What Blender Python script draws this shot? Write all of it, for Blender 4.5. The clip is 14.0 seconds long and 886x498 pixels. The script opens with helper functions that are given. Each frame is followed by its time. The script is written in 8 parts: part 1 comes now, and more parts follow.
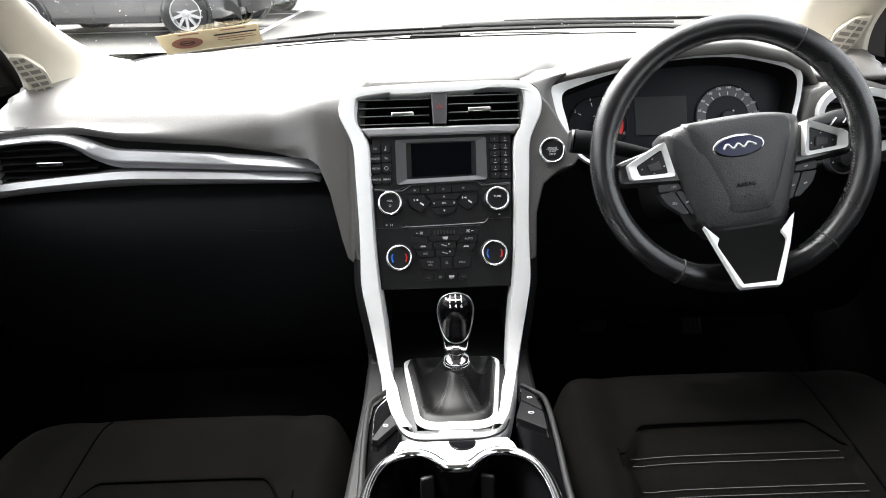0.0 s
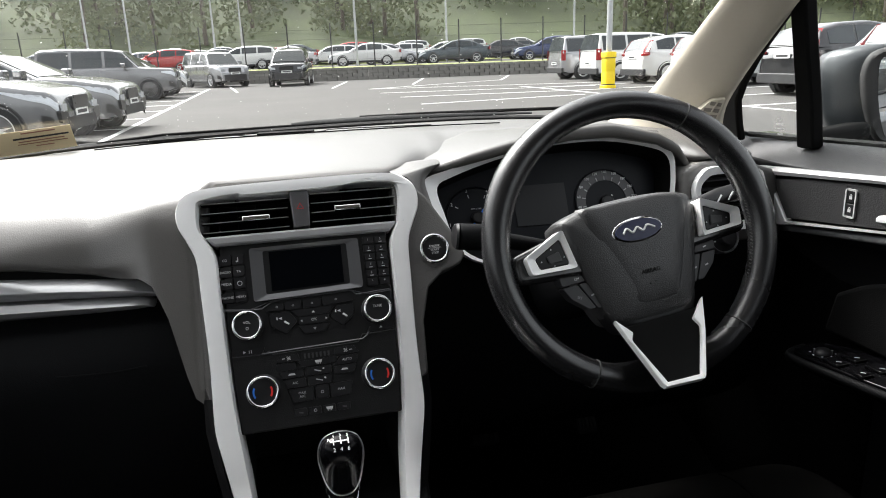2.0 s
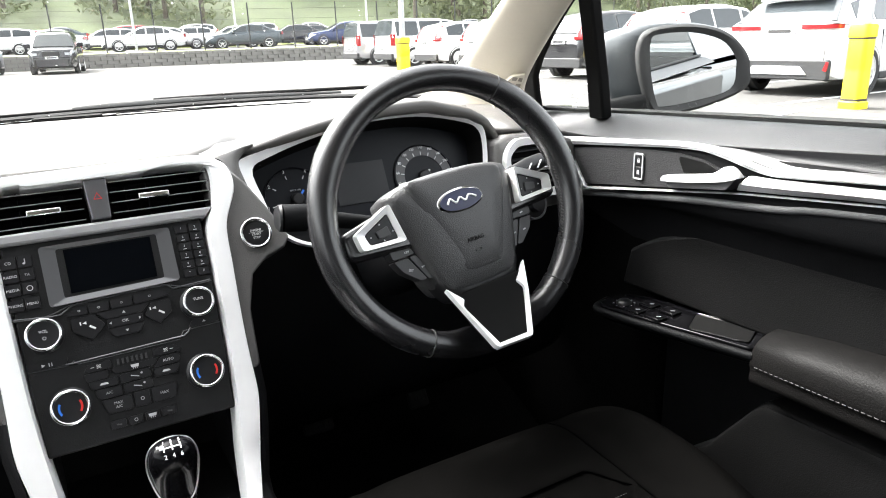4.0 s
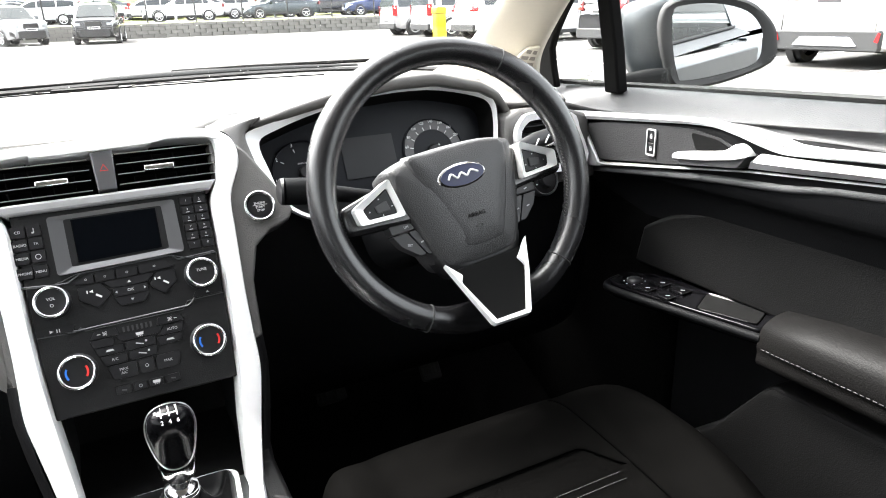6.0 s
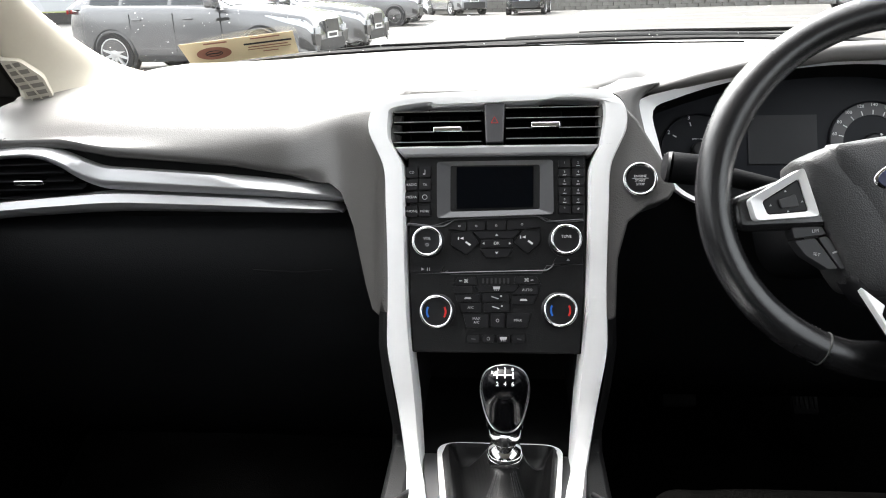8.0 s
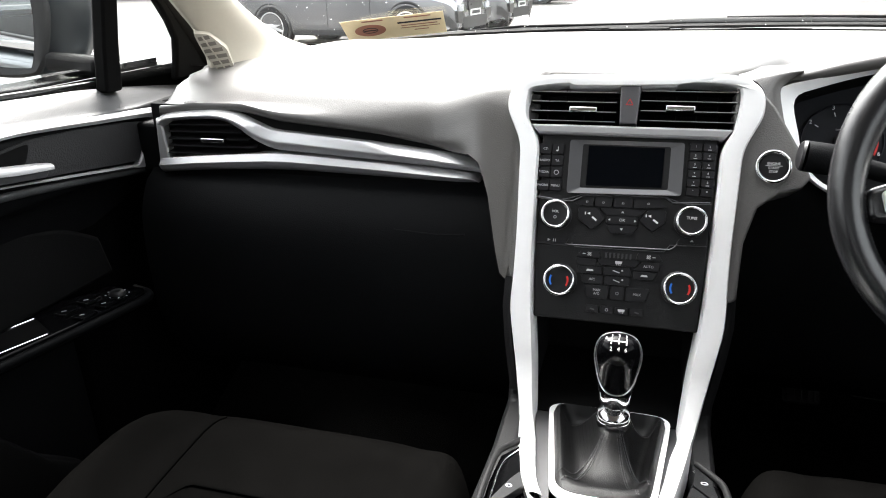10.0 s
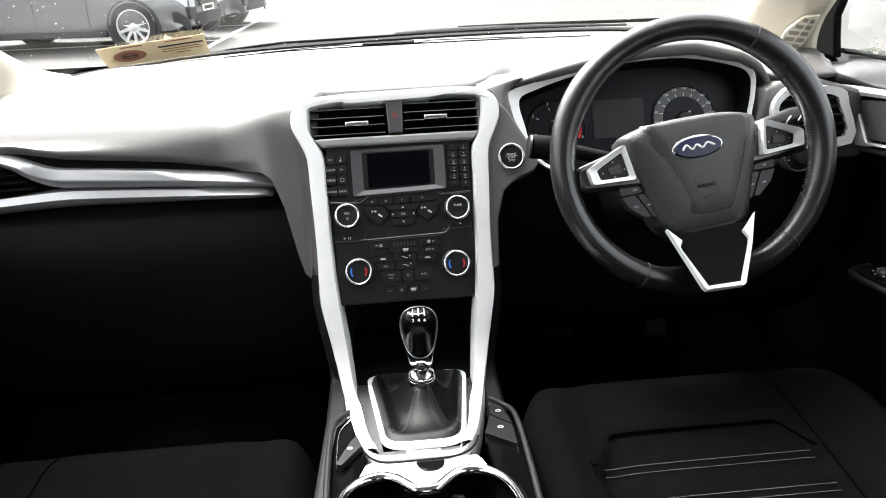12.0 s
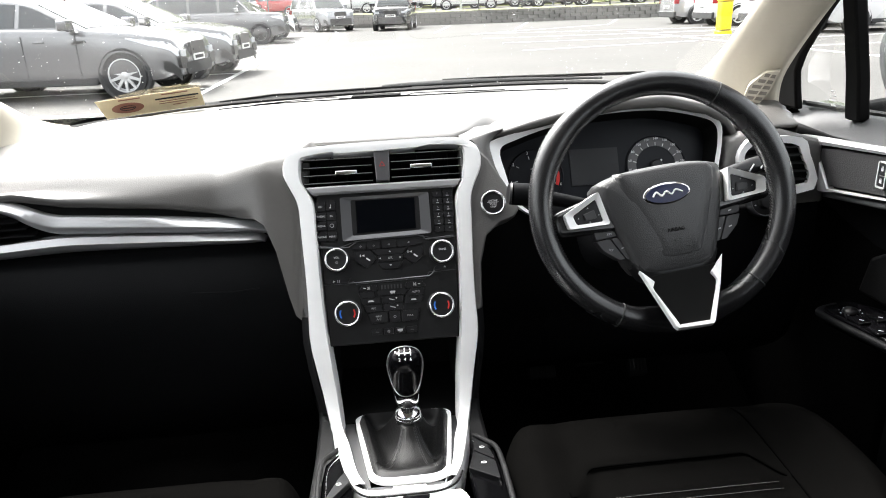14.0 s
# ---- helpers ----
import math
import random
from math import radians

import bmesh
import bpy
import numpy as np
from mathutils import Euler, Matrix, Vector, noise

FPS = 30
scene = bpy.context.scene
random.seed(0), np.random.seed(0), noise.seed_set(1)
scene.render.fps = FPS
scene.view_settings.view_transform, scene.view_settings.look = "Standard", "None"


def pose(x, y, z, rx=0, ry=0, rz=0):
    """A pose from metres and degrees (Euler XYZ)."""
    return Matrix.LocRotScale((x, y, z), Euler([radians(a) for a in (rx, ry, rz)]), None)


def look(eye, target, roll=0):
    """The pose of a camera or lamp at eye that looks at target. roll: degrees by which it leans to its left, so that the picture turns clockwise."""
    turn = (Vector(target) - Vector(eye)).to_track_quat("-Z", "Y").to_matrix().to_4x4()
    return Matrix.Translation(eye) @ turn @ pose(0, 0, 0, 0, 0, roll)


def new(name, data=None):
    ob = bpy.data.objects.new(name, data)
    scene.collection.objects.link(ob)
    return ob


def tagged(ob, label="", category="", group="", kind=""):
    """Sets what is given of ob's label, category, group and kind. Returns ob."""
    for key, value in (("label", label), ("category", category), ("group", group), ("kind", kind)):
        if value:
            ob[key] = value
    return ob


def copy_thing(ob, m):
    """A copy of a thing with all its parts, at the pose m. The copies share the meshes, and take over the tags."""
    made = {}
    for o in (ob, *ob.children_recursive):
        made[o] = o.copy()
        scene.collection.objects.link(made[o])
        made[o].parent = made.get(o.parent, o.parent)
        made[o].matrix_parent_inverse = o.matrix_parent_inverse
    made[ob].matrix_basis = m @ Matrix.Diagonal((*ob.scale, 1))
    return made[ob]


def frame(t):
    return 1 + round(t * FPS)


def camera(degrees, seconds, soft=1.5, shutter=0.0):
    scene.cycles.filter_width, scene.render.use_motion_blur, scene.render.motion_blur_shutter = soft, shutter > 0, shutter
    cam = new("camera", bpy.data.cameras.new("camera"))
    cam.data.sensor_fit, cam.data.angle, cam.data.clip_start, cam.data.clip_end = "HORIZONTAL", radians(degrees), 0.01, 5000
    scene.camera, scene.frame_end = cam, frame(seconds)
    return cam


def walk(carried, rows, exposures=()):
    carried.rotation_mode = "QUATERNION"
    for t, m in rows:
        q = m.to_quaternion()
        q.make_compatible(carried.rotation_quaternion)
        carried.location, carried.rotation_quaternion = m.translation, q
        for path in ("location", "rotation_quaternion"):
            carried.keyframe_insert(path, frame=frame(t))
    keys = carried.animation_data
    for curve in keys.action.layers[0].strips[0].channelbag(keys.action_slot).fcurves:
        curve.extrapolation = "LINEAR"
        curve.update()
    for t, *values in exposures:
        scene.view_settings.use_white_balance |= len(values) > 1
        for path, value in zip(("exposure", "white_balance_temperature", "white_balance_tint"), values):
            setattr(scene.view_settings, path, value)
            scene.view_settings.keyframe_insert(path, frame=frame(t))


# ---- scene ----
cam = camera(65.8, 14.0, soft=1.0)
PATH = [
    (0, (-0.008, -0.178, 1.207), (0.006, 1.651, 0.396), -1.7),
    (0.5, (-0.007, -0.165, 1.199), (0.014, 1.672, 0.41), -1.7),
    (1, (-0.011, -0.127, 1.198), (0.027, 1.757, 0.529), -1.8),
    (1.5, (-0.022, -0.085, 1.176), (0.039, 1.839, 0.633), -2.0),
    (1.6, (-0.022, -0.083, 1.174), (0.095, 1.839, 0.633), -2.0),
    (2, (-0.027, -0.033, 1.165), (0.429, 1.838, 0.625), -2.0),
    (2.5, (-0.045, -0.01, 1.154), (0.816, 1.71, 0.605), -1.9),
    (3, (-0.059, -0.006, 1.151), (0.912, 1.653, 0.597), -1.8),
    (5.5, (-0.011, -0.037, 1.152), (0.878, 1.628, 0.491), -1.9),
    (6, (-0.008, -0.036, 1.153), (0.849, 1.644, 0.486), -1.8),
    (6.5, (-0.003, -0.035, 1.152), (0.818, 1.661, 0.483), -1.9),
    (7, (0.005, -0.04, 1.147), (0.516, 1.777, 0.485), -2.0),
    (7.5, (-0.001, -0.02, 1.148), (0.175, 1.855, 0.475), -2.0),
    (8, (0.01, 0.032, 1.13), (-0.164, 1.898, 0.431), -1.9),
    (8.5, (0.017, 0.052, 1.114), (-0.475, 1.848, 0.383), -1.4),
    (8.7, (0.019, 0.051, 1.111), (-0.596, 1.806, 0.375), -1.3),
    (10.8, (0.008, -0.085, 1.163), (-0.241, 1.748, 0.403), -2.3),
    (11, (-0.001, -0.091, 1.168), (-0.086, 1.753, 0.399), -2.3),
    (11.5, (-0.0006, -0.1132, 1.19), (0.1051, 1.7182, 0.3934), -2.65),
    (12, (-0.0049, -0.1517, 1.2008), (0.1198, 1.6798, 0.4071), -2.42),
    (12.5, (-0.0023, -0.1813, 1.2115), (0.1274, 1.6517, 0.422), -2.48),
    (13, (-0.0026, -0.1927, 1.2145), (0.1455, 1.6604, 0.4769), -2.37),
    (13.5, (-0.0027, -0.1949, 1.2175), (0.1545, 1.6694, 0.5108), -2.37),
    (14, (-0.0039, -0.1943, 1.2158), (0.1646, 1.6807, 0.5404), -2.26),
]
EXPOSURES = [(0, 3.0), (0.5, 3.0), (1.0, 2.95), (1.5, 1.85), (2.0, 1.95), (3.0, 2.6), (5.5, 3.55), (6.5, 3.45), (7.5, 2.9), (8.7, 3.0), (11.0, 3.0), (12.5, 2.9), (14.0, 2.8)]
walk(cam, [(t, look(eye, target, roll)) for t, eye, target, roll in PATH], EXPOSURES)

# ---- light: an overcast day, brightest ahead of the car ----
world = bpy.data.worlds.new("overcast_sky")
scene.world = world
world.use_nodes = True
wn = world.node_tree.nodes
sky = wn.new("ShaderNodeTexSky")
sky.sky_type, sky.sun_disc = "NISHITA", False
sky.sun_elevation, sky.sun_rotation = radians(51), radians(-31)
sky.air_density, sky.dust_density, sky.ozone_density = 1.0, 6.0, 1.0
pale = wn.new("ShaderNodeHueSaturation")
pale.inputs["Saturation"].default_value = 0.14
world.node_tree.links.new(sky.outputs[0], pale.inputs["Color"])
world.node_tree.links.new(pale.outputs[0], wn["Background"].inputs["Color"])
wn["Background"].inputs["Strength"].default_value = 0.15
sun_data = bpy.data.lights.new("sun", "SUN")
sun_data.energy, sun_data.angle, sun_data.color = 1.3, radians(16), (1.0, 0.97, 0.93)
sun = new("sun", sun_data)
sun.matrix_world = look((-11, 18, 26), (0, 0, 0))


# ---- materials ----
def material(name, colour, rough=0.5, metal=0.0, spec=0.5, coat=0.0, vary=0.15, grain=0.0, size=60.0, bump=0.0, bump_size=400.0,
             cell=False, wear=0.0, each=0.0):
    """Principled surface: colour varied at two scales, roughness varied, fine relief from noise or cells."""
    m = bpy.data.materials.new(name)
    m.use_nodes = True
    n, l = m.node_tree.nodes, m.node_tree.links
    b = n["Principled BSDF"]
    b.inputs["Metallic"].default_value = metal
    b.inputs["Specular IOR Level"].default_value = spec
    b.inputs["Coat Weight"].default_value = coat
    b.inputs["Coat Roughness"].default_value = 0.05
    pos = n.new("ShaderNodeNewGeometry").outputs["Position"]
    big = n.new("ShaderNodeTexNoise")
    big.inputs["Scale"].default_value, big.inputs["Detail"].default_value = size * 0.12, 4
    fine = n.new("ShaderNodeTexNoise")
    fine.inputs["Scale"].default_value, fine.inputs["Detail"].default_value = size * 3, 3
    for x in (big, fine):
        l.new(pos, x.inputs["Vector"])
    add = n.new("ShaderNodeMath")
    add.operation = "MULTIPLY_ADD"
    l.new(fine.outputs["Fac"], add.inputs[0])
    add.inputs[1].default_value = 0.35 + grain
    l.new(big.outputs["Fac"], add.inputs[2])
    ramp = n.new("ShaderNodeMapRange")
    ramp.inputs["From Min"].default_value, ramp.inputs["From Max"].default_value = 0.35, 1.0 + grain
    ramp.inputs["To Min"].default_value, ramp.inputs["To Max"].default_value = 1 - vary, 1 + vary
    l.new(add.outputs[0], ramp.inputs["Value"])
    factor = ramp.outputs[0]
    if each:
        info = n.new("ShaderNodeObjectInfo")
        tint = n.new("ShaderNodeMapRange")
        tint.inputs["To Min"].default_value, tint.inputs["To Max"].default_value = 1 - each, 1 + each
        l.new(info.outputs["Random"], tint.inputs["Value"])
        both = n.new("ShaderNodeMath")
        both.operation = "MULTIPLY"
        l.new(factor, both.inputs[0])
        l.new(tint.outputs[0], both.inputs[1])
        factor = both.outputs[0]
    scale = n.new("ShaderNodeVectorMath")
    scale.operation = "SCALE"
    scale.inputs[0].default_value = colour
    l.new(factor, scale.inputs["Scale"])
    l.new(scale.outputs[0], b.inputs["Base Color"])
    r = n.new("ShaderNodeMapRange")
    r.inputs["To Min"].default_value, r.inputs["To Max"].default_value = max(rough - 0.06 - wear, 0.02), min(rough + 0.06 + wear, 1)
    l.new(big.outputs["Fac"], r.inputs["Value"])
    l.new(r.outputs[0], b.inputs["Roughness"])
    if bump:
        t = n.new("ShaderNodeTexVoronoi" if cell else "ShaderNodeTexNoise")
        t.inputs["Scale"].default_value = bump_size
        l.new(pos, t.inputs["Vector"])
        u = n.new("ShaderNodeBump")
        u.inputs["Strength"].default_value, u.inputs["Distance"].default_value = bump, 0.001
        l.new(t.outputs["Distance" if cell else "Fac"], u.inputs["Height"])
        l.new(u.outputs[0], b.inputs["Normal"])
    return m


def glass(name, tint, gloss=1.0):
    """A thin pane: clear, with the gloss that the angle gives."""
    m = bpy.data.materials.new(name)
    m.use_nodes = True
    n, l = m.node_tree.nodes, m.node_tree.links
    n.remove(n["Principled BSDF"])
    clear, shine, mix, fr = (n.new("ShaderNode" + k) for k in ("BsdfTransparent", "BsdfGlossy", "MixShader", "Fresnel"))
    clear.inputs[0].default_value = (*tint, 1)
    shine.inputs["Roughness"].default_value = 0.02
    fr.inputs[0].default_value = 1.0 + 0.4 * gloss
    l.new(fr.outputs[0], mix.inputs[0])
    l.new(clear.outputs[0], mix.inputs[1])
    l.new(shine.outputs[0], mix.inputs[2])
    l.new(mix.outputs[0], n["Material Output"].inputs[0])
    return m


PAD = material("soft_dash_plastic", (0.083, 0.079, 0.075), 0.37, spec=0.55, vary=0.1, size=40, bump=0.16, bump_size=700, cell=True)
CHEEK = material("grained_plastic", (0.112, 0.108, 0.104), 0.46, vary=0.1, size=40, bump=0.35, bump_size=600, cell=True)
FASCIA = material("radio_fascia_plastic", (0.0065, 0.0065, 0.007), 0.5, spec=0.35, vary=0.2, bump=0.15, bump_size=700, cell=True)
ROLL = material("door_top_plastic", (0.058, 0.059, 0.061), 0.5, spec=0.4, vary=0.12, size=40, bump=0.3, bump_size=560, cell=True)
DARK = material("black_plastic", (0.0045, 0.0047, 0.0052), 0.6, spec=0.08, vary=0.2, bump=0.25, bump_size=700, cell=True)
MATT = material("matt_black_plastic", (0.005, 0.005, 0.005), 0.75, spec=0.06, vary=0.2, bump=0.1)
KEY = material("key_plastic", (0.009, 0.009, 0.010), 0.42, spec=0.35, vary=0.15)
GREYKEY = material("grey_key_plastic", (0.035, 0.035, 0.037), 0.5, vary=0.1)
PIANO = material("gloss_black", (0.003, 0.003, 0.0035), 0.12, spec=0.075, vary=0.1)
CONSOLEGLOSS = material("console_gloss_black", (0.0015, 0.0015, 0.0017), 0.10, spec=0.03, vary=0.1)
SEAM = material("seam_shadow_black", (0.0010, 0.0010, 0.0010), 0.9, spec=0.0)
SIDEPLASTIC = material("console_side_plastic", (0.006, 0.006, 0.0065), 0.55, spec=0.2, vary=0.15, bump=0.2, bump_size=600, cell=True)
DOORPANEL = material("soft_door_panel", (0.0046, 0.0046, 0.0047), 0.6, spec=0.12, vary=0.2, bump=0.3, bump_size=600, cell=True)
ARMHIDE = material("armrest_leather", (0.0038, 0.0036, 0.0035), 0.55, spec=0.10, vary=0.15, bump=0.2, bump_size=500, cell=True)
INSERT = material("door_insert", (0.022, 0.022, 0.023), 0.6, spec=0.3, vary=0.15, bump=0.4, bump_size=420, cell=True)
TRIM = material("door_satin_paint", (0.50, 0.50, 0.505), 0.36, metal=0.3, vary=0.05, size=30)
PTRIM = material("dash_satin_paint", (0.46, 0.46, 0.465), 0.33, metal=0.55, vary=0.05, size=30, bump=0.04, bump_size=900)
SILL = material("satin_sill_paint", (0.30, 0.30, 0.305), 0.40, metal=0.2, vary=0.05, size=30)
SATINMID = material("satin_mid_grey_paint", (0.15, 0.15, 0.152), 0.40, metal=0.3, vary=0.05, size=30)
SATIN = material("satin_grey_paint", (0.055, 0.055, 0.057), 0.42, metal=0.2, vary=0.05, size=30)
BEZEL = material("grey_satin_plastic", (0.10, 0.10, 0.105), 0.38, metal=0.4, vary=0.06, bump=0.05)
SILVER = material("satin_silver_paint", (0.90, 0.90, 0.90), 0.42, metal=0.15, vary=0.04, size=30, bump=0.04, bump_size=900)
CHROME = material("chrome", (0.92, 0.92, 0.93), 0.14, metal=1.0, vary=0.03)
LEATHER = material("black_leather", (0.014, 0.014, 0.015), 0.25, spec=0.75, vary=0.15, size=80, bump=0.10, bump_size=1700, cell=True, wear=0.06)
AIRBAG = material("airbag_plastic", (0.044, 0.044, 0.045), 0.38, vary=0.1, bump=0.35, bump_size=800, cell=True)
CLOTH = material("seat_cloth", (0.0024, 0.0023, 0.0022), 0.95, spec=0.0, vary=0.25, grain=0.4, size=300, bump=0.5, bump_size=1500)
BOOTHIDE = material("boot_leather", (0.0032, 0.0032, 0.0034), 0.44, spec=0.18, vary=0.2, size=80, bump=0.3, bump_size=900, cell=True)
SCALE = material("dial_scale_grey", (0.085, 0.085, 0.088), 0.5, vary=0.05)
THREAD = material("grey_thread", (0.06, 0.06, 0.06), 0.8, vary=0.2)
DARKTHREAD = material("dark_thread", (0.03, 0.03, 0.03), 0.8)
BEIGE = material("beige_trim", (0.50, 0.465, 0.385), 0.75, vary=0.05, size=60, bump=0.15, bump_size=1200)
# darker copy of the beige, holds the shade of the grille gaps
GAPSHADE = material("beige_gap_shade", (0.20, 0.185, 0.16), 0.8, spec=0.1)
LINING = material("headlining_cloth", (0.55, 0.52, 0.46), 0.9, vary=0.06, bump=0.3, bump_size=900)
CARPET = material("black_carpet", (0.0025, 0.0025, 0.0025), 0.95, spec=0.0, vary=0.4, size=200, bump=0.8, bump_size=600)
RUBBER = material("rubber", (0.018, 0.018, 0.018), 0.7, vary=0.2, bump=0.2)
SCREEN = material("dark_screen", (0.002, 0.0025, 0.0035), 0.16, spec=0.07, vary=0.05)
DIAL = material("dial_face", (0.010, 0.011, 0.014), 0.4, spec=0.15, vary=0.05)
DISPLAY = material("trip_display_sheen", (0.030, 0.031, 0.033), 0.35, spec=0.2, vary=0.05)
PRINT = material("white_print", (0.75, 0.75, 0.75), 0.6, vary=0.03)
DIMPRINT = material("grey_print", (0.55, 0.55, 0.56), 0.6, vary=0.03)
REDPRINT = material("red_print", (0.55, 0.02, 0.015), 0.5, vary=0.05)
BLUEPRINT = material("blue_print", (0.02, 0.16, 0.65), 0.5, vary=0.05)
BADGE = material("blue_enamel", (0.006, 0.010, 0.055), 0.3, spec=0.3, coat=0.1, vary=0.05)
CARD = material("cream_card", (0.80, 0.68, 0.44), 0.7, vary=0.05)
CARDRED = material("brown_red_ink", (0.36, 0.16, 0.11), 0.7, vary=0.15, size=300)
RUBYLENS = material("ruby_lens", (0.26, 0.012, 0.014), 0.15, vary=0.1)
STEEL = material("brushed_steel", (0.55, 0.55, 0.55), 0.35, metal=1.0, vary=0.1)
MIRROR = material("mirror_glass", (0.9, 0.92, 0.93), 0.015, metal=1.0, vary=0.0)
MIRROR.node_tree.links.remove(MIRROR.node_tree.nodes["Principled BSDF"].inputs["Roughness"].links[0])
MIRROR.node_tree.nodes["Principled BSDF"].inputs["Roughness"].default_value = 0.0
PANE = glass("windscreen_glass", (0.91, 0.93, 0.92), 0.30)
SPOT = material("dried_water_spot", (0.75, 0.75, 0.73), 0.9, spec=0.1, vary=0.1)
SPOT.node_tree.nodes["Principled BSDF"].inputs["Transmission Weight"].default_value = 0.6
SIDEPANE = glass("door_glass", (0.93, 0.955, 0.945), 0.35)
BODY = material("own_paint", (0.040, 0.045, 0.048), 0.35, metal=0.3, coat=0.2, vary=0.05)
SCREENGLASS = material("car_windscreen_glass", (0.05, 0.055, 0.055), 0.05, spec=0.6, vary=0.2, size=4)
CARGLASS = material("dark_car_glass", (0.040, 0.046, 0.05), 0.05, spec=0.45, vary=0.2, size=4)


# ---- building tools ----
WORLD_OF = {}


def thing(name, at, label, category, group="", kind=""):
    ob = new(name)
    ob.empty_display_size = 0.05
    ob.location = at
    WORLD_OF[ob] = Matrix.Translation(at)
    return tagged(ob, label, category, group, kind)


def part(name, bm, mat, parent=None, label="", smooth=35, bevel=0.0, segments=2):
    """Links a bmesh, built in world places, as one mesh object under a thing or part."""
    if isinstance(bm, bmesh.types.BMesh):
        bmesh.ops.remove_doubles(bm, verts=bm.verts, dist=1e-6)
        bmesh.ops.recalc_face_normals(bm, faces=bm.faces)
        me = bpy.data.meshes.new(name)
        bm.to_mesh(me)
        bm.free()
    else:
        me = bm
    if smooth:
        for p in me.polygons:
            p.use_smooth = True
        me.set_sharp_from_angle(angle=radians(smooth))
    if mat and not me.materials:
        me.materials.append(mat)
    ob = new(name, me)
    if parent:
        ob.parent = parent
        ob.matrix_parent_inverse = WORLD_OF[parent].inverted()
    WORLD_OF[ob] = Matrix.Identity(4)
    if bevel:
        b = ob.modifiers.new("rounded_edges", "BEVEL")
        b.width, b.segments, b.limit_method, b.angle_limit = bevel, segments, "ANGLE", radians(40)
    return tagged(ob, label)


class Frame:
    """A plane with its own axes: u to the right, v up, n towards the viewer."""

    def __init__(self, origin, u, v):
        self.o, self.u, self.v = Vector(origin), Vector(u).normalized(), Vector(v).normalized()
        self.n = self.u.cross(self.v).normalized()

    def at(self, a, b, d=0.0):
        return self.o + self.u * a + self.v * b + self.n * d

    def turned(self, a, b, angle=0.0, d=0.0):
        c, s = math.cos(radians(angle)), math.sin(radians(angle))
        return Frame(self.at(a, b, d), self.u * c + self.v * s, self.v * c - self.u * s)


def tilted(x, y, z, tilt):
    return Frame((x, y, z), (1, 0, 0), (0, math.sin(radians(tilt)), math.cos(radians(tilt))))


def box(x0, x1, y0, y1, z0, z1, bm=None):
    bm = bm or bmesh.new()
    v = [bm.verts.new((x, y, z)) for x in (x0, x1) for y in (y0, y1) for z in (z0, z1)]
    for f in ((0, 1, 3, 2), (4, 6, 7, 5), (0, 4, 5, 1), (2, 3, 7, 6), (0, 2, 6, 4), (1, 5, 7, 3)):
        bm.faces.new([v[i] for i in f])
    return bm


def rect(a0, a1, b0, b1):
    return [(a0, b0), (a1, b0), (a1, b1), (a0, b1)]


def rounded(poly, r, seg=4):
    """A polygon with its corners rounded."""
    out = []
    for i, p in enumerate(poly):
        p = Vector(p)
        a, b = Vector(poly[i - 1]) - p, Vector(poly[(i + 1) % len(poly)]) - p
        k = min(r, a.length * 0.45, b.length * 0.45)
        s, e = p + a.normalized() * k, p + b.normalized() * k
        out += [tuple(s.lerp(p, t).lerp(p.lerp(e, t), t)) for t in (j / seg for j in range(seg + 1))]
    return out


def oval(a, b, ra, rb, seg=32):
    return [(a + ra * math.cos(2 * math.pi * i / seg), b + rb * math.sin(2 * math.pi * i / seg)) for i in range(seg)]


def curve(points, n=6, closed=False):
    """A smooth line through points of any dimension."""
    p = [np.array(x, float) for x in points]
    m, out = len(p), []
    for i in range(m if closed else m - 1):
        a, b, c, d = (p[(i + k) % m] if closed else p[min(max(i + k, 0), m - 1)] for k in (-1, 0, 1, 2))
        for j in range(n):
            t = j / n
            out.append(0.5 * (2 * b + (c - a) * t + (2 * a - 5 * b + 4 * c - d) * t * t + (3 * b - a - 3 * c + d) * t ** 3))
    return out if closed else out + [p[-1]]


def slab(poly, f, d0, d1, bm=None, inset=0.0):
    """A polygon of a plane as a solid from depth d0 to d1; inset draws the d1 face in."""
    bm = bm or bmesh.new()
    c = Vector((sum(p[0] for p in poly) / len(poly), sum(p[1] for p in poly) / len(poly)))
    r = max((Vector(p) - c).length for p in poly)
    top = [tuple(c + (Vector(p) - c) * (1 - inset / r)) for p in poly]
    lo = [bm.verts.new(f.at(a, b, d0)) for a, b in poly]
    hi = [bm.verts.new(f.at(a, b, d1)) for a, b in top]
    bm.faces.new(lo[::-1]), bm.faces.new(hi)
    for i in range(len(poly)):
        j = (i + 1) % len(poly)
        bm.faces.new((lo[i], lo[j], hi[j], hi[i]))
    return bm


def ring(outer, inner, f, d0, d1, d_in=None, bm=None):
    """A frame between two outlines with as many points, from depth d0 to d1 (inner edge to d_in)."""
    bm = bm or bmesh.new()
    d_in = d1 if d_in is None else d_in
    rows = [[bm.verts.new(f.at(a, b, d)) for a, b in poly] for poly, d in ((outer, d0), (outer, d1), (inner, d_in), (inner, d0))]
    for k in range(4):
        for i in range(len(outer)):
            j = (i + 1) % len(outer)
            bm.faces.new((rows[k][i], rows[k][j], rows[(k + 1) % 4][j], rows[(k + 1) % 4][i]))
    return bm


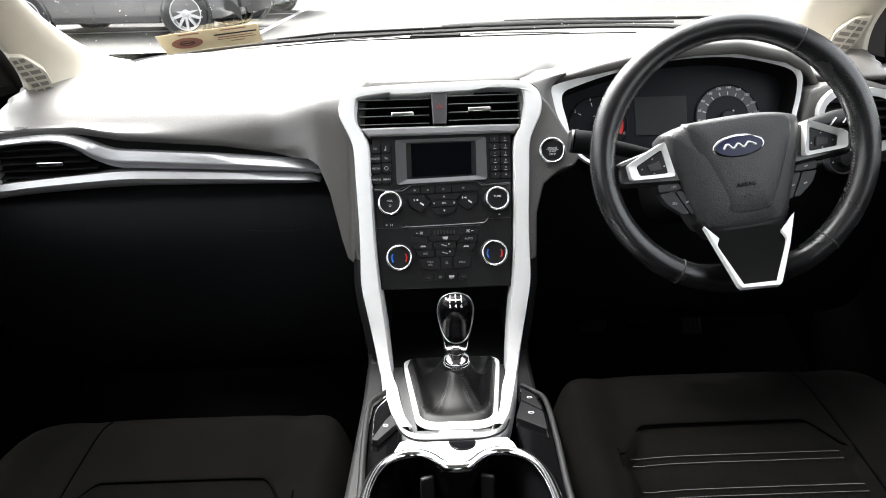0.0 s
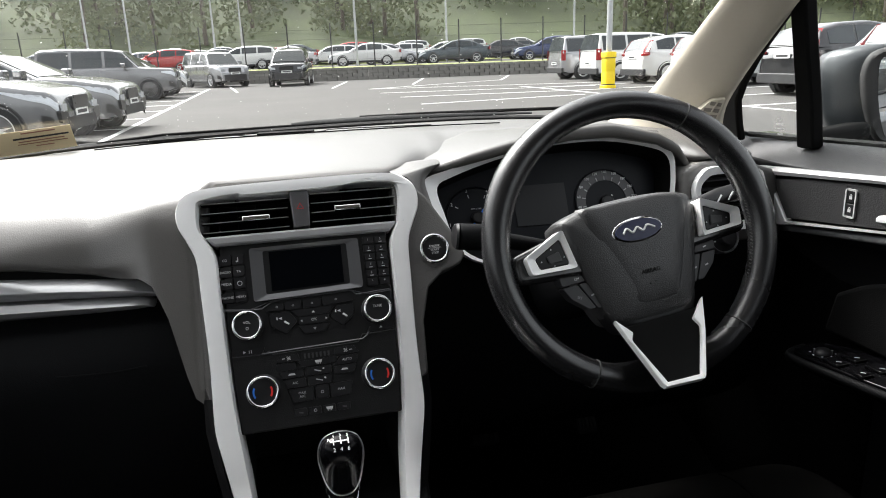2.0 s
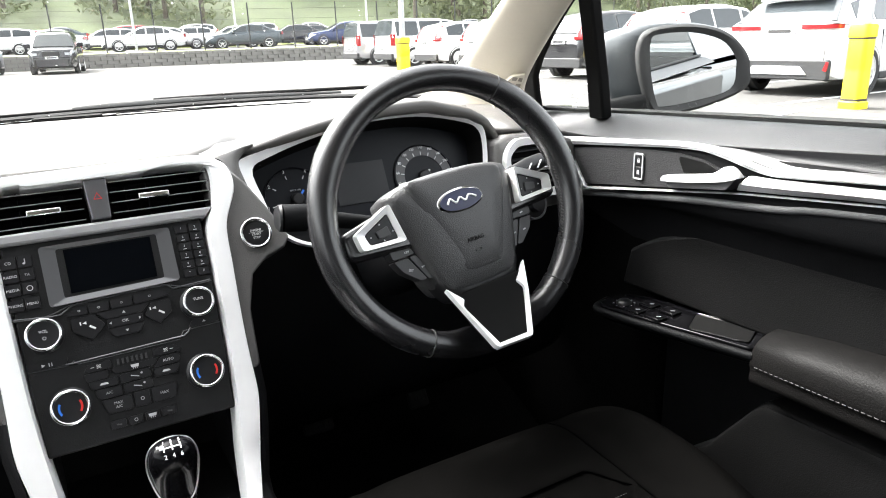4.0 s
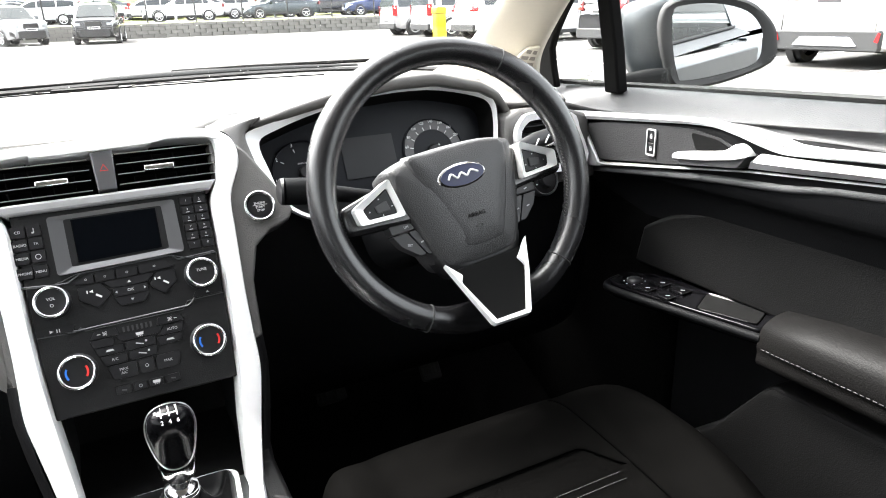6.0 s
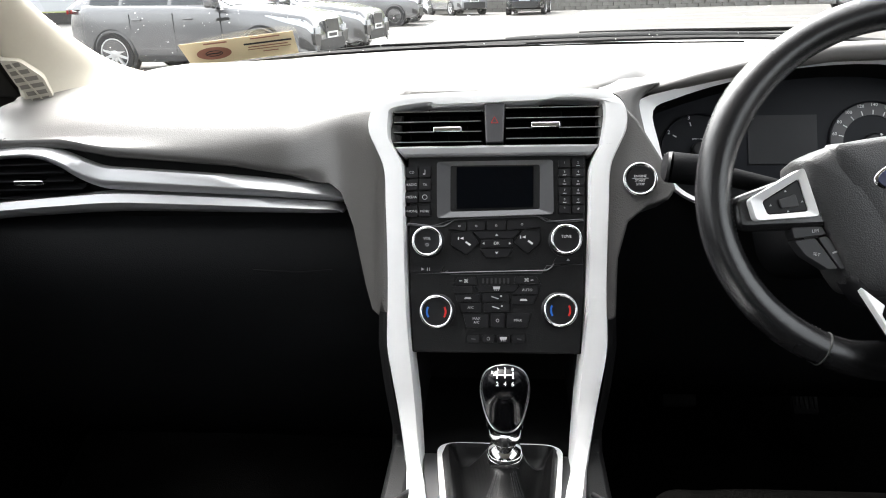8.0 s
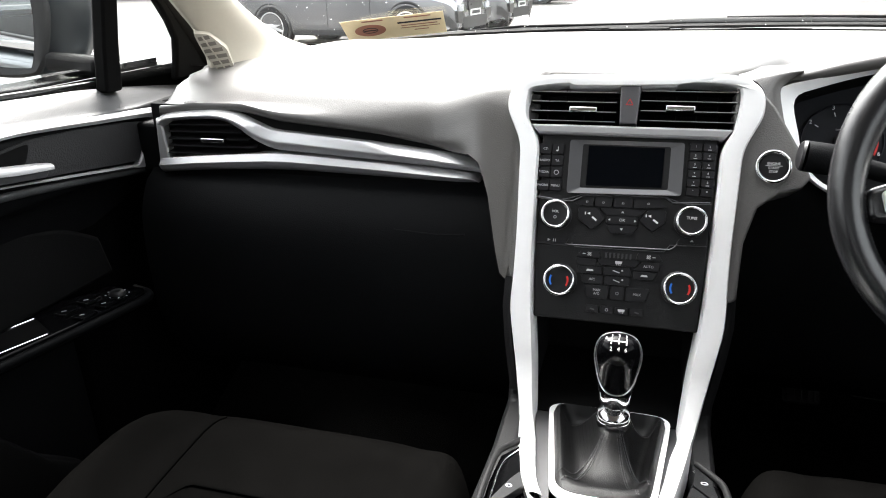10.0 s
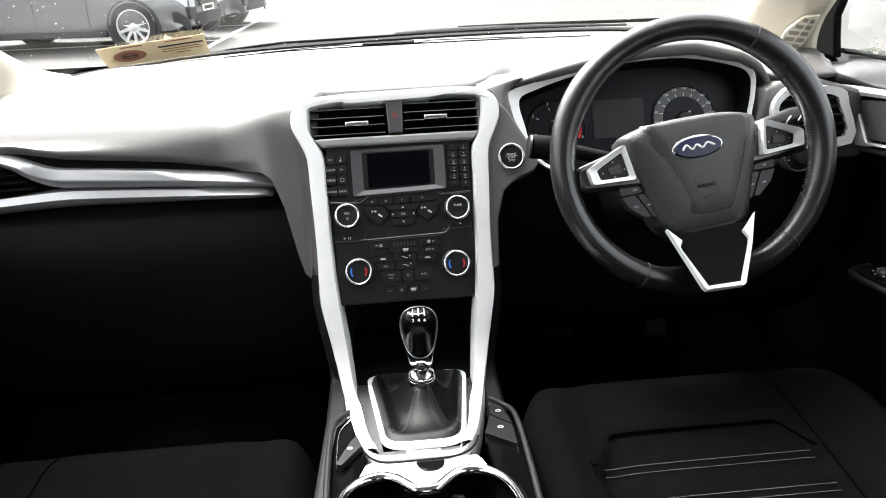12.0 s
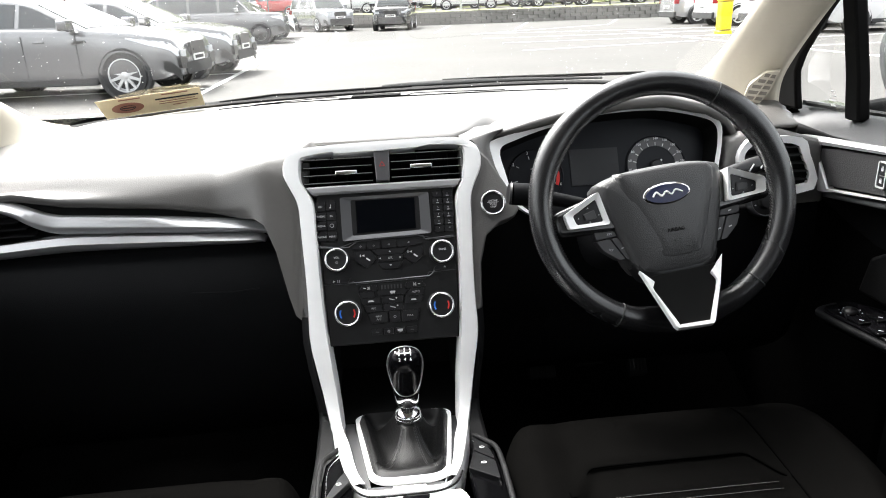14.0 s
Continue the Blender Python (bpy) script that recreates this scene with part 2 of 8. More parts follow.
def shrunk(poly, k):
    """A polygon drawn in by about k on all sides (counter-clockwise or clockwise)."""
    area = sum(poly[i - 1][0] * p[1] - p[0] * poly[i - 1][1] for i, p in enumerate(poly))
    out = []
    for i, p in enumerate(poly):
        a, b = Vector(poly[i - 1]), Vector(poly[(i + 1) % len(poly)])
        t = (b - a).normalized()
        nrm = Vector((-t.y, t.x)) * (1 if area > 0 else -1)
        out.append(tuple(Vector(p) + nrm * k))
    return out


def grid(rows, thick=None, bm=None, closed=False, caps=False):
    """A skin through rows of points; thick: a vector by which a second skin lies behind it."""
    bm = bm or bmesh.new()
    v = [[bm.verts.new(Vector(p)) for p in r] for r in rows]
    m = len(v[0])
    span = range(m if closed else m - 1)

    def skin(w):
        for i in range(len(w) - 1):
            for j in span:
                bm.faces.new((w[i][j], w[i][(j + 1) % m], w[i + 1][(j + 1) % m], w[i + 1][j]))

    skin(v)
    if caps:
        bm.faces.new(v[0]), bm.faces.new(v[-1])
    if thick:
        w = [[bm.verts.new(Vector(p) + Vector(thick)) for p in r] for r in rows]
        skin(w)
        edge = [(i, 0) for i in range(len(v))] + [(len(v) - 1, j) for j in range(1, m)] + \
               [(i, m - 1) for i in range(len(v) - 2, -1, -1)] + [(0, j) for j in range(m - 2, 0, -1)]
        for a, b in zip(edge, edge[1:] + edge[:1]):
            bm.faces.new((v[a[0]][a[1]], v[b[0]][b[1]], w[b[0]][b[1]], w[a[0]][a[1]]))
    return bm


def tube(points, radius, seg=10, closed=False, bm=None, flat=1.0):
    """A round bar along points; radius: one or one a point."""
    bm = bm or bmesh.new()
    p = [Vector(x) for x in points]
    m = len(p)
    rad = radius if isinstance(radius, (list, tuple)) else [radius] * m
    up, rows = None, []
    for i in range(m):
        a, b = (p[i - 1], p[(i + 1) % m]) if closed else (p[max(i - 1, 0)], p[min(i + 1, m - 1)])
        t = (b - a).normalized()
        if up is None:
            up = t.orthogonal().normalized()
        up = (up - t * up.dot(t)).normalized()
        side = t.cross(up)
        rows.append([bm.verts.new(p[i] + (up * math.cos(2 * math.pi * k / seg) + side * flat * math.sin(2 * math.pi * k / seg)) * rad[i]) for k in range(seg)])
    for i in range(m if closed else m - 1):
        for k in range(seg):
            q = (k + 1) % seg
            bm.faces.new((rows[i][k], rows[i][q], rows[(i + 1) % m][q], rows[(i + 1) % m][k]))
    if not closed:
        bm.faces.new(rows[0][::-1]), bm.faces.new(rows[-1])
    return bm


def lathe(profile, f, seg=32, bm=None, caps=False):
    """A turned solid: (radius, height along n) from a plane."""
    bm = bm or bmesh.new()
    rows = []
    for r, h in profile:
        if r < 1e-6:
            rows.append([bm.verts.new(f.at(0, 0, h))])
        else:
            rows.append([bm.verts.new(f.at(r * math.cos(2 * math.pi * k / seg), r * math.sin(2 * math.pi * k / seg), h)) for k in range(seg)])
    for a, b in zip(rows, rows[1:]):
        for k in range(seg):
            q = (k + 1) % seg
            face = [a[k % len(a)], a[q % len(a)], b[q % len(b)], b[k % len(b)]]
            face = list(dict.fromkeys(face))
            if len(face) > 2:
                bm.faces.new(face)
    for r in (rows[0], rows[-1]):
        if caps and len(r) > 2:
            bm.faces.new(r)
    return bm


def words(name, text, f, a, b, height, mat, parent, d=0.0006, turn=0.0):
    """Printed words, centred at (a, b) of a plane."""
    c = bpy.data.curves.new(name, "FONT")
    c.body, c.size, c.align_x, c.align_y, c.extrude, c.resolution_u = text, height * 1.4, "CENTER", "CENTER", 0.00015, 2
    o = bpy.data.objects.new(name, c)
    me = bpy.data.meshes.new_from_object(o)
    bpy.data.objects.remove(o)
    bpy.data.curves.remove(c)
    g = f.turned(a, b, turn, d)
    me.transform(Matrix((g.u, g.v, g.n)).transposed().to_4x4())
    me.transform(Matrix.Translation(g.o))
    return part(name, me, mat, parent, smooth=0)


def mark(name, poly, f, mat, parent, d=0.0004, t=0.0004):
    return part(name, slab(poly, f, d, d + t), mat, parent, smooth=0)


def strip(a0, b0, a1, b1, w):
    """A thin rectangle between two points of a plane."""
    p, q = Vector((a0, b0)), Vector((a1, b1))
    s = (q - p).normalized()
    s = Vector((-s.y, s.x)) * w / 2
    return [tuple(p + s), tuple(q + s), tuple(q - s), tuple(p - s)]


# ---- the car's cabin: shell ----
XC = 0.002          # the cabin's middle line
FACE = tilted(XC, 0.83, 0.99, 24.7)       # centre stack
CLU = tilted(0.37, 0.885, 0.97, 24.7)     # instrument panel
PASS = Frame((0, 0.835, 0), (1, 0, 0), (0, 0, 1))    # passenger's side of the dashboard


def sides(poly):
    """The polygon and its mirror image about the middle line."""
    return [(1, poly), (-1, [(-a, b) for a, b in poly])]


def floor_pan():
    bm = grid([[(x, y, z) for x in (-0.83, -0.2, -0.14, 0.14, 0.2, 0.83)] for y, z in ((-1.3, 0.30), (-0.2, 0.30), (0.95, 0.30), (1.25, 0.42), (1.42, 0.75), (1.45, 1.0))], thick=(0, 0, -0.05))
    for side in (-1, 1):
        kick = box(side * 0.79, side * 0.84, 0.70, 1.45, 0.24, 1.0)
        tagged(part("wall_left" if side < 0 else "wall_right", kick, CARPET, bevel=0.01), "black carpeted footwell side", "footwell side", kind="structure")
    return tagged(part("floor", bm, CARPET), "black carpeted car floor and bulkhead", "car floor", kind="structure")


floor_pan()


def roof():
    rows = []
    for y, z, w in ((0.60, 1.385, 0.53), (0.35, 1.43, 0.56), (-0.2, 1.45, 0.58), (-0.8, 1.42, 0.56), (-1.25, 1.34, 0.52)):
        rows.append([(x * w, y, z - 0.05 * abs(x) ** 2.5) for x in np.linspace(-1, 1, 13)])
    tagged(part("ceiling", grid(rows, thick=(0, 0, 0.03)), LINING), "pale beige cloth headlining of the car", "headlining", kind="structure")
    rear = box(-0.80, 0.80, -1.36, -1.30, 0.25, 1.02)
    tagged(part("wall_rear", rear, CLOTH, bevel=0.01), "black cloth rear seat back and parcel shelf edge", "rear wall", kind="structure")


roof()

# windscreen: base at the cowl, header at the roof
BASE = curve([(-0.70, 1.17, 1.000), (-0.56, 1.245, 1.016), (-0.35, 1.29, 1.033), (XC, 1.32, 1.042), (0.35, 1.29, 1.046), (0.56, 1.245, 1.040), (0.70, 1.17, 1.030)], 6)
HEAD = [(p[0] * 0.77, 0.60 + 0.03 * (1 - (p[0] / 0.7) ** 2), 1.385) for p in BASE]


def windscreen():
    t = thing("windscreen", (0, 1.3, 1.04), "clear windscreen of the car, dusty, with dried water spots", "windscreen", kind="structure")
    rows = []
    for k in range(7):
        s = k / 6
        rows.append([tuple(np.array(a) * (1 - s) + np.array(b) * s + np.array((0, 0.03, 0.035)) * math.sin(math.pi * s)) for a, b in zip(BASE, HEAD)])
    g = part("pane", grid(rows), PANE, t)
    g.visible_shadow = False
    # dried spots and dust, thickest low on the passenger's side
    rng = random.Random(7)
    bm = bmesh.new()
    for i in range(750):
        s, w = rng.random() ** 1.3, rng.random() ** 1.35
        q = rows[int(s * 5.99)][int(w * (len(BASE) - 1.01))]
        q2 = rows[int(s * 5.99) + 1][int(w * (len(BASE) - 1.01)) + 1]
        k1, k2 = rng.random(), rng.random()
        c = Vector((q[0] * (1 - k1) + q2[0] * k1, q[1] * (1 - k2) + q2[1] * k2 - 0.004, q[2] * (1 - k2) + q2[2] * k2 - 0.004))
        r = 0.0004 + 0.0011 * rng.random() ** 5
        vs = [bm.verts.new(c + Vector((r * math.cos(a), r * 0.8 * math.sin(a), r * 0.6 * math.sin(a)))) for a in np.linspace(0, 2 * math.pi, 7)[:-1]]
        bm.faces.new(vs)
    tagged(part("water_spots", bm, SPOT, t, "small dried pale water spots", smooth=0), kind="stuff")
    seal = [(p[0], p[1] - 0.002, p[2] - 0.001) for p in BASE]
    part("seal", tube(seal, 0.0055, 6), RUBBER, t, "black rubber edge")
    return t


windscreen()


def pillar(side):
    """A beige front pillar trim, from the dashboard's corner to the roof."""
    t = thing("windscreen_pillar", (side * 0.68, 1.1, 1.02), "light beige moulded windscreen pillar trim with a small grille", "pillar trim", kind="structure")
    inner = [(0.535, 1.238, 1.012), (0.596, 1.195, 1.028), (0.634, 1.125, 1.072), (0.643, 1.05, 1.128), (0.634, 0.90, 1.232), (0.615, 0.75, 1.315), (0.575, 0.58, 1.385)]
    outer = [(0.725, 0.965, 0.982), (0.715, 0.99, 1.005), (0.712, 0.99, 1.055), (0.710, 0.955, 1.105), (0.705, 0.855, 1.200), (0.685, 0.73, 1.280), (0.635, 0.55, 1.365)]
    if side < 0:
        inner = [(0.572, 1.240, 1.006), (0.622, 1.205, 1.022), (0.655, 1.152, 1.054), (0.677, 1.06, 1.122), (0.662, 0.90, 1.232), (0.640, 0.75, 1.315), (0.60, 0.58, 1.385)]
        outer = [(p[0] - k, p[1], p[2]) for p, k in zip(outer, (0.044, 0.034, 0.018, 0.004, 0.0, 0.0, 0.0))]
    inner, outer = curve(inner, 4), curve(outer, 4)
    rows = []
    for a, b in zip(inner, outer):
        low = max(1 - len(rows) / 5, 0)
        mid = (a + b) / 2 + np.array((-0.018 - 0.012 * low, -0.014, 0.006 - 0.004 * low))
        c = curve([a + np.array((0.012, 0.02, 0.0)), a, a * 0.6 + mid * 0.4 + np.array((-0.006, -0.004, 0)), mid, b * 0.6 + mid * 0.4 + np.array((-0.004, -0.006, 0)), b, b + np.array((0.012, 0.012, 0.0))], 3)
        rows.append([(side * p[0], p[1], p[2]) for p in c])
    part("moulding", grid(rows, thick=(side * 0.012, 0.012, 0.0)), BEIGE, t, smooth=60)
    # demister grille low on the pillar
    f = Frame((side * 0.672, 0.978, 1.052) if side > 0 else (-0.664, 0.984, 1.030), (0.84, -side * 0.54, 0), (side * 0.12, -0.16, 1))
    K = 0.74
    shape = [(-0.030, -0.048), (0.008, -0.046), (0.028, -0.005), (0.038, 0.048), (0.004, 0.044), (-0.026, 0.008)]
    shape = rounded([(side * a * K, b * K) for a, b in shape], 0.006)
    g = part("grille", slab(shape, f, -0.05, 0.004, inset=0.003), BEIGE, t, smooth=30)
    # strips on the face put the gaps' shade into colour
    for i in range(6):
        b = 0.034 - i * 0.0135
        a0 = np.interp(b, (-0.046, 0.0, 0.044), (-0.020, -0.020, 0.012))
        a1 = np.interp(b, (-0.046, 0.0, 0.044), (0.004, 0.024, 0.030))
        part("louvre", slab(strip(side * a0 * K, (b + 0.001) * K, side * a1 * K, (b - 0.003) * K, 0.0060), f, 0.0035, 0.0046), GAPSHADE, g, "louvre gap, a strip with its shade put into the colour", smooth=0)
    part("louvre", slab(strip(-side * 0.010 * K, -0.044 * K, side * 0.021 * K, 0.042 * K, 0.0024), f, 0.0036, 0.0062), BEIGE, g, "rib between the gaps", smooth=0)
    return t


pillar(1), pillar(-1)


# ---- dashboard ----
dash = thing("dashboard", (0, 1.0, 0.9), "dark grey soft-touch dashboard with satin silver trims and black lower panels", "dashboard")


def base_at(x):
    for a, b in zip(BASE, BASE[1:]):
        if a[0] <= x <= b[0]:
            s = (x - a[0]) / (b[0] - a[0])
            return a * (1 - s) + b * s
    return BASE[0] if x < 0 else BASE[-1]


def smoothstep(a, b, x):
    t = min(max((x - a) / (b - a), 0), 1)
    return t * t * (3 - 2 * t)


def face_yz(v, d=-0.006):
    p = FACE.at(0, v, d)
    return (p.y, p.z)


def dash_section(x):
    """The top pad's section from the windscreen to its lower lip, at a place across the car."""
    e = base_at(max(min(x, 0.69), -0.69))
    wide = smoothstep(0.46, 0.68, abs(x))
    lip = np.interp(x, (-0.70, -0.62, -0.54, -0.48, -0.33, -0.20, -0.165), (0.955, 0.964, 0.965, 0.953, 0.940, 0.918, 0.911))
    side = [(1.10 - 0.05 * wide, 1.040 - 0.03 * wide), (1.01 - 0.03 * wide, 1.038 - 0.035 * wide), (0.94 - 0.01 * wide, 1.022 - 0.025 * wide), (0.885, 0.996 - 0.012 * wide), (0.851, 0.969), (0.838, lip + 0.010), (0.839, lip), (0.852, lip - 0.006)]
    foot = np.interp(x, (-0.196, -0.180, -0.164, -0.151, -0.139, -0.118), (-0.070, -0.082, -0.125, -0.185, -0.226, -0.236))
    cheek = [(1.11, 1.044), (1.02, 1.041), (0.94, 1.032), (0.885, 1.016), face_yz(0.012, -0.010), face_yz(foot * 0.35), face_yz(foot * 0.7), face_yz(foot)]
    mid = [(1.13, 1.048), (1.05, 1.045), (0.98, 1.039), (0.92, 1.031), (0.888, 1.0245), (0.878, 1.0200), (0.875, 1.0165), (0.880, 1.0110)]
    low = [(1.13, 1.048), (1.07, 1.045), (1.02, 1.040), (0.975, 1.033), (0.945, 1.022), (0.925, 1.008), (0.915, 0.998), (0.916, 0.988)]
    drv = [(1.14, 1.044), (1.10, 1.042), (1.06, 1.036), (1.03, 1.030), (1.00, 1.020), (0.985, 1.005), (0.985, 0.995), (0.99, 0.985)]
    far = [(1.06, 1.030), (1.00, 1.029), (0.96, 1.026), (0.925, 1.021), (0.900, 1.015), (0.885, 1.009), (0.879, 1.004), (0.886, 0.998)]
    k = smoothstep(-0.262, -0.176, x)
    a = smoothstep(-0.135, -0.105, x)
    c = smoothstep(0.54, 0.62, x)
    pts = [(e[1] + 0.03, e[2] - 0.006), (e[1] - 0.03, e[2] - 0.002)]
    for x0, p, h, q, w, g, s in zip((0.188, 0.184, 0.179, 0.173, 0.166, 0.160, 0.156, 0.154), side, cheek, mid, low, drv, far):
        m = np.array(p) * (1 - k) + np.array(h) * k
        m = m * (1 - a) + np.array(q) * a
        r = smoothstep(x0 - 0.038, x0 + 0.026, x)
        b = smoothstep(max(x0 + 0.02, 0.205), max(x0 + 0.07, 0.26), x)
        m = m * (1 - r) + np.array(w) * r
        m = m * (1 - b) + np.array(g) * b
        m = m * (1 - c) + np.array(s) * c
        pts.append(tuple(m))
    out = []
    for y, z in curve(pts, 3):
        # the pad ends short of the doors and turns down there
        lim = 0.692 + 0.25 * max(y - 0.88, 0) if x > 0 else 0.678 + 0.15 * max(y - 0.84, 0)
        over = max(abs(x) - lim, 0)
        out.append((math.copysign(min(abs(x), lim), x), y, z - min(over * 3, 0.05)))
    return out


part("top_pad", grid([dash_section(x) for x in np.linspace(-0.742, 0.74, 186)]), PAD, dash, "dark grey grained soft-touch top", smooth=70)

# speaker slot and fine joint line on the top
slot = tilted(0.0, 1.205, 1.0475, 87.5)
part("sensor_slot", slab(rounded([(-0.050, -0.010), (0.044, -0.010), (0.050, 0.010), (-0.044, 0.010)], 0.003), slot, -0.01, 0.0015), MATT, dash, "dark slot by the windscreen")
part("joint_line", tube(curve([(-0.30, 1.16, 1.0415), (-0.18, 1.175, 1.0455), (0.0, 1.165, 1.0482), (0.22, 1.17, 1.0480), (0.38, 1.165, 1.0465)], 8), 0.0011, 5), MATT, dash, "joint between the pad and the front cover")
part("joint_line", tube(curve([(-0.24, 1.20, 1.0415), (-0.10, 1.215, 1.0462), (-0.055, 1.18, 1.0472), (0.055, 1.18, 1.048), (0.09, 1.215, 1.0475), (0.26, 1.20, 1.0465)], 6), 0.0009, 5), MATT, dash)

# instrument hood
HOODX = np.linspace(0.158, 0.612, 41)


def hood_section(x):
    inside = np.interp(x, (0.158, 0.20, 0.30, 0.40, 0.47, 0.545, 0.575, 0.612), (0.999, 1.008, 1.028, 1.041, 1.042, 1.026, 1.009, 0.955))
    top = inside + np.interp(x, (0.158, 0.18, 0.24, 0.45, 0.545, 0.60), (0.003, 0.010, 0.0145, 0.019, 0.016, 0.020))
    back = np.interp(x, (0.158, 0.20, 0.30, 0.5, 0.612), (0.93, 0.98, 1.08, 1.10, 1.0))
    y = float(np.interp(x, (0.158, 0.19, 0.23), (0.915, 0.903, 0.897)))
    rear = np.interp(x, (0.15, 0.2, 0.3, 0.6), (1.012, 1.030, 1.042, 1.033))
    return [(x, yy, zz) for yy, zz in curve([(back + 0.02, rear), (back * 0.6 + y * 0.4, top * 0.6 + rear * 0.4 + 0.002), (y + 0.022, top + 0.0012), (y + 0.006, top), (y + 0.0005, top - 0.003), (y - 0.001, (top + inside) / 2), (y + 0.0005, inside + 0.002), (y + 0.006, inside - 0.001), (y + 0.03, inside - 0.004)], 3)]


part("instrument_hood", grid([hood_section(x) for x in HOODX]), PAD, dash, "grained hood over the instruments", smooth=70)

# saddle between the silver arch and the instruments
A = [(0.128, 0.905, 1.0220), tuple(FACE.at(0.122, 0.034, -0.012)), tuple(FACE.at(0.140, 0.030, -0.008)), tuple(FACE.at(0.1500, 0.012, -0.006)), tuple(FACE.at(0.1500, -0.012, -0.006)), tuple(FACE.at(0.140, -0.034, -0.006))]
B = [(0.226, 0.950, 1.0200), (0.212, 0.918, 1.0190), (0.196, 0.905, 1.0160), (0.178, 0.899, 1.0000), (0.181, 0.888, 0.9750), (0.190, 0.874, 0.9450)]
rows = []
for p, q in zip(curve(A, 4), curve(B, 4)):
    rows.append([tuple(p * (1 - k) + q * k + np.array((0.0, -0.010, 0.004)) * math.sin(math.pi * k)) for k in np.linspace(0, 1, 9)])
part("saddle", grid(rows, thick=(0, 0.012, -0.006)), CHEEK, dash, "grained saddle beside the instruments", smooth=70)
# cheeks beside the centre stack
CHEEKS = [(-0.118, 0.002), (-0.145, 0.0), (-0.168, -0.016), (-0.182, -0.04), (-0.184, -0.075), (-0.166, -0.125), (-0.153, -0.185), (-0.139, -0.226), (-0.118, -0.236)]
part("cheek", slab(CHEEKS, FACE, -0.16, -0.009), CHEEK, dash, "grained side of the centre stack", bevel=0.012, segments=4)
CHEEKD = [(0.118, 0.022), (0.145, 0.018), (0.162, 0.0), (0.188, -0.045), (0.204, -0.080), (0.196, -0.092), (0.172, -0.100), (0.150, -0.118), (0.138, -0.16), (0.135, -0.226), (0.118, -0.236)]
part("cheek", slab(CHEEKD, FACE, -0.16, -0.004), CHEEK, dash, "grained side of the centre stack with the start button", bevel=0.003, segments=3)

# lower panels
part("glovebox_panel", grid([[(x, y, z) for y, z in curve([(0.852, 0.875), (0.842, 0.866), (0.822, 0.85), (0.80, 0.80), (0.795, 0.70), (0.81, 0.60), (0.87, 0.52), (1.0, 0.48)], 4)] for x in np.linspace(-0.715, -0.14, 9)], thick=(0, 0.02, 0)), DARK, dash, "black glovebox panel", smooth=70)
part("glovebox_line", tube([(-0.30, 0.7985, 0.815), (-0.24, 0.7985, 0.812), (-0.20, 0.799, 0.815)], 0.0012, 5), DARK, dash)
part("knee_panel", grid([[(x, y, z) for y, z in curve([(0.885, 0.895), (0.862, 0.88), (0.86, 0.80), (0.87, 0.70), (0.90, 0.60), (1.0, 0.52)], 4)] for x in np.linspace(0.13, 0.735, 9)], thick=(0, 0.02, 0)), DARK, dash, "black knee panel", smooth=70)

# right end with its vent; instrument surround
ENDP = [(0.575, 0.995), (0.60, 1.005), (0.66, 1.008), (0.735, 0.985), (0.745, 0.88), (0.60, 0.875), (0.555, 0.885)]
DRV = Frame((0, 0.754, 0), (1, 0, 0), (0, 0.12, 1))
part("end_panel", slab(ENDP, DRV, -0.05, 0.0), CHEEK, dash, bevel=0.006)
part("end_panel", slab([(-0.735, 0.940), (-0.66, 0.940), (-0.655, 0.865), (-0.735, 0.86)], PASS, -0.06, -0.012), DARK, dash, bevel=0.006)


# ---- centre console: large forms ----
console = thing("centre_console", (0, 0.5, 0.3), "black centre console with satin silver surround and gloss black sides", "console")

# the silver surround: down the face of the stack, then back along the shelf to the cup holders
SHELF = 0.636


def shelf_z(y):
    return SHELF + 0.22 * (0.692 - y)


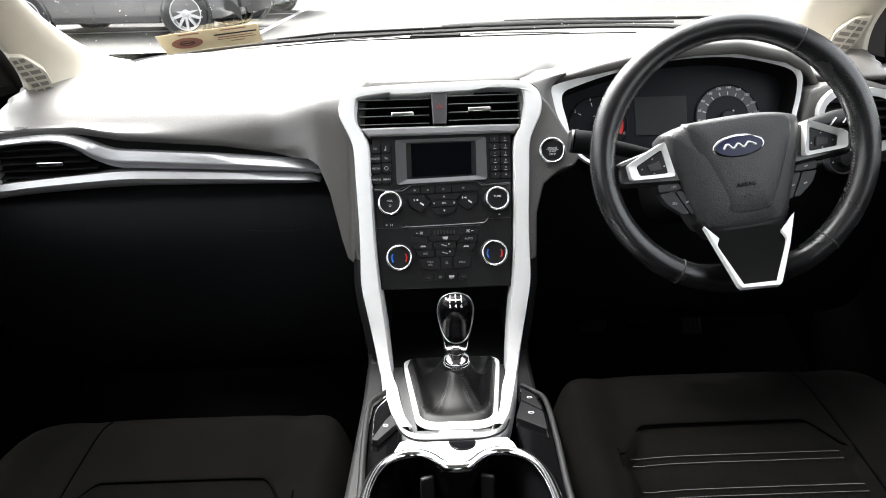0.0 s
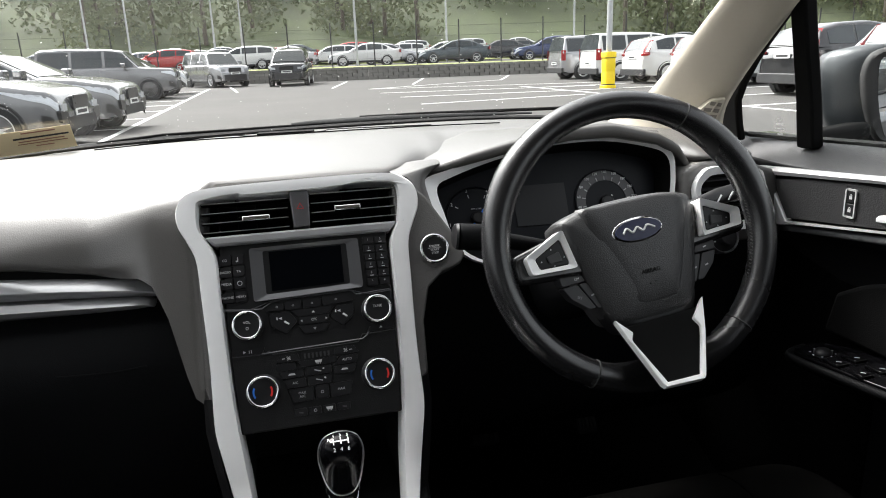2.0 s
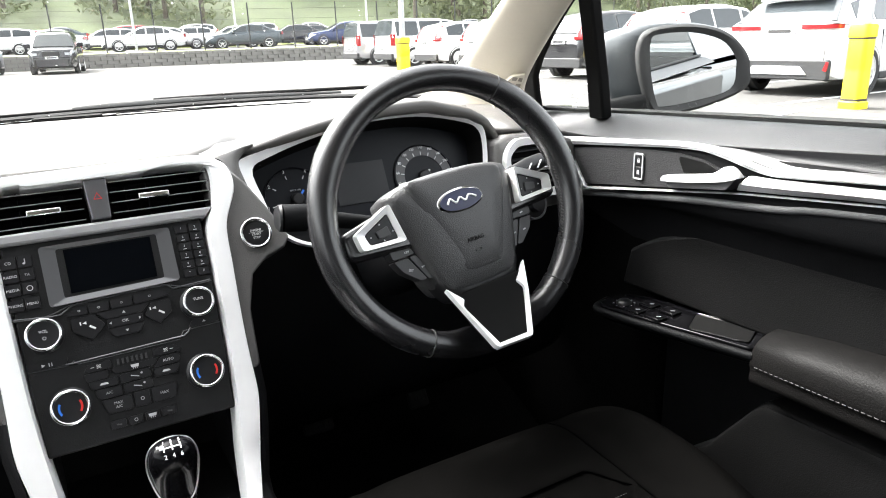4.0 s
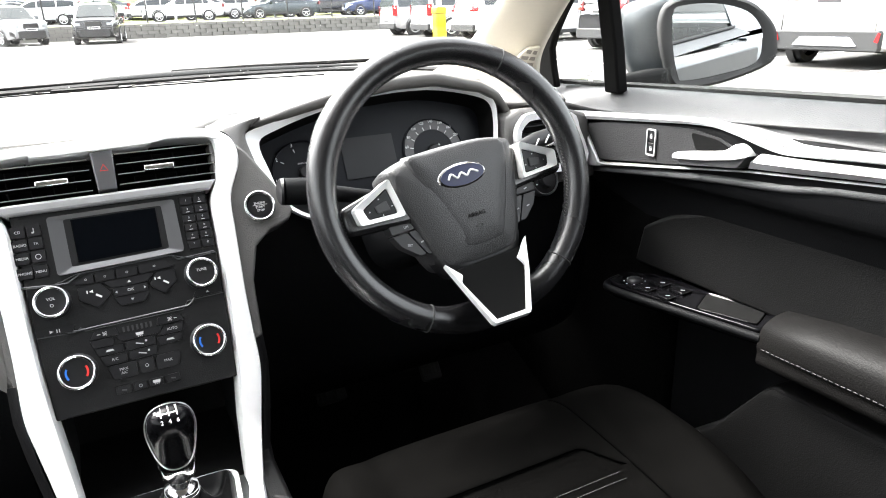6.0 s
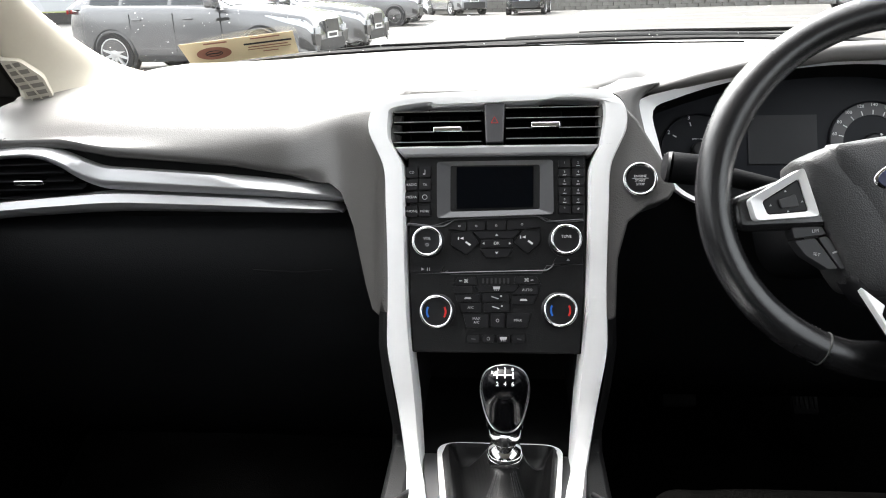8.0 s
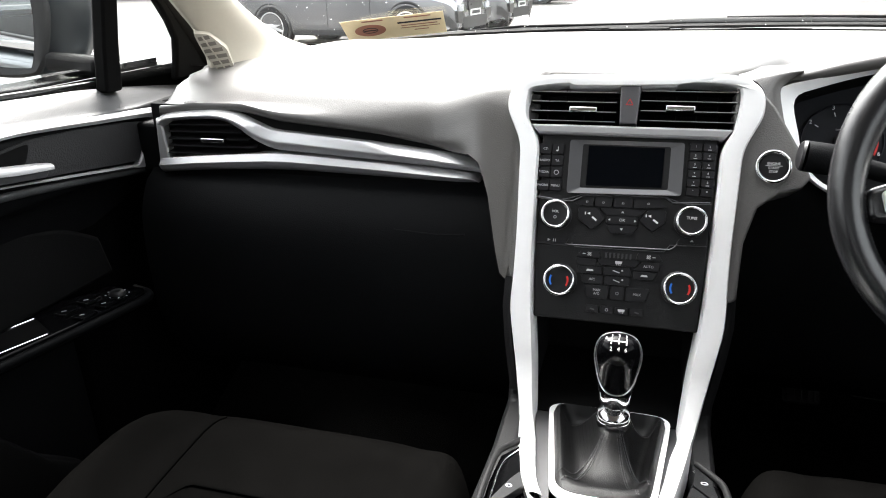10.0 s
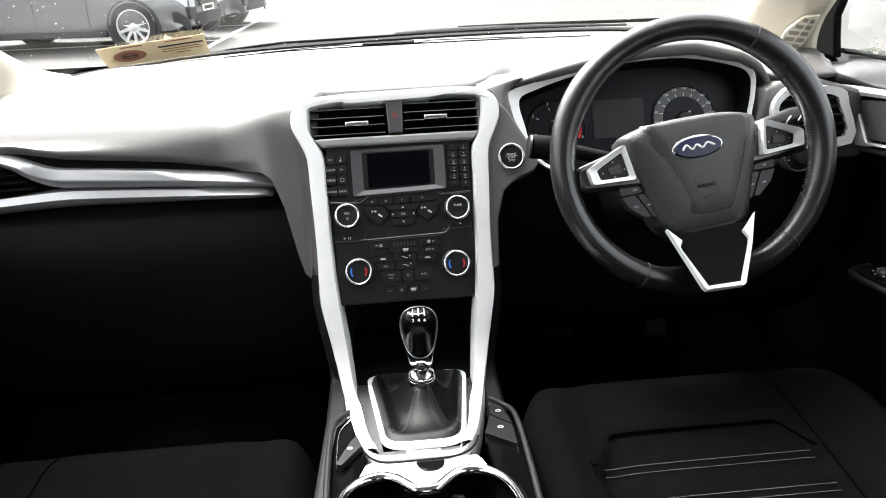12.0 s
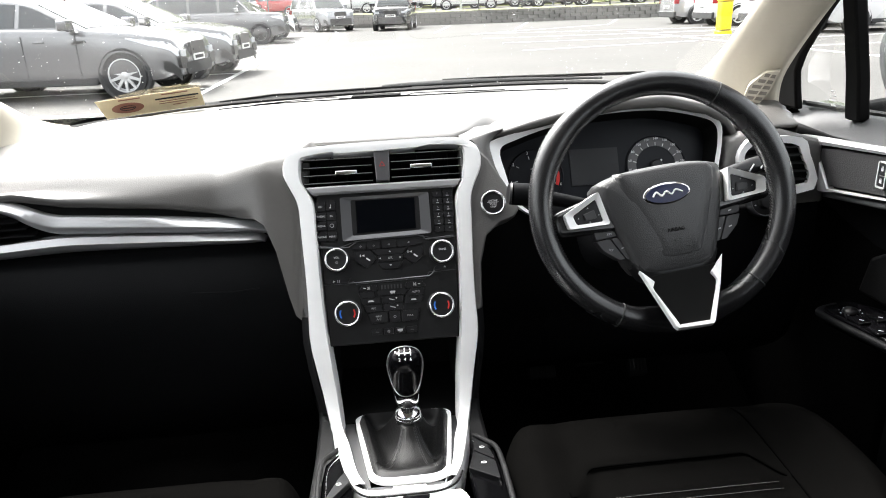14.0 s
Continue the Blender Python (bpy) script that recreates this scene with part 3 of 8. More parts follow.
def surround():
    # (distance down, half width outside, half width inside) on the face
    face = [(-0.030, 0.141, 0.118), (-0.056, 0.131, 0.107), (-0.10, 0.1285, 0.1055), (-0.17, 0.1255, 0.103), (-0.215, 0.125, 0.101), (-0.26, 0.125, 0.097), (-0.30, 0.118, 0.0925), (-0.335, 0.111, 0.0885)]
    shelf = [(0.655, 0.100, 0.082), (0.60, 0.0905, 0.0715), (0.545, 0.080, 0.0635), (0.505, 0.0715, 0.056), (0.474, 0.061, 0.046), (0.459, 0.048, 0.036), (0.451, 0.02, 0.016), (0.451, 0.0, 0.0)]
    line = [(tuple(FACE.at(0, v))[1], tuple(FACE.at(0, v))[2], a, b) for v, a, b in face]
    line += [(y, shelf_z(y) + 0.002, a, b) for y, a, b in shelf[:-3]]
    pts = curve(line, 5)
    for side in (-1, 1):
        rows = []
        for i, (y, z, a, b) in enumerate(pts):
            p, q = pts[max(i - 1, 0)], pts[min(i + 1, len(pts) - 1)]
            t = Vector((0, q[0] - p[0], q[1] - p[1])).normalized()
            nrm = t.cross(Vector((1, 0, 0))).normalized()
            if nrm.z < 0:
                nrm = -nrm
            c = Vector((0, y, z))
            prof = [(a, -0.03), (a, -0.004), (a - 0.002, 0.0042), (a - 0.4 * (a - b), 0.0050), (b + 0.002, 0.0040), (b, -0.002), (b - 0.002, -0.03)]
            rows.append([tuple(c + Vector((XC + side * w, 0, 0)) + nrm * h) for w, h in prof])
        part("silver_surround", grid(rows), SILVER, console, "satin silver strip", smooth=50)
    # top arch over the vents
    outer = curve([(-0.141, -0.030), (-0.1495, -0.010), (-0.149, 0.010), (-0.138, 0.025), (-0.11, 0.032), (0.0, 0.036), (0.11, 0.036), (0.138, 0.027), (0.149, 0.012), (0.1495, -0.010), (0.141, -0.030)], 5)
    inner = curve([(-0.118, -0.030), (-0.124, -0.018), (-0.124, 0.006), (-0.118, 0.016), (-0.075, 0.0215), (-0.065, 0.0185), (0.045, 0.0215), (0.052, 0.0255), (0.112, 0.0235), (0.123, 0.010), (0.118, -0.030)], 5)
    rows = []
    for o, i in zip(outer, inner):
        rows.append([tuple(FACE.at(*(o * (1 - s) + i * s), h)) for s, h in ((0, -0.03), (0, -0.004), (0.08, 0.0040), (0.5, 0.0050), (0.92, 0.0040), (1, -0.002), (1.03, -0.03))])
    part("silver_surround", grid(rows), SILVER, console, "satin silver arch over the vents", smooth=50)
    # front bow that closes the surround before the cup holders
    rows = []
    for s in np.linspace(-1, 1, 33):
        x = 0.0615 * s
        k = max(abs(s) - 0.55, 0) / 0.45
        o = 0.4475 + 0.0265 * k ** 2.2
        i = 0.4590 + 0.018 * k ** 2
        rows.append([(XC + x, y, shelf_z(y) + h) for y, h in ((o, -0.02), (o, 0.001), (o + 0.003, 0.006), ((o + i) / 2, 0.0075), (i, 0.004), (i + 0.001, -0.01))])
    part("silver_surround", grid(rows), SILVER, console, "satin silver bow", smooth=50)


surround()
BOW = curve([(-0.066, 0.490), (-0.058, 0.468), (-0.046, 0.4525), (-0.030, 0.4465), (0.002, 0.446), (0.034, 0.4475), (0.052, 0.455), (0.064, 0.470), (0.071, 0.492)], 4)
part("joint_line", tube([(x, y, shelf_z(y) + 0.0022) for x, y in BOW], 0.0012, 5), MATT, console, "dark joint line")

# stack body, cubby and tunnel sides
part("stack_body", slab([(-0.1035, -0.028), (-0.100, -0.20), (-0.096, -0.268), (0.096, -0.268), (0.100, -0.20), (0.1035, -0.028)], FACE, -0.06, -0.006), FASCIA, console, "black control panel", bevel=0.002)
part("vent_recess", slab([(-0.126, -0.034), (0.126, -0.034), (0.126, 0.024), (-0.126, 0.024)], FACE, -0.07, -0.045), MATT, console)
cubby = bmesh.new()
box(-0.105, 0.105, 0.69, 0.86, 0.600, 0.632, cubby)
box(-0.105, 0.105, 0.855, 0.87, 0.60, 0.78, cubby)
part("cubby", cubby, MATT, console, "black storage cubby")
for side in (-1, 1):
    low = [(0.90, 0.28), (0.90, 0.70), (0.80, 0.735), (0.722, 0.715), (0.685, 0.645), (0.60, 0.642), (0.45, 0.662), (0.30, 0.685), (-0.10, 0.70), (-0.10, 0.28)]
    g = Frame((XC + side * 0.106, 0, 0), (0, 1, 0), (0, 0, 1))
    part("tunnel_side", slab(low, g, -0.014, 0.014), SIDEPLASTIC, console, "grained console side", bevel=0.006)
    # side wings that rise from the tunnel to the strip
    rows = []
    for v, a in ((-0.222, 0.127), (-0.26, 0.127), (-0.30, 0.121), (-0.335, 0.114), (-0.362, 0.108)):
        p = FACE.at(0, v, -0.004)
        rows.append([(XC + side * (a - 0.001), p.y, p.z), (XC + side * (a + 0.009), p.y + 0.006, p.z - 0.002), (XC + side * (a + 0.012), p.y + 0.05, p.z - 0.01), (XC + side * (a + 0.006), p.y + 0.16, p.z - 0.02)])
    part("wing", grid(rows), SIDEPLASTIC, console, smooth=60)

# shelf round the gear lever
SHF = Frame((XC, 0.692, SHELF), (1, 0, 0), (0, 1, -0.22))


def on_shelf(pts):
    """Plan (x, y) to the shelf's own plane."""
    return [(a, (b - 0.692) * math.sqrt(1 + 0.22 ** 2)) for a, b in pts]


GATE = on_shelf([(-0.0695, 0.700), (0.0775, 0.700), (0.054, 0.486), (-0.042, 0.486)])
part("shelf", ring(on_shelf([(-0.086, 0.702), (0.088, 0.702), (0.056, 0.450), (-0.050, 0.450)]), GATE, SHF, -0.014, -0.006, -0.006), SATIN, console, "satin silver plate round the gear lever")
part("shelf_base", slab(on_shelf([(-0.084, 0.70), (-0.05, 0.468), (0.05, 0.468), (0.084, 0.70)]), SHF, -0.06, -0.045), MATT, console, bevel=0.002)

# ---- seats ----
def seat(x, half, front, top, label, group, driver):
    s = thing("front_seat", (x, 0.2, 0.35), label, "car seat", group)
    n_x, n_y = 61, 61
    shift = 0.108 if driver else -0.108
    HALF = 0.60

    def edge_at(w):
        """How far forward the middle panel reaches, stepped back at its corners."""
        return (0.826 if driver else 0.804) - 0.060 * smoothstep(0.42, 0.585, w)

    def narrow(u, v):
        """The door side tapers towards the back."""
        return 1 - (0.32 * smoothstep(0.86, 0.5, v) * smoothstep(0.3, 0.9, u if driver else -u))

    def height(u, v):
        """u across from -1 to 1, v from 0 at the back to 1 at the front edge."""
        bol = smoothstep(0.58, 0.86, abs(u)) * 0.030 * (1 - 0.45 * v)
        z = top - 0.035 + 0.035 * v + bol
        w = abs(u + shift)
        if w < HALF and v < edge_at(w):
            z -= 0.009 * smoothstep(0, 0.05, HALF - w) * smoothstep(0, 0.016, edge_at(w) - v)
            k = ((edge_at(0) - v - 0.075) / 0.073) % 1
            z += 0.004 * math.sin(math.pi * k) ** 0.6
        return z

    rows = []
    for j in range(n_y + 5):
        v = j / (n_y - 1)
        row = []
        for i in range(n_x + 8):
            u = -1 + 2 * (i - 4) / (n_x - 1)
            uc = max(min(u, 1), -1)
            vc = min(v, 1)
            y_front = front - 0.100 * abs(uc) ** 6.0
            y = -0.16 + (y_front + 0.16) * vc
            z = height(uc, vc)
            edge = max(abs(uc) - 0.80, 0) / 0.20
            z -= 0.036 * edge ** 2.2
            lead = max(vc - 0.90, 0) / 0.10
            z -= 0.030 * lead ** 2.2
            xx = uc * half * narrow(uc, vc)
            if v > 1:
                k = j - n_y + 1
                y += (0.006, 0.010, 0.008, 0.0, -0.02)[k - 1]
                z -= (0.012, 0.030, 0.060, 0.10, 0.16)[k - 1]
            if abs(u) > 1:
                k = 4 - i if i < 4 else i - (n_x + 3)
                xx += math.copysign((0.006, 0.009, 0.008, 0.0)[k - 1], u)
                z -= (0.012, 0.035, 0.08, 0.15)[k - 1]
            row.append((x + xx, y, z))
        rows.append(row)
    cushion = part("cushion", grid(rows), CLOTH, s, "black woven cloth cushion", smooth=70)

    def on(u, v, lift=0.0):
        z = height(u, v) - 0.036 * (max(abs(u) - 0.80, 0) / 0.20) ** 2.2 - 0.030 * (max(v - 0.90, 0) / 0.10) ** 2.2
        return (x + u * half * narrow(u, v), -0.16 + (front - 0.100 * abs(u) ** 6.0 + 0.16) * v, z + lift)

    for side in (-1, 1):
        part("seam", tube([on(side * HALF - shift, 0.97 * t, 0.0004) for t in np.linspace(0.3, 1 if side * shift > 0 else 0.80, 40)], 0.0013, 5), SEAM, cushion, "dark seam")
    part("seam", tube([on(u - shift, edge_at(abs(u)), 0.0006) for u in np.linspace(-HALF, HALF, 41)], 0.0015, 5), SEAM, cushion)
    # twin rows of pale stitching across the middle panel
    for v in ((0.765, 0.753, 0.700, 0.688, 0.634, 0.622) if driver else ()):
        bm = bmesh.new()
        for i in range(60):
            u = -HALF + 0.065 - shift + i * 0.0178
            tube([on(u, v, 0.0010), on(u + 0.011, v, 0.0010)], 0.0004, 4, bm=bm)
        tagged(part("stitching", bm, THREAD, cushion, "pale grey double stitching"), kind="stuff")
    back = []
    for z, y, w, d in ((top - 0.02, -0.14, 0.20, 0.10), (top + 0.08, -0.17, 0.245, 0.13), (top + 0.30, -0.23, 0.25, 0.13), (top + 0.45, -0.275, 0.21, 0.11), (top + 0.52, -0.30, 0.15, 0.08)):
        back.append([(x + w * math.copysign(abs(math.cos(a)) ** 0.6, math.cos(a)), y - d / 2 + d / 2 * math.copysign(abs(math.sin(a)) ** 0.7, math.sin(a)), z) for a in np.linspace(0, 2 * math.pi, 28, endpoint=False)])
    part("backrest", grid(back, closed=True, caps=True), CLOTH, s, "black cloth backrest", smooth=70)
    base = box(x - 0.21, x + 0.21, -0.12, front - 0.10, 0.30, top - 0.13)
    part("base", base, MATT, s, bevel=0.02)
    return s


seat(0.350, 0.228, 0.622, 0.678, "black cloth driver's seat with pale stitched cross seams", "front seats", True)
seat(-0.338, 0.224, 0.596, 0.652, "black cloth passenger seat with dark seams", "front seats", False)


# ---- doors ----
def door(side):
    d = thing("door_1" if side > 0 else "door_2", (side * 0.80, 0.4, 0.30), "black car door lining with satin silver trim and padded armrest", "car door", "front doors", "structure")
    low = [(0.7385, 0.985), (0.735, 0.975), (0.737, 0.93), (0.745, 0.898), (0.762, 0.885), (0.775, 0.86), (0.795, 0.80), (0.80, 0.74), (0.80, 0.60), (0.80, 0.30)]
    rows, upper = [], []
    for y in (1.06, 1.0, 0.93, 0.86, 0.78, 0.7, 0.62, 0.56, 0.5, 0.44, 0.36, 0.2, 0.0, -0.30):
        turn = 0.022 * max(y - 0.80, 0) / 0.2
        rise = 0.030 * max(0.85 - y, -0.10)
        rows.append([(side * (x + turn), y, z + (rise * (0.6 if z > 0.9 else 0.3) if z > 0.85 else 0)) for x, z in curve(low, 3)])
        # soft top: broad ledge by the glass, a rounded edge, then a face that deepens towards the rear
        ledge = np.interp(y, (-0.3, 0.405, 0.579, 0.853, 1.03), (1.056, 1.036, 1.030, 1.020, 1.012)) - 0.003
        edge = np.interp(y, (-0.3, 0.372, 0.481, 0.582, 0.708, 0.88, 1.06), (1.045, 1.016, 1.008, 1.002, 0.995, 0.985, 0.975))
        crease = min(edge - 0.004, np.interp(y, (-0.3, 0.368, 0.478, 0.56, 0.62), (1.010, 0.996, 0.993, 0.999, 1.2)))
        top = [(0.840, ledge - 0.010), (0.815, ledge - 0.001), (0.790, ledge + 0.001), (0.766, (ledge + edge) / 2 + 0.003), (0.748, edge + 0.0025), (0.7405, edge - 0.001), (0.7415, edge - 0.004), (0.7455, (edge + crease) / 2 - 0.002), (0.745, crease), (0.740, crease - 0.006), (0.742, crease - 0.030)]
        upper.append([(side * (x + turn), y, z) for x, z in curve(top, 3)])
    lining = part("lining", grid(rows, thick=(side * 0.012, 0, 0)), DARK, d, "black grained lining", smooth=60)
    part("top_roll", grid(upper, thick=(side * 0.012, 0, -0.006)), ROLL, d, "dark grey soft door top", smooth=60)
    part("outer_waist", grid([[(side * x, y, z) for x, z in ((0.884, 0.985), (0.872, 1.004), (0.845, 1.010), (0.812, 1.016))] for y in (-0.30, 0.4, 1.06)], thick=(0, 0, -0.012)), BODY, d, "painted shoulder below the window", smooth=50)
    part("outer_panel", box(side * 0.86, side * 0.885, -0.30, 1.10, 0.30, 1.0), BODY, d, "dark blue-grey painted outside", bevel=0.01)
    return d, lining


def door_details(side):
    d, lining = door(side)
    f = Frame((side * 0.733, 0, 0), (0, -side, 0), (0, 0, 1))

    def yz(pts):
        return [(-side * y, z) for y, z in pts]

    top = [(0.945, 0.972), (0.917, 0.978), (0.764, 0.990), (0.631, 0.999), (0.565, 0.996), (0.522, 0.985), (0.474, 0.980), (0.365, 0.988), (0.1, 1.003), (-0.28, 1.022)]
    low = [(0.895, 0.964), (0.871, 0.970), (0.763, 0.980), (0.630, 0.991), (0.578, 0.987), (0.516, 0.974), (0.473, 0.9735), (0.364, 0.983), (0.1, 0.998), (-0.28, 1.017)]
    rows = [[f.at(-side * p[0], p[1], -0.01), f.at(-side * p[0], p[1], 0.002), f.at(*(-side * (0.5 * p[0] + 0.5 * q[0]), 0.5 * p[1] + 0.5 * q[1]), 0.006), f.at(-side * q[0], q[1], 0.003), f.at(-side * q[0], q[1], -0.01)] for p, q in zip(curve(top, 4), curve(low, 4))]
    trim = part("trim", grid(rows), TRIM, d, "satin silver trim", smooth=50)
    part("front_band", slab(yz([(0.945, 0.972), (0.885, 0.964), (0.838, 0.906), (0.828, 0.899), (0.86, 0.893), (0.905, 0.93)]), f, -0.01, 0.003), TRIM, trim, bevel=0.002)
    part("lower_line", slab(yz([(0.842, 0.9025), (0.545, 0.9435), (0.545, 0.9415), (0.842, 0.899)]), f, -0.01, 0.003), TRIM, trim)
    a = curve([(0.530, 0.9680), (0.473, 0.9705), (0.363, 0.9775), (0.1, 0.993), (-0.28, 1.012)], 4)
    b = curve([(0.545, 0.9475), (0.47, 0.9540), (0.36, 0.9640), (0.1, 0.980), (-0.28, 1.000)], 4)
    rows = [[f.at(-side * p[0], p[1], -0.01), f.at(-side * p[0], p[1], 0.004), f.at(-side * (p[0] + q[0]) / 2, (p[1] + q[1]) / 2, 0.012), f.at(-side * q[0], q[1], 0.005), f.at(-side * q[0], q[1], -0.01)] for p, q in zip(a, b)]
    part("lower_trim", grid(rows, caps=True), TRIM, trim, smooth=50)
    part("lower_line", slab(yz([(0.545, 0.9435), (0.36, 0.9612), (-0.28, 0.997), (-0.28, 0.995), (0.36, 0.9594), (0.545, 0.9415)]), f, -0.01, 0.003), TRIM, trim)
    # satin band that opens above the strip behind the handle
    a = curve([(0.60, 0.9985), (0.548, 0.9985), (0.478, 0.9915), (0.368, 0.9945), (0.1, 1.004), (-0.28, 1.024)], 4)
    b = curve([(0.585, 0.9975), (0.535, 0.9895), (0.474, 0.9805), (0.365, 0.9880), (0.1, 1.002), (-0.28, 1.022)], 4)
    part("middle_trim", grid([[f.at(-side * p[0], p[1], -0.007), f.at(-side * (p[0] + q[0]) / 2, (p[1] + q[1]) / 2, -0.001), f.at(-side * q[0], q[1], 0.002)] for p, q in zip(a, b)]), SATINMID, trim, "satin grey band above the silver strip", smooth=50)
    # lip of the black lining; paler material puts in the light it catches
    ledge = [(side * (0.740 + 0.022 * max(y - 0.80, 0) / 0.2), y, z) for y, z in ((0.90, 0.8835), (0.852, 0.889), (0.643, 0.9165), (0.50, 0.930), (0.358, 0.947), (-0.28, 0.990))]
    part("lower_ledge", tube(curve(ledge, 4), 0.0065, 10, flat=0.8), ROLL, lining, "rounded lining edge below the trim, its highlight put in as paler plastic", smooth=80)
    part("insert", slab(yz([(0.878, 0.962), (0.82, 0.971), (0.72, 0.980), (0.645, 0.983), (0.60, 0.978), (0.552, 0.962), (0.556, 0.944), (0.838, 0.908)]), f, -0.01, 0.0), INSERT, d, "black patterned insert")
    # pull handle, with the shade of its cup as a flat black patch
    part("handle_cup", slab(rounded(yz([(0.648, 0.979), (0.60, 0.975), (0.565, 0.961), (0.60, 0.953), (0.635, 0.954)]), 0.008), f, 0.0, 0.0012), MATT, d, "flat black patch for the shade of the handle recess")
    # one silver handle, its light and shade put into two tones
    grip = part("pull_handle", slab(rounded(yz([(0.654, 0.933), (0.553, 0.946), (0.537, 0.966), (0.560, 0.968), (0.600, 0.953), (0.662, 0.944)]), 0.003), f, -0.004, 0.014, inset=0.004), SATIN, d, "lower face of the pull handle, its shade put in as grey", smooth=60, bevel=0.0015)
    a = curve([(0.6625, 0.9500), (0.640, 0.9545), (0.600, 0.9610), (0.578, 0.9660), (0.560, 0.9770), (0.548, 0.9755), (0.538, 0.9675)], 4)
    b = curve([(0.6620, 0.9425), (0.640, 0.9445), (0.605, 0.9490), (0.580, 0.9535), (0.562, 0.9570), (0.548, 0.9610), (0.5365, 0.9655)], 4)
    part("grip_face", grid([[f.at(-side * p[0], p[1], 0.004), f.at(-side * p[0], p[1], 0.013), f.at(-side * (0.6 * p[0] + 0.4 * q[0]), 0.6 * p[1] + 0.4 * q[1], 0.0175), f.at(-side * q[0], q[1], 0.0175), f.at(-side * q[0], q[1], 0.004)] for p, q in zip(a, b)], caps=True), TRIM, grip, "upper face of the pull handle, its lit tone put in as silver", smooth=60)
    # lock switch
    if side > 0:
        lock = part("lock_switch", ring(rounded(yz(rect(0.7115, 0.7305, 0.9335, 0.9735)), 0.004), shrunk(rounded(yz(rect(0.7115, 0.7305, 0.9335, 0.9735)), 0.004), 0.0022), f, 0, 0.003), TRIM, d, "silver-ringed lock switch")
        for z in (0.9445, 0.9625):
            part("key", slab(rounded(yz(rect(0.7145, 0.7275, z - 0.0082, z + 0.0082)), 0.002), f, 0, 0.0022), KEY, lock, bevel=0.0006)
            mark("padlock", yz(rect(0.7187, 0.7233, z - 0.003, z + 0.001)), f, DIMPRINT, lock, 0.0022)
            part("padlock", ring(oval(-side * 0.7210, z + 0.0015, 0.0018, 0.0024, 12), oval(-side * 0.7210, z + 0.0015, 0.0012, 0.0018, 12), f, 0.0022, 0.0026), DIMPRINT, lock)
    # cloth insert with an arched top
    arch = curve([(0.775, 0.80), (0.725, 0.829), (0.682, 0.844), (0.619, 0.859), (0.495, 0.870), (0.3, 0.872), (-0.25, 0.87)], 6)
    low = [(-0.25, 0.74), (0.79, 0.735)]
    f3 = Frame((side * 0.783, 0, 0), (0, -side, 0), (0, 0, 1))
    part("cloth_insert", slab([(-side * p[0], p[1]) for p in arch] + yz(low), f3, -0.02, 0.004), DOORPANEL, d, "black soft door insert with an arched top", bevel=0.006, segments=3)
    # armrest with stitched edge
    rows = []
    for y, w, h in ((0.502, 0.066, 0.006), (0.496, 0.076, 0.011), (0.42, 0.080, 0.018), (0.25, 0.083, 0.026), (-0.25, 0.085, 0.030)):
        rows.append([(side * (0.80 - x), y, z + 0.5 * h) for x, z in curve([(-0.01, 0.738 + h), (w * 0.5, 0.739 + h), (w * 0.90, 0.733 + h * 0.5), (w, 0.716), (w * 0.97, 0.704), (w * 0.93, 0.684), (w * 0.4, 0.674), (-0.01, 0.672)], 4)])
    arm = part("armrest", grid(rows, caps=True), ARMHIDE, d, "padded black leather armrest", smooth=60)
    bm = bmesh.new()
    for i in range(90):
        y = 0.488 - i * 0.0075
        w = np.interp(-y, (-0.502, -0.496, -0.42, -0.25, 0.25), (0.066, 0.076, 0.080, 0.083, 0.085))
        z = 0.7105 + 0.5 * np.interp(-y, (-0.496, -0.42, -0.25, 0.25), (0.011, 0.018, 0.026, 0.030))
        tube([(side * (0.80 - w - 0.0004), y, z), (side * (0.80 - w - 0.0004), y - 0.0048, z + 0.0002)], 0.00065, 4, bm=bm)
    tagged(part("stitching", bm, THREAD, arm, "pale stitching"), kind="stuff")
    # switch panel with mirror control, four window switches and a pull cup
    h = Frame((side * 0.77, 0.65, 0.727), (0, -side, side * 0.05), (side, 0, 0.06))

    def ab(pts):
        return [(side * a, b) for a, b in pts]

    panel = part("switch_panel", slab(rounded(ab([(-0.122, -0.060), (-0.10, -0.067), (-0.01, -0.058), (0.150, -0.036), (0.140, 0.028), (-0.05, 0.028), (-0.125, -0.010)]), 0.010), h, -0.02, 0.004), PIANO, d, "gloss black switch panel", bevel=0.002)
    mk = part("mirror_control", lathe([(0.0125, 0.003), (0.0125, 0.0055), (0.009, 0.0095), (0.0, 0.0100)], h.turned(side * -0.088, -0.036), 20), KEY, panel, "round mirror control", smooth=50)
    for k in range(8):
        t = radians(45 * k)
        mark("switch_mark", oval(side * -0.088 + 0.0165 * math.cos(t), -0.036 + 0.0165 * math.sin(t), 0.0012, 0.0012, 8), h, DIMPRINT, mk, 0.0041)
    for a0 in (-0.052, -0.010):
        for b0 in (-0.047, -0.016):
            sw = part("window_switch", slab(rounded(ab(rect(a0 - 0.015, a0 + 0.015, b0 - 0.011, b0 + 0.011)), 0.003), h, 0.004, 0.0085, inset=0.002), PIANO, panel, bevel=0.0015)
            mark("switch_mark", strip(side * (a0 + 0.004), b0 - 0.003, side * (a0 + 0.009), b0 + 0.001, 0.0014), h, DIMPRINT, sw, 0.0086)
            part("edge_line", tube([h.at(side * (a0 + 0.0145), b0 - 0.010, 0.0075), h.at(side * (a0 + 0.0145), b0 + 0.010, 0.0075)], 0.0008, 5), CHROME, sw, "bright front lip")
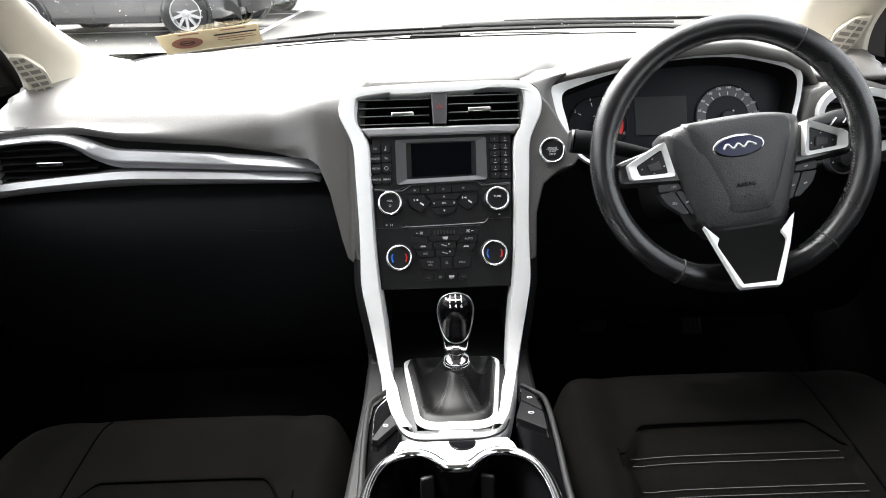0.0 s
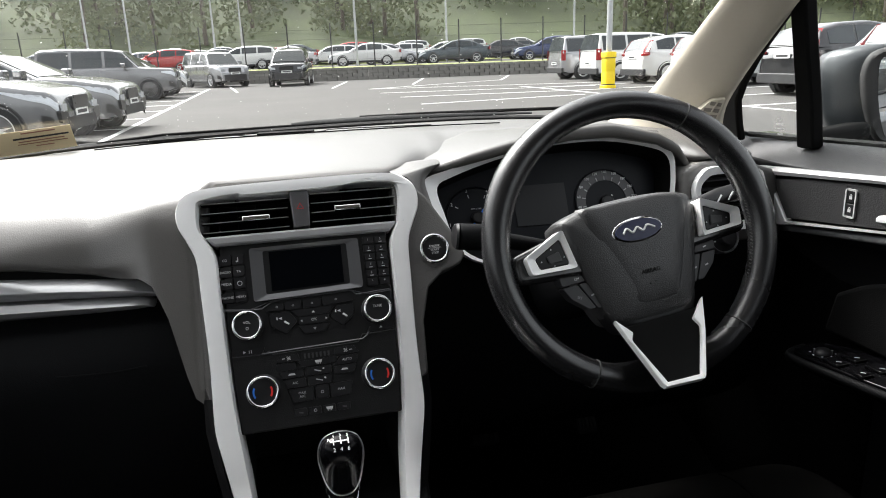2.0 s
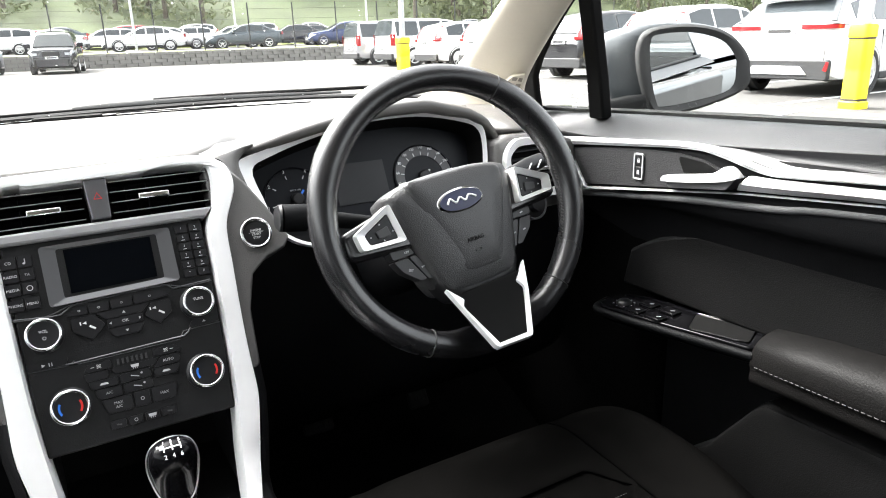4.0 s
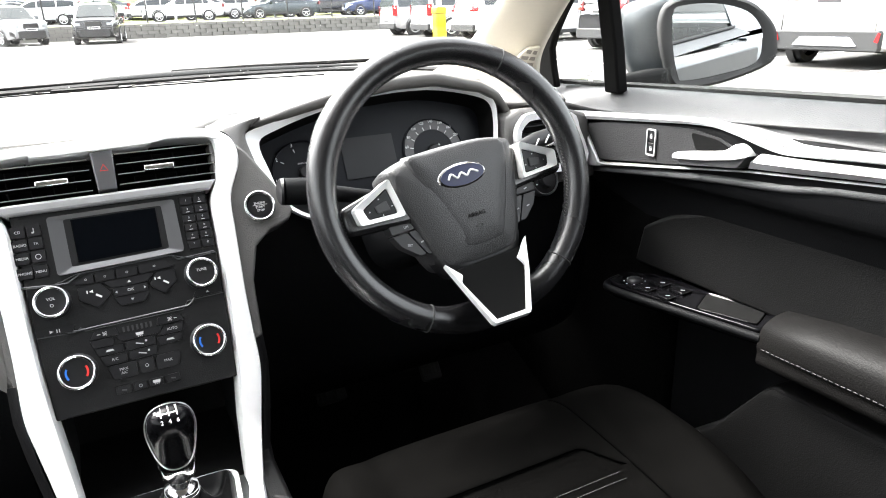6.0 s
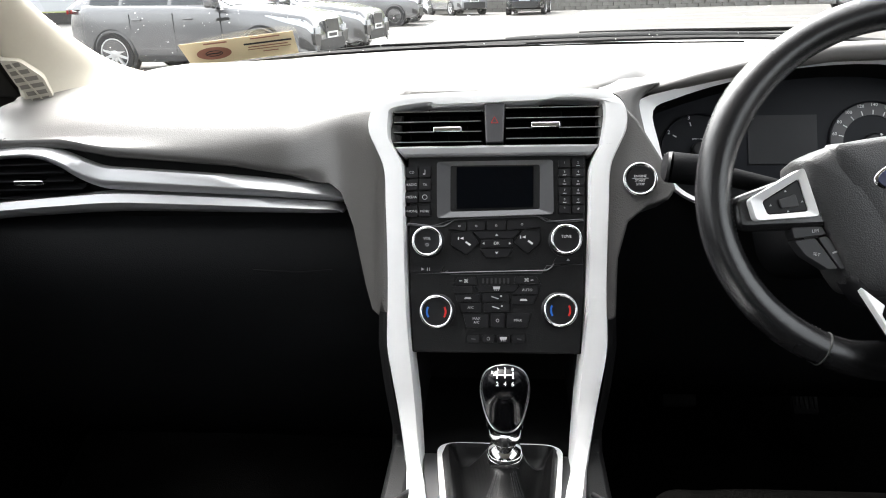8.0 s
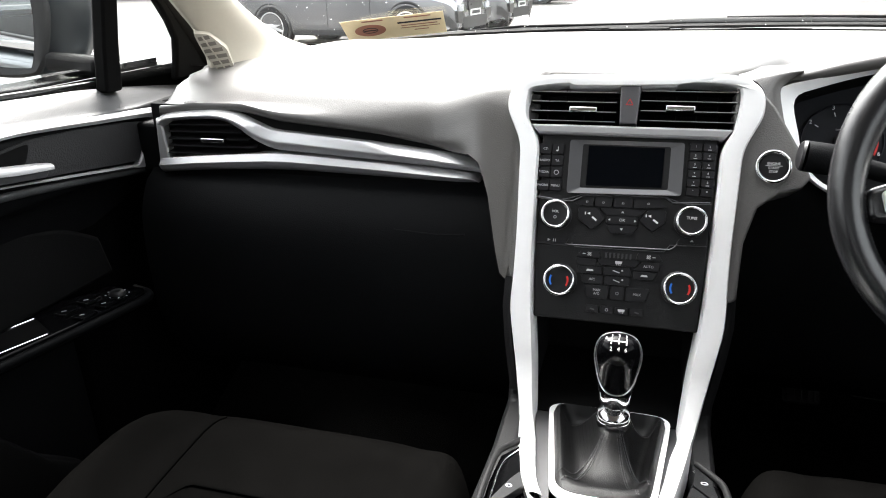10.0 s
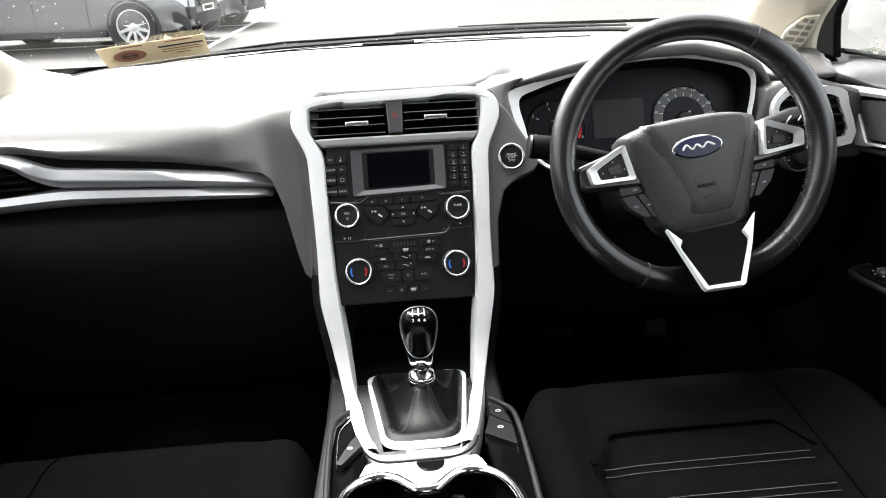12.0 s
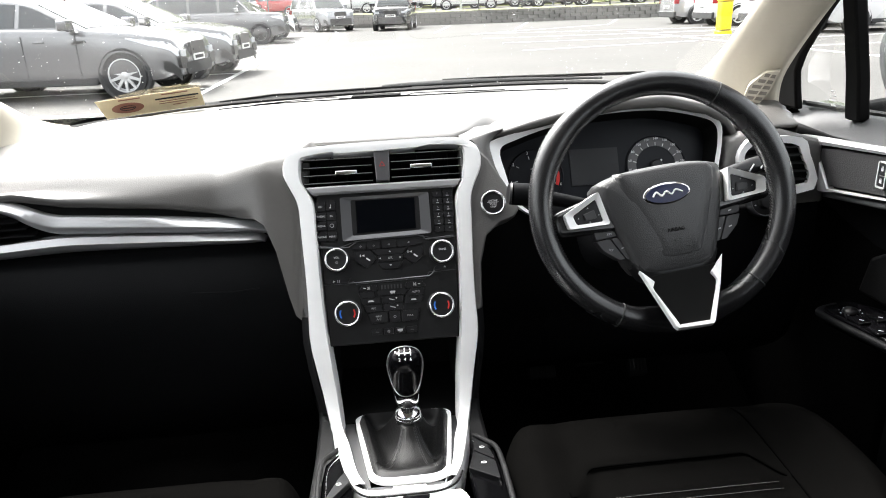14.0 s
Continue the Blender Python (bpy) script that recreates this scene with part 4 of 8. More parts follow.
    cup = rounded(ab([(0.020, 0.006), (0.048, -0.047), (0.138, -0.028), (0.116, 0.022)]), 0.008)
    rim2 = part("pull_cup", ring(cup, shrunk(cup, 0.0022), h, 0.002, 0.0062, 0.0045), PIANO, panel, "pull cup rim", smooth=40)
    # flush black face, puts the shade of a deep cup into colour
    part("cup_floor", slab(shrunk(cup, 0.002), h, 0.0, 0.0046), MATT, rim2)
    for p, q in (((0.026, 0.0065), (0.112, 0.0215)), ((0.056, -0.0455), (0.126, -0.0305))):
        part("edge_line", tube([h.at(side * p[0], p[1], 0.006), h.at(side * q[0], q[1], 0.006)], 0.0008, 5), CHROME, rim2, "thin bright edge")
    rail = [h.at(side * a, b, -0.006) for a, b in ((-0.130, -0.030), (-0.122, -0.063), (-0.098, -0.0705), (-0.01, -0.0615), (0.08, -0.050), (0.155, -0.040))]
    part("panel_edge", tube(curve(rail, 4), 0.0085, 10, flat=0.75), DARK, d, "grained rail along the switch panel", smooth=80)
    # pocket with a slanted front
    rows = []
    for y, z in ((0.66, 0.44), (0.624, 0.497), (0.571, 0.545), (0.500, 0.640), (0.484, 0.652), (0.2, 0.660), (-0.25, 0.665)):
        lo = min(z - 0.03, 0.42)
        rows.append([(side * x, y, q) for x, q in curve([(0.80, z), (0.768, z + 0.001), (0.757, z - 0.004), (0.752, z - 0.014), (0.752, (z + lo) / 2), (0.76, lo), (0.80, lo - 0.04)], 4)])
    part("pocket", grid(rows, thick=(side * 0.006, 0, -0.004)), DOORPANEL, d, "black door pocket", smooth=60)
    # window frame, post and glass
    lean = [(0.790, 1.02), (0.775, 1.10), (0.74, 1.22), (0.69, 1.31), (0.62, 1.375)]

    def at(y, z):
        x = np.interp(z, [p[1] for p in lean], [p[0] for p in lean])
        return (side * x, y, z)

    front = [at(1.14, 1.0), at(1.10, 1.05), at(1.045, 1.105), at(0.975, 1.165), at(0.885, 1.235), at(0.72, 1.315), at(0.48, 1.375), at(-0.28, 1.385)]
    part("window_frame", tube(curve(front, 5), 0.020, 8), MATT, d, "black window frame", smooth=60)
    edge = [((1.020, 1.005), (1.15, 1.005)), ((1.026, 1.04), (1.125, 1.04)), ((1.024, 1.075), (1.09, 1.07)), ((1.003, 1.105), (1.055, 1.105)), ((0.950, 1.155), (1.00, 1.155)), ((0.870, 1.215), (0.92, 1.215)), ((0.80, 1.262), (0.84, 1.262)), ((0.70, 1.310), (0.73, 1.315))]
    part("sail_panel", grid([[at(a[0] * (1 - k) + b[0] * k, a[1] * (1 - k) + b[1] * k) for k in (0, 0.5, 1)] for a, b in edge], thick=(-side * 0.014, 0, 0)), MATT, d, "black frame round the small pane", bevel=0.004)
    post = [[at(0.840 + k, 1.01), at(0.840 + k * 0.95, 1.08), at(0.835 + k * 0.9, 1.16), at(0.822 + k * 0.9, 1.235)] for k in (0.0, 0.035)]
    part("window_post", grid(post, thick=(-side * 0.022, 0, 0)), MATT, d, "black window post", bevel=0.004)
    pane = part("quarter_pane", grid([r[::-side] for r in [[at(1.03, 1.008), at(0.865, 1.012)], [at(1.03, 1.075), at(0.865, 1.09)], [at(0.955, 1.155), at(0.86, 1.16)], [at(0.87, 1.22), at(0.85, 1.225)]]]), SIDEPANE, d, "small fixed pane with a printed maker's mark")
    pane2 = part("window_pane", grid([r[::-side] for r in [[at(0.84, 1.015), at(-0.28, 1.02)], [at(0.83, 1.165), at(-0.28, 1.17)], [at(0.70, 1.24), at(-0.28, 1.25)], [at(0.45, 1.35), at(-0.28, 1.37)]]]), SIDEPANE, d)
    pane.visible_shadow = pane2.visible_shadow = False
    m = Frame(at(0.935, 1.032), (0, -side, 0), (side * -0.18, 0, 1))
    for j, w in enumerate((0.010, 0.016, 0.020, 0.012) if side > 0 else ()):
        mark("maker_mark", strip(-w / 2, 0.016 - 0.008 * j, w / 2, 0.016 - 0.008 * j, 0.0026), m, DIMPRINT, pane, 0.0012)
    part("waist_seal", tube([(side * 0.803, y, z) for y, z in ((1.03, 1.014), (0.853, 1.0215), (0.579, 1.0325), (0.405, 1.0385), (-0.28, 1.059))], 0.005, 6), RUBBER, d, "black rubber seal below the glass")
    if side < 0:
        d.location.z -= 0.026


door_details(1), door_details(-1)


def mirror(side):
    m = thing("door_mirror", (side * 0.90, 1.0, 1.0), "dark blue-grey door mirror with black surround, dusted with water spots", "door mirror", "door mirrors")
    nrm = Vector((-side * 0.525, -0.85, 0.0)).normalized()
    u = Vector((-nrm.y, nrm.x, 0))
    f = Frame((side * 1.058, 0.925, 1.079), u, (0, 0, 0.93))
    shape = curve([(-0.071, 0.050), (-0.055, 0.063), (0.005, 0.065), (0.062, 0.050), (0.090, 0.022), (0.096, -0.004), (0.088, -0.043), (0.023, -0.063), (-0.039, -0.073), (-0.053, -0.064), (-0.067, -0.008)], 4, True)
    rim = curve([(-0.095, 0.040), (-0.074, 0.073), (0.0, 0.080), (0.067, 0.066), (0.108, 0.032), (0.122, 0.000), (0.116, -0.044), (0.027, -0.080), (-0.043, -0.087), (-0.068, -0.072), (-0.089, -0.013)], 4, True)
    shape = [(side * p[0], p[1]) for p in shape]
    rim = [(side * p[0], p[1]) for p in rim]
    rows = [[f.at(a, b, 0.002) for a, b in shape], [f.at(a * 0.94, b * 0.94, 0.008) for a, b in rim], [f.at(a, b, 0.004) for a, b in rim], [f.at(a, b, -0.014) for a, b in rim]]
    for k, d, inward in ((1.0, -0.0145, 0.0), (1.05, -0.022, 0.012), (1.04, -0.045, 0.048), (0.98, -0.075, 0.066), (0.80, -0.105, 0.06), (0.40, -0.118, 0.03), (0.1, -0.120, 0.0)):
        rows.append([f.at(a * k - side * inward * smoothstep(0.03, -0.09, side * a) , b * k, d) for a, b in rim])
    part("housing", grid(rows[4:], closed=True, caps=True), BODY, m, "painted housing", smooth=60)
    part("surround", grid(rows[:4], closed=True), RUBBER, m, "black rim", smooth=60)
    part("mirror_pane", slab(shape, f, -0.006, 0.003), MIRROR, m, "mirror glass", smooth=0)
    arm = grid([[(side * x, y + dy, z) for dy, z in ((-0.03, 1.004), (0.03, 1.0), (0.035, 1.028), (-0.025, 1.035))] for x, y in ((0.80, 0.885), (0.90, 0.93), (0.97, 0.96))], closed=True, caps=True)
    part("arm", arm, MATT, m, bevel=0.01)
    return m


mirror(1), mirror(-1)


# ---- the car's own outside: bonnet, sides and wheels, seen in the mirror ----
def own_body():
    c = thing("own_car_body", (0, 0, 0), "dark blue-grey painted outer body of the parked car", "car body")
    for side in (-1, 1):
        rows = []
        for y in (-0.30, -0.6, -1.2, -1.8, -2.5):
            tuck = 0.06 * smoothstep(-1.2, -2.6, y) if y < -1.2 else 0
            rows.append([(side * (x - tuck), y, z) for x, z in ((0.84, 0.28), (0.885, 0.45), (0.90, 0.65), (0.895, 0.85), (0.87, 0.99), (0.84, 1.02))])
        part("rear_side", grid(rows, thick=(-side * 0.03, 0, 0)), BODY, c, smooth=60)
        rows = []
        for y in (1.06, 1.5, 2.2, 2.9):
            tuck = 0.10 * smoothstep(1.6, 3.0, y)
            zt = np.interp(y, (1.06, 1.5, 2.9), (1.0, 0.93, 0.72))
            rows.append([(side * (x - tuck), y, min(z, zt)) for x, z in ((0.84, 0.28), (0.885, 0.45), (0.90, 0.65), (0.89, 0.80), (0.86, zt), (0.80, zt + 0.01))])
        part("front_wing", grid(rows, thick=(-side * 0.03, 0, 0)), BODY, c, smooth=60)
        part("waist_trim", box(side * 0.835, side * 0.862, -2.2, 1.05, 1.000, 1.014), CHROME, c, "bright strip under the windows")
        part("rear_window", grid([[(side * 0.79, -0.36, 1.03), (side * 0.79, -1.9, 1.05)], [(side * 0.63, -0.36, 1.36), (side * 0.64, -1.4, 1.36)]], thick=(-side * 0.006, 0, 0)), CARGLASS, c)
        part("roof_rail", tube([(side * 0.63, 0.45, 1.40), (side * 0.64, -0.4, 1.42), (side * 0.63, -1.3, 1.38), (side * 0.72, -2.1, 1.05)], 0.035, 8), BODY, c)
        part("door_handle", box(side * 0.89, side * 0.92, -1.05, -0.90, 0.87, 0.89), BODY, c, bevel=0.006)
        for y in (1.95, -1.0 - 0.0):
            pass
        for y in (2.05, -0.80):
            w = part("wheel", lathe([(0.0, -0.10), (0.30, -0.10), (0.325, -0.07), (0.33, 0.0), (0.325, 0.07), (0.30, 0.10), (0.0, 0.09)], Frame((side * 0.78, y, 0.33), (0, 1, 0), (0, 0, 1)), 28), RUBBER, c)
    rows = [[(x, y, z - 0.06 * abs(x / 0.8) ** 3) for x in np.linspace(-0.80, 0.80, 9)] for y, z in ((1.36, 0.985), (1.8, 0.95), (2.4, 0.86), (2.85, 0.74), (2.95, 0.55))]
    part("bonnet", grid(rows, thick=(0, 0, -0.02)), BODY, c, smooth=60)
    rows = [[(x, y, z - 0.05 * abs(x / 0.8) ** 3) for x in np.linspace(-0.80, 0.80, 9)] for y, z in ((-1.95, 1.045), (-2.2, 1.04), (-2.46, 1.02), (-2.53, 0.95), (-2.56, 0.70), (-2.58, 0.45), (-2.52, 0.28))]
    part("boot_lid", grid(rows, thick=(0, 0.015, -0.02)), BODY, c, "painted boot lid and rear bumper", smooth=60)
    pane = part("rear_screen", grid([[(x * 0.58, -1.31, 1.375) for x in (-1, 0, 1)], [(x * 0.70, -1.95, 1.05) for x in (-1, 0, 1)]]), SIDEPANE, c)
    pane.visible_shadow = False
    for x in (-1, 1):
        part("tail_light", box(min(x * 0.50, x * 0.76), max(x * 0.50, x * 0.76), -2.575, -2.53, 0.80, 0.93), RUBYLENS, c, "red tail lamp", bevel=0.012)
        part("headlight", box(min(x * 0.42, x * 0.70), max(x * 0.42, x * 0.70), 2.90, 2.975, 0.58, 0.68), CHROME, c, "clear headlight", bevel=0.012)
    part("grille", box(-0.40, 0.40, 2.94, 2.985, 0.42, 0.66), MATT, c, "black grille", bevel=0.01)
    part("front_bumper", box(-0.78, 0.78, 2.88, 2.965, 0.26, 0.56), BODY, c, bevel=0.03)
    part("underbody", box(-0.78, 0.78, -2.4, 2.6, 0.20, 0.26), MATT, c)
    part("roof_skin", grid([[(x * w, y, z - 0.05 * abs(x) ** 2.5) for x in np.linspace(-1, 1, 9)] for y, z, w in ((0.62, 1.425, 0.57), (0.2, 1.495, 0.63), (-0.6, 1.505, 0.65), (-1.33, 1.425, 0.60))], thick=(0, 0, -0.01)), BODY, c, smooth=60)
    return c


own_body()


# ---- centre stack: vents ----
vents = thing("centre_vents", tuple(FACE.at(0, 0)), "black louvred centre air vents with chrome tabs and hazard switch", "air vent")
part("duct", slab([(-0.124, -0.030), (0.124, -0.030), (0.124, 0.024), (-0.124, 0.024)], FACE, -0.05, -0.036), MATT, vents)
for a0, a1 in ((-0.121, -0.016), (0.011, 0.121)):
    for i in range(4):
        v = 0.0125 - i * 0.0120 + (0.003 if a0 > 0 else 0)
        rows = [[FACE.at(a0, v + 0.006, -0.034), FACE.at(a1, v + 0.006, -0.034)], [FACE.at(a0, v + 0.0012, -0.005), FACE.at(a1, v + 0.0012, -0.005)],
                [FACE.at(a0, v + 0.0006, -0.0035), FACE.at(a1, v + 0.0006, -0.0035)], [FACE.at(a0, v - 0.0006, -0.0045), FACE.at(a1, v - 0.0006, -0.0045)], [FACE.at(a0, v + 0.003, -0.034), FACE.at(a1, v + 0.003, -0.034)]]
        sl = part("slat", grid(rows), MATT, vents, smooth=20)
        part("edge", tube([FACE.at(a0 + 0.001, v + 0.0002, -0.0036), FACE.at(a1 - 0.001, v + 0.0002, -0.0036)], 0.0007, 5), STEEL, sl, "bright front edge")
    for i in range(4):
        x = a0 + (a1 - a0) * (i + 0.8) / 4.6
        part("vane", slab(rect(x - 0.0006, x + 0.0006, -0.028, 0.020), FACE, -0.035, -0.022), MATT, vents, smooth=0)
for a, v in ((-0.056, -0.0105), (0.057, -0.0065)):
    part("tab", slab(rounded(rect(a - 0.0165, a + 0.0165, v - 0.0028, v + 0.0032), 0.0015), FACE, -0.012, 0.005), CHROME, vents, "chrome tab", bevel=0.001)
hz = part("hazard_switch", slab(rounded([(-0.0115, -0.026), (0.0085, -0.026), (0.0105, 0.0205), (-0.0135, 0.0205)], 0.002), FACE, -0.03, 0.002), BEZEL, vents, "grey hazard switch", bevel=0.0015)
tri = [(-0.006, -0.0035), (0.003, -0.0035), (-0.0015, 0.0045)]
part("warning_triangle", ring(tri, shrunk(tri, 0.0012), FACE, 0.002, 0.0024), REDPRINT, hz, "red triangle", smooth=0)
part("vent_sill", slab([(-0.108, -0.041), (0.108, -0.041), (0.119, -0.029), (0.08, -0.0285), (-0.08, -0.0285), (-0.119, -0.029)], FACE, -0.03, 0.001), SILL, vents, "satin silver sill", bevel=0.003)

# ---- radio and climate controls ----
# raised contours that part the screen, the keys and the climate panel
for line in ([(-0.103, -0.119), (-0.070, -0.1225), (-0.060, -0.1225), (-0.048, -0.1155), (-0.040, -0.1135), (0.045, -0.1105), (0.051, -0.1125), (0.057, -0.1175), (0.099, -0.115)], [(-0.090, -0.171), (-0.070, -0.1755), (-0.060, -0.1765), (0.058, -0.1735), (0.063, -0.170), (0.067, -0.1645), (0.093, -0.163)]):
    part("panel_contour", tube([FACE.at(a, b, -0.0055) for a, b in line], 0.0011, 6), BEZEL, console, "raised contour of the control panel", smooth=60)
radio = thing("car_radio", tuple(FACE.at(0, -0.1, -0.005)), "black car radio with dark screen, keypads and chrome-ringed knobs", "radio")
D = -0.006
bo = rounded([(-0.068, -0.113), (0.066, -0.109), (0.0655, -0.046), (-0.0685, -0.047)], 0.004)
bi = rounded([(-0.045, -0.1015), (0.0425, -0.0995), (0.043, -0.0535), (-0.045, -0.0535)], 0.002)
part("bezel", ring(bo, bi, FACE, D - 0.004, D + 0.004, D - 0.002), BEZEL, radio, "satin grey bezel", smooth=20)
part("screen", slab([(-0.0455, -0.102), (0.043, -0.100), (0.0435, -0.053), (-0.0455, -0.053)], FACE, D - 0.006, D + 0.0012), SCREEN, radio, "dark switched-off screen", smooth=0)


def key(poly, parent, d=D, h=0.0028, mat=KEY, r=0.0015, name="key"):
    return part(name, slab(rounded(poly, r, 3), FACE, d - 0.001, d + h, inset=0.0006), mat, parent, smooth=25)


T = D + 0.003
left = (("CD", None), ("RADIO", "TA"), ("MEDIA", None), ("PHONE", "MENU"))
for i, (p, q) in enumerate(left):
    v = -0.0592 - i * 0.0146 - (0.002 if i == 3 else 0)
    k1 = key([(-0.1055, v - 0.0066), (-0.0905, v - 0.0064), (-0.0905, v + 0.0068), (-0.106, v + 0.0066)], radio)
    k2 = key([(-0.0895, v - 0.0064), (-0.0755, v - 0.0060), (-0.0755, v + 0.0072), (-0.0895, v + 0.0068)], radio)
    words("legend", p, FACE, -0.098, v, 0.0030, DIMPRINT, k1, T)
    if q:
        words("legend", q, FACE, -0.0825, v, 0.0028, DIMPRINT, k2, T)
    elif i == 0:
        mark("note_mark", strip(-0.0825, v - 0.002, -0.0825, v + 0.003, 0.0008), FACE, DIMPRINT, k2, T)
        mark("note_mark", oval(-0.0835, v - 0.002, 0.0014, 0.001, 10), FACE, DIMPRINT, k2, T)
    else:
        part("clock_mark", ring(oval(-0.0825, v, 0.003, 0.003, 16), oval(-0.0825, v, 0.0024, 0.0024, 16), FACE, T, T + 0.0004), DIMPRINT, k2)
digits = ("1", "2", "3", "4", "5", "6", "7", "8", "9", "0", "*", "#")
for i in range(12):
    r, c = divmod(i, 2)
    v = -0.0505 - r * 0.0106
    a = 0.0785 + c * 0.0155
    k1 = key(rect(a - 0.0072, a + 0.0072, v - 0.0047, v + 0.0047), radio, r=0.001)
    words("digit", digits[i], FACE, a, v + 0.0008, 0.0026, DIMPRINT, k1, T)
    if 1 <= i <= 9:
        mark("letters", rect(a - 0.002, a + 0.002, v - 0.0032, v - 0.0024), FACE, DIMPRINT, k1, T)
part("edge_line", tube([FACE.at(a, v, D + 0.001) for a, v in ((-0.107, -0.1205), (-0.078, -0.1225), (-0.066, -0.120), (-0.050, -0.1145), (0.050, -0.1115), (0.064, -0.1165), (0.075, -0.1185), (0.102, -0.1165))], 0.0007, 5), BEZEL, radio)
# cross keys between the knobs
for poly in ([(-0.056, -0.126), (-0.034, -0.1275), (-0.034, -0.1180), (-0.044, -0.1185)], [(-0.033, -0.1275), (-0.012, -0.1275), (-0.012, -0.1172), (-0.033, -0.1178)],
             [(-0.011, -0.1275), (0.012, -0.1270), (0.012, -0.1165), (-0.011, -0.1172)], [(0.013, -0.1270), (0.052, -0.124), (0.042, -0.1155), (0.013, -0.1165)]):
    k1 = key(poly, radio)
    a, v = sum(p[0] for p in poly) / 4, sum(p[1] for p in poly) / 4
    part("soft_mark", ring(oval(a, v, 0.0014, 0.0012, 8), oval(a, v, 0.0009, 0.0008, 8), FACE, T, T + 0.0004), DIMPRINT, k1)
for poly, mk in (([(-0.026, -0.1290), (0.028, -0.1285), (0.020, -0.1365), (-0.018, -0.1370)], "up"), ([(-0.052, -0.1300), (-0.028, -0.1290), (-0.019, -0.1420), (-0.026, -0.1490), (-0.034, -0.1560), (-0.052, -0.1440)], "phone"),
                 ([(-0.0175, -0.1380), (0.0195, -0.1375), (0.0195, -0.1470), (-0.0175, -0.1475)], "ok"), ([(0.030, -0.1285), (0.051, -0.1280), (0.051, -0.1420), (0.036, -0.1540), (0.028, -0.1480), (0.021, -0.1415)], "call"),
                 ([(-0.018, -0.1490), (0.020, -0.1485), (0.014, -0.1580), (-0.012, -0.1585)], "down")):
    k1 = key(poly, radio)
    a, v = sum(p[0] for p in poly) / len(poly), sum(p[1] for p in poly) / len(poly)
    if mk == "ok":
        words("legend", "OK", FACE, a, v, 0.0034, PRINT, k1, T)
        for s in (-1, 1):
            mark("arrow", [(a + s * 0.0165, v), (a + s * 0.0140, v + 0.0016), (a + s * 0.0140, v - 0.0016)], FACE, DIMPRINT, k1, T)
    elif mk in ("up", "down"):
        s = 1 if mk == "up" else -1
        mark("arrow", [(a, v + s * 0.0016), (a - 0.0019, v - s * 0.0012), (a + 0.0019, v - s * 0.0012)], FACE, DIMPRINT, k1, T)
    else:
        s = -1 if mk == "phone" else 1
        mark("skip_mark", [(a - 0.006, v + 0.005), (a - 0.002, v + 0.0067), (a - 0.002, v + 0.0033)], FACE, PRINT, k1, T)
        mark("skip_mark", strip(a - 0.0085, v + 0.005, a - 0.0072, v + 0.005, 0.0034), FACE, PRINT, k1, T)
        mark("handset", strip(a + 0.0005, v + 0.001, a + 0.006, v - 0.003, 0.0022), FACE, PRINT, k1, T)


def knob(a, v, r, name, legend="", temperature=False):
    f = FACE.turned(a, v, 0, D)
    k1 = part(name, lathe([(r * 1.20, 0), (r * 1.20, 0.002), (r * 1.06, 0.004), (r * 1.04, 0.0145), (r * 1.00, 0.0165)], f, 40), KEY, radio, "black knob with a chrome ring", smooth=40)
    part("chrome_ring", lathe([(r * 1.0 + 0.0017 * math.cos(q), 0.0162 + 0.0019 * math.sin(q)) for q in np.linspace(-0.6, math.pi + 0.4, 9)], f, 40), CHROME, k1, "chrome ring", smooth=40)
    part("cap", lathe([(r * 0.93, 0.0150), (r * 0.90, 0.0160), (r * 0.80, 0.0155), (0, 0.0153)], f, 32), KEY, k1)
    if legend:
        words("legend", legend, f, 0, 0.003, r * 0.20, PRINT, k1, 0.0160)
        if name == "volume_knob":
            part("power_mark", ring(oval(0, -0.004, 0.0018, 0.0018, 14), oval(0, -0.004, 0.0013, 0.0013, 14), f, 0.0158, 0.0163), DIMPRINT, k1)
    if temperature:
        for mat, a0, a1 in ((BLUEPRINT, 150, 215), (REDPRINT, 30, -35)):
            arc = [(r * 0.62 * math.cos(radians(t)), r * 0.62 * math.sin(radians(t))) for t in np.linspace(a0, a1, 9)]
            part("temperature_arc", grid([[f.at(x * k, y * k, 0.0161) for x, y in arc] for k in (0.90, 1.10)], thick=tuple(f.n * 0.0004)), mat, k1, smooth=0)
    return k1


knob(-0.078, -0.141, 0.0158, "volume_knob", "VOL")
knob(0.079, -0.139, 0.0158, "tuning_knob", "TUNE")
knob(-0.067, -0.221, 0.0172, "temperature_knob", temperature=True)
knob(0.072, -0.2185, 0.0172, "temperature_knob", temperature=True)
part("slot_line", tube([FACE.at(a, v, D + 0.0005) for a, v in ((-0.1, -0.1765), (-0.062, -0.1775), (-0.056, -0.1740), (-0.052, -0.1785), (0.052, -0.1765), (0.058, -0.1680), (0.1, -0.1665))], 0.0006, 5), BEZEL, radio)
k1 = key([(-0.1, -0.1755), (-0.064, -0.1765), (-0.060, -0.1690), (-0.1, -0.1680)], radio, h=0.002)
mark("play_mark", [(-0.086, -0.1740), (-0.086, -0.1705), (-0.0825, -0.1722)], FACE, DIMPRINT, k1, D + 0.0022)
mark("pause_mark", strip(-0.079, -0.1742, -0.079, -0.1705, 0.0009), FACE, DIMPRINT, k1, D + 0.0022)
mark("pause_mark", strip(-0.0765, -0.1742, -0.0765, -0.1705, 0.0009), FACE, DIMPRINT, k1, D + 0.0022)
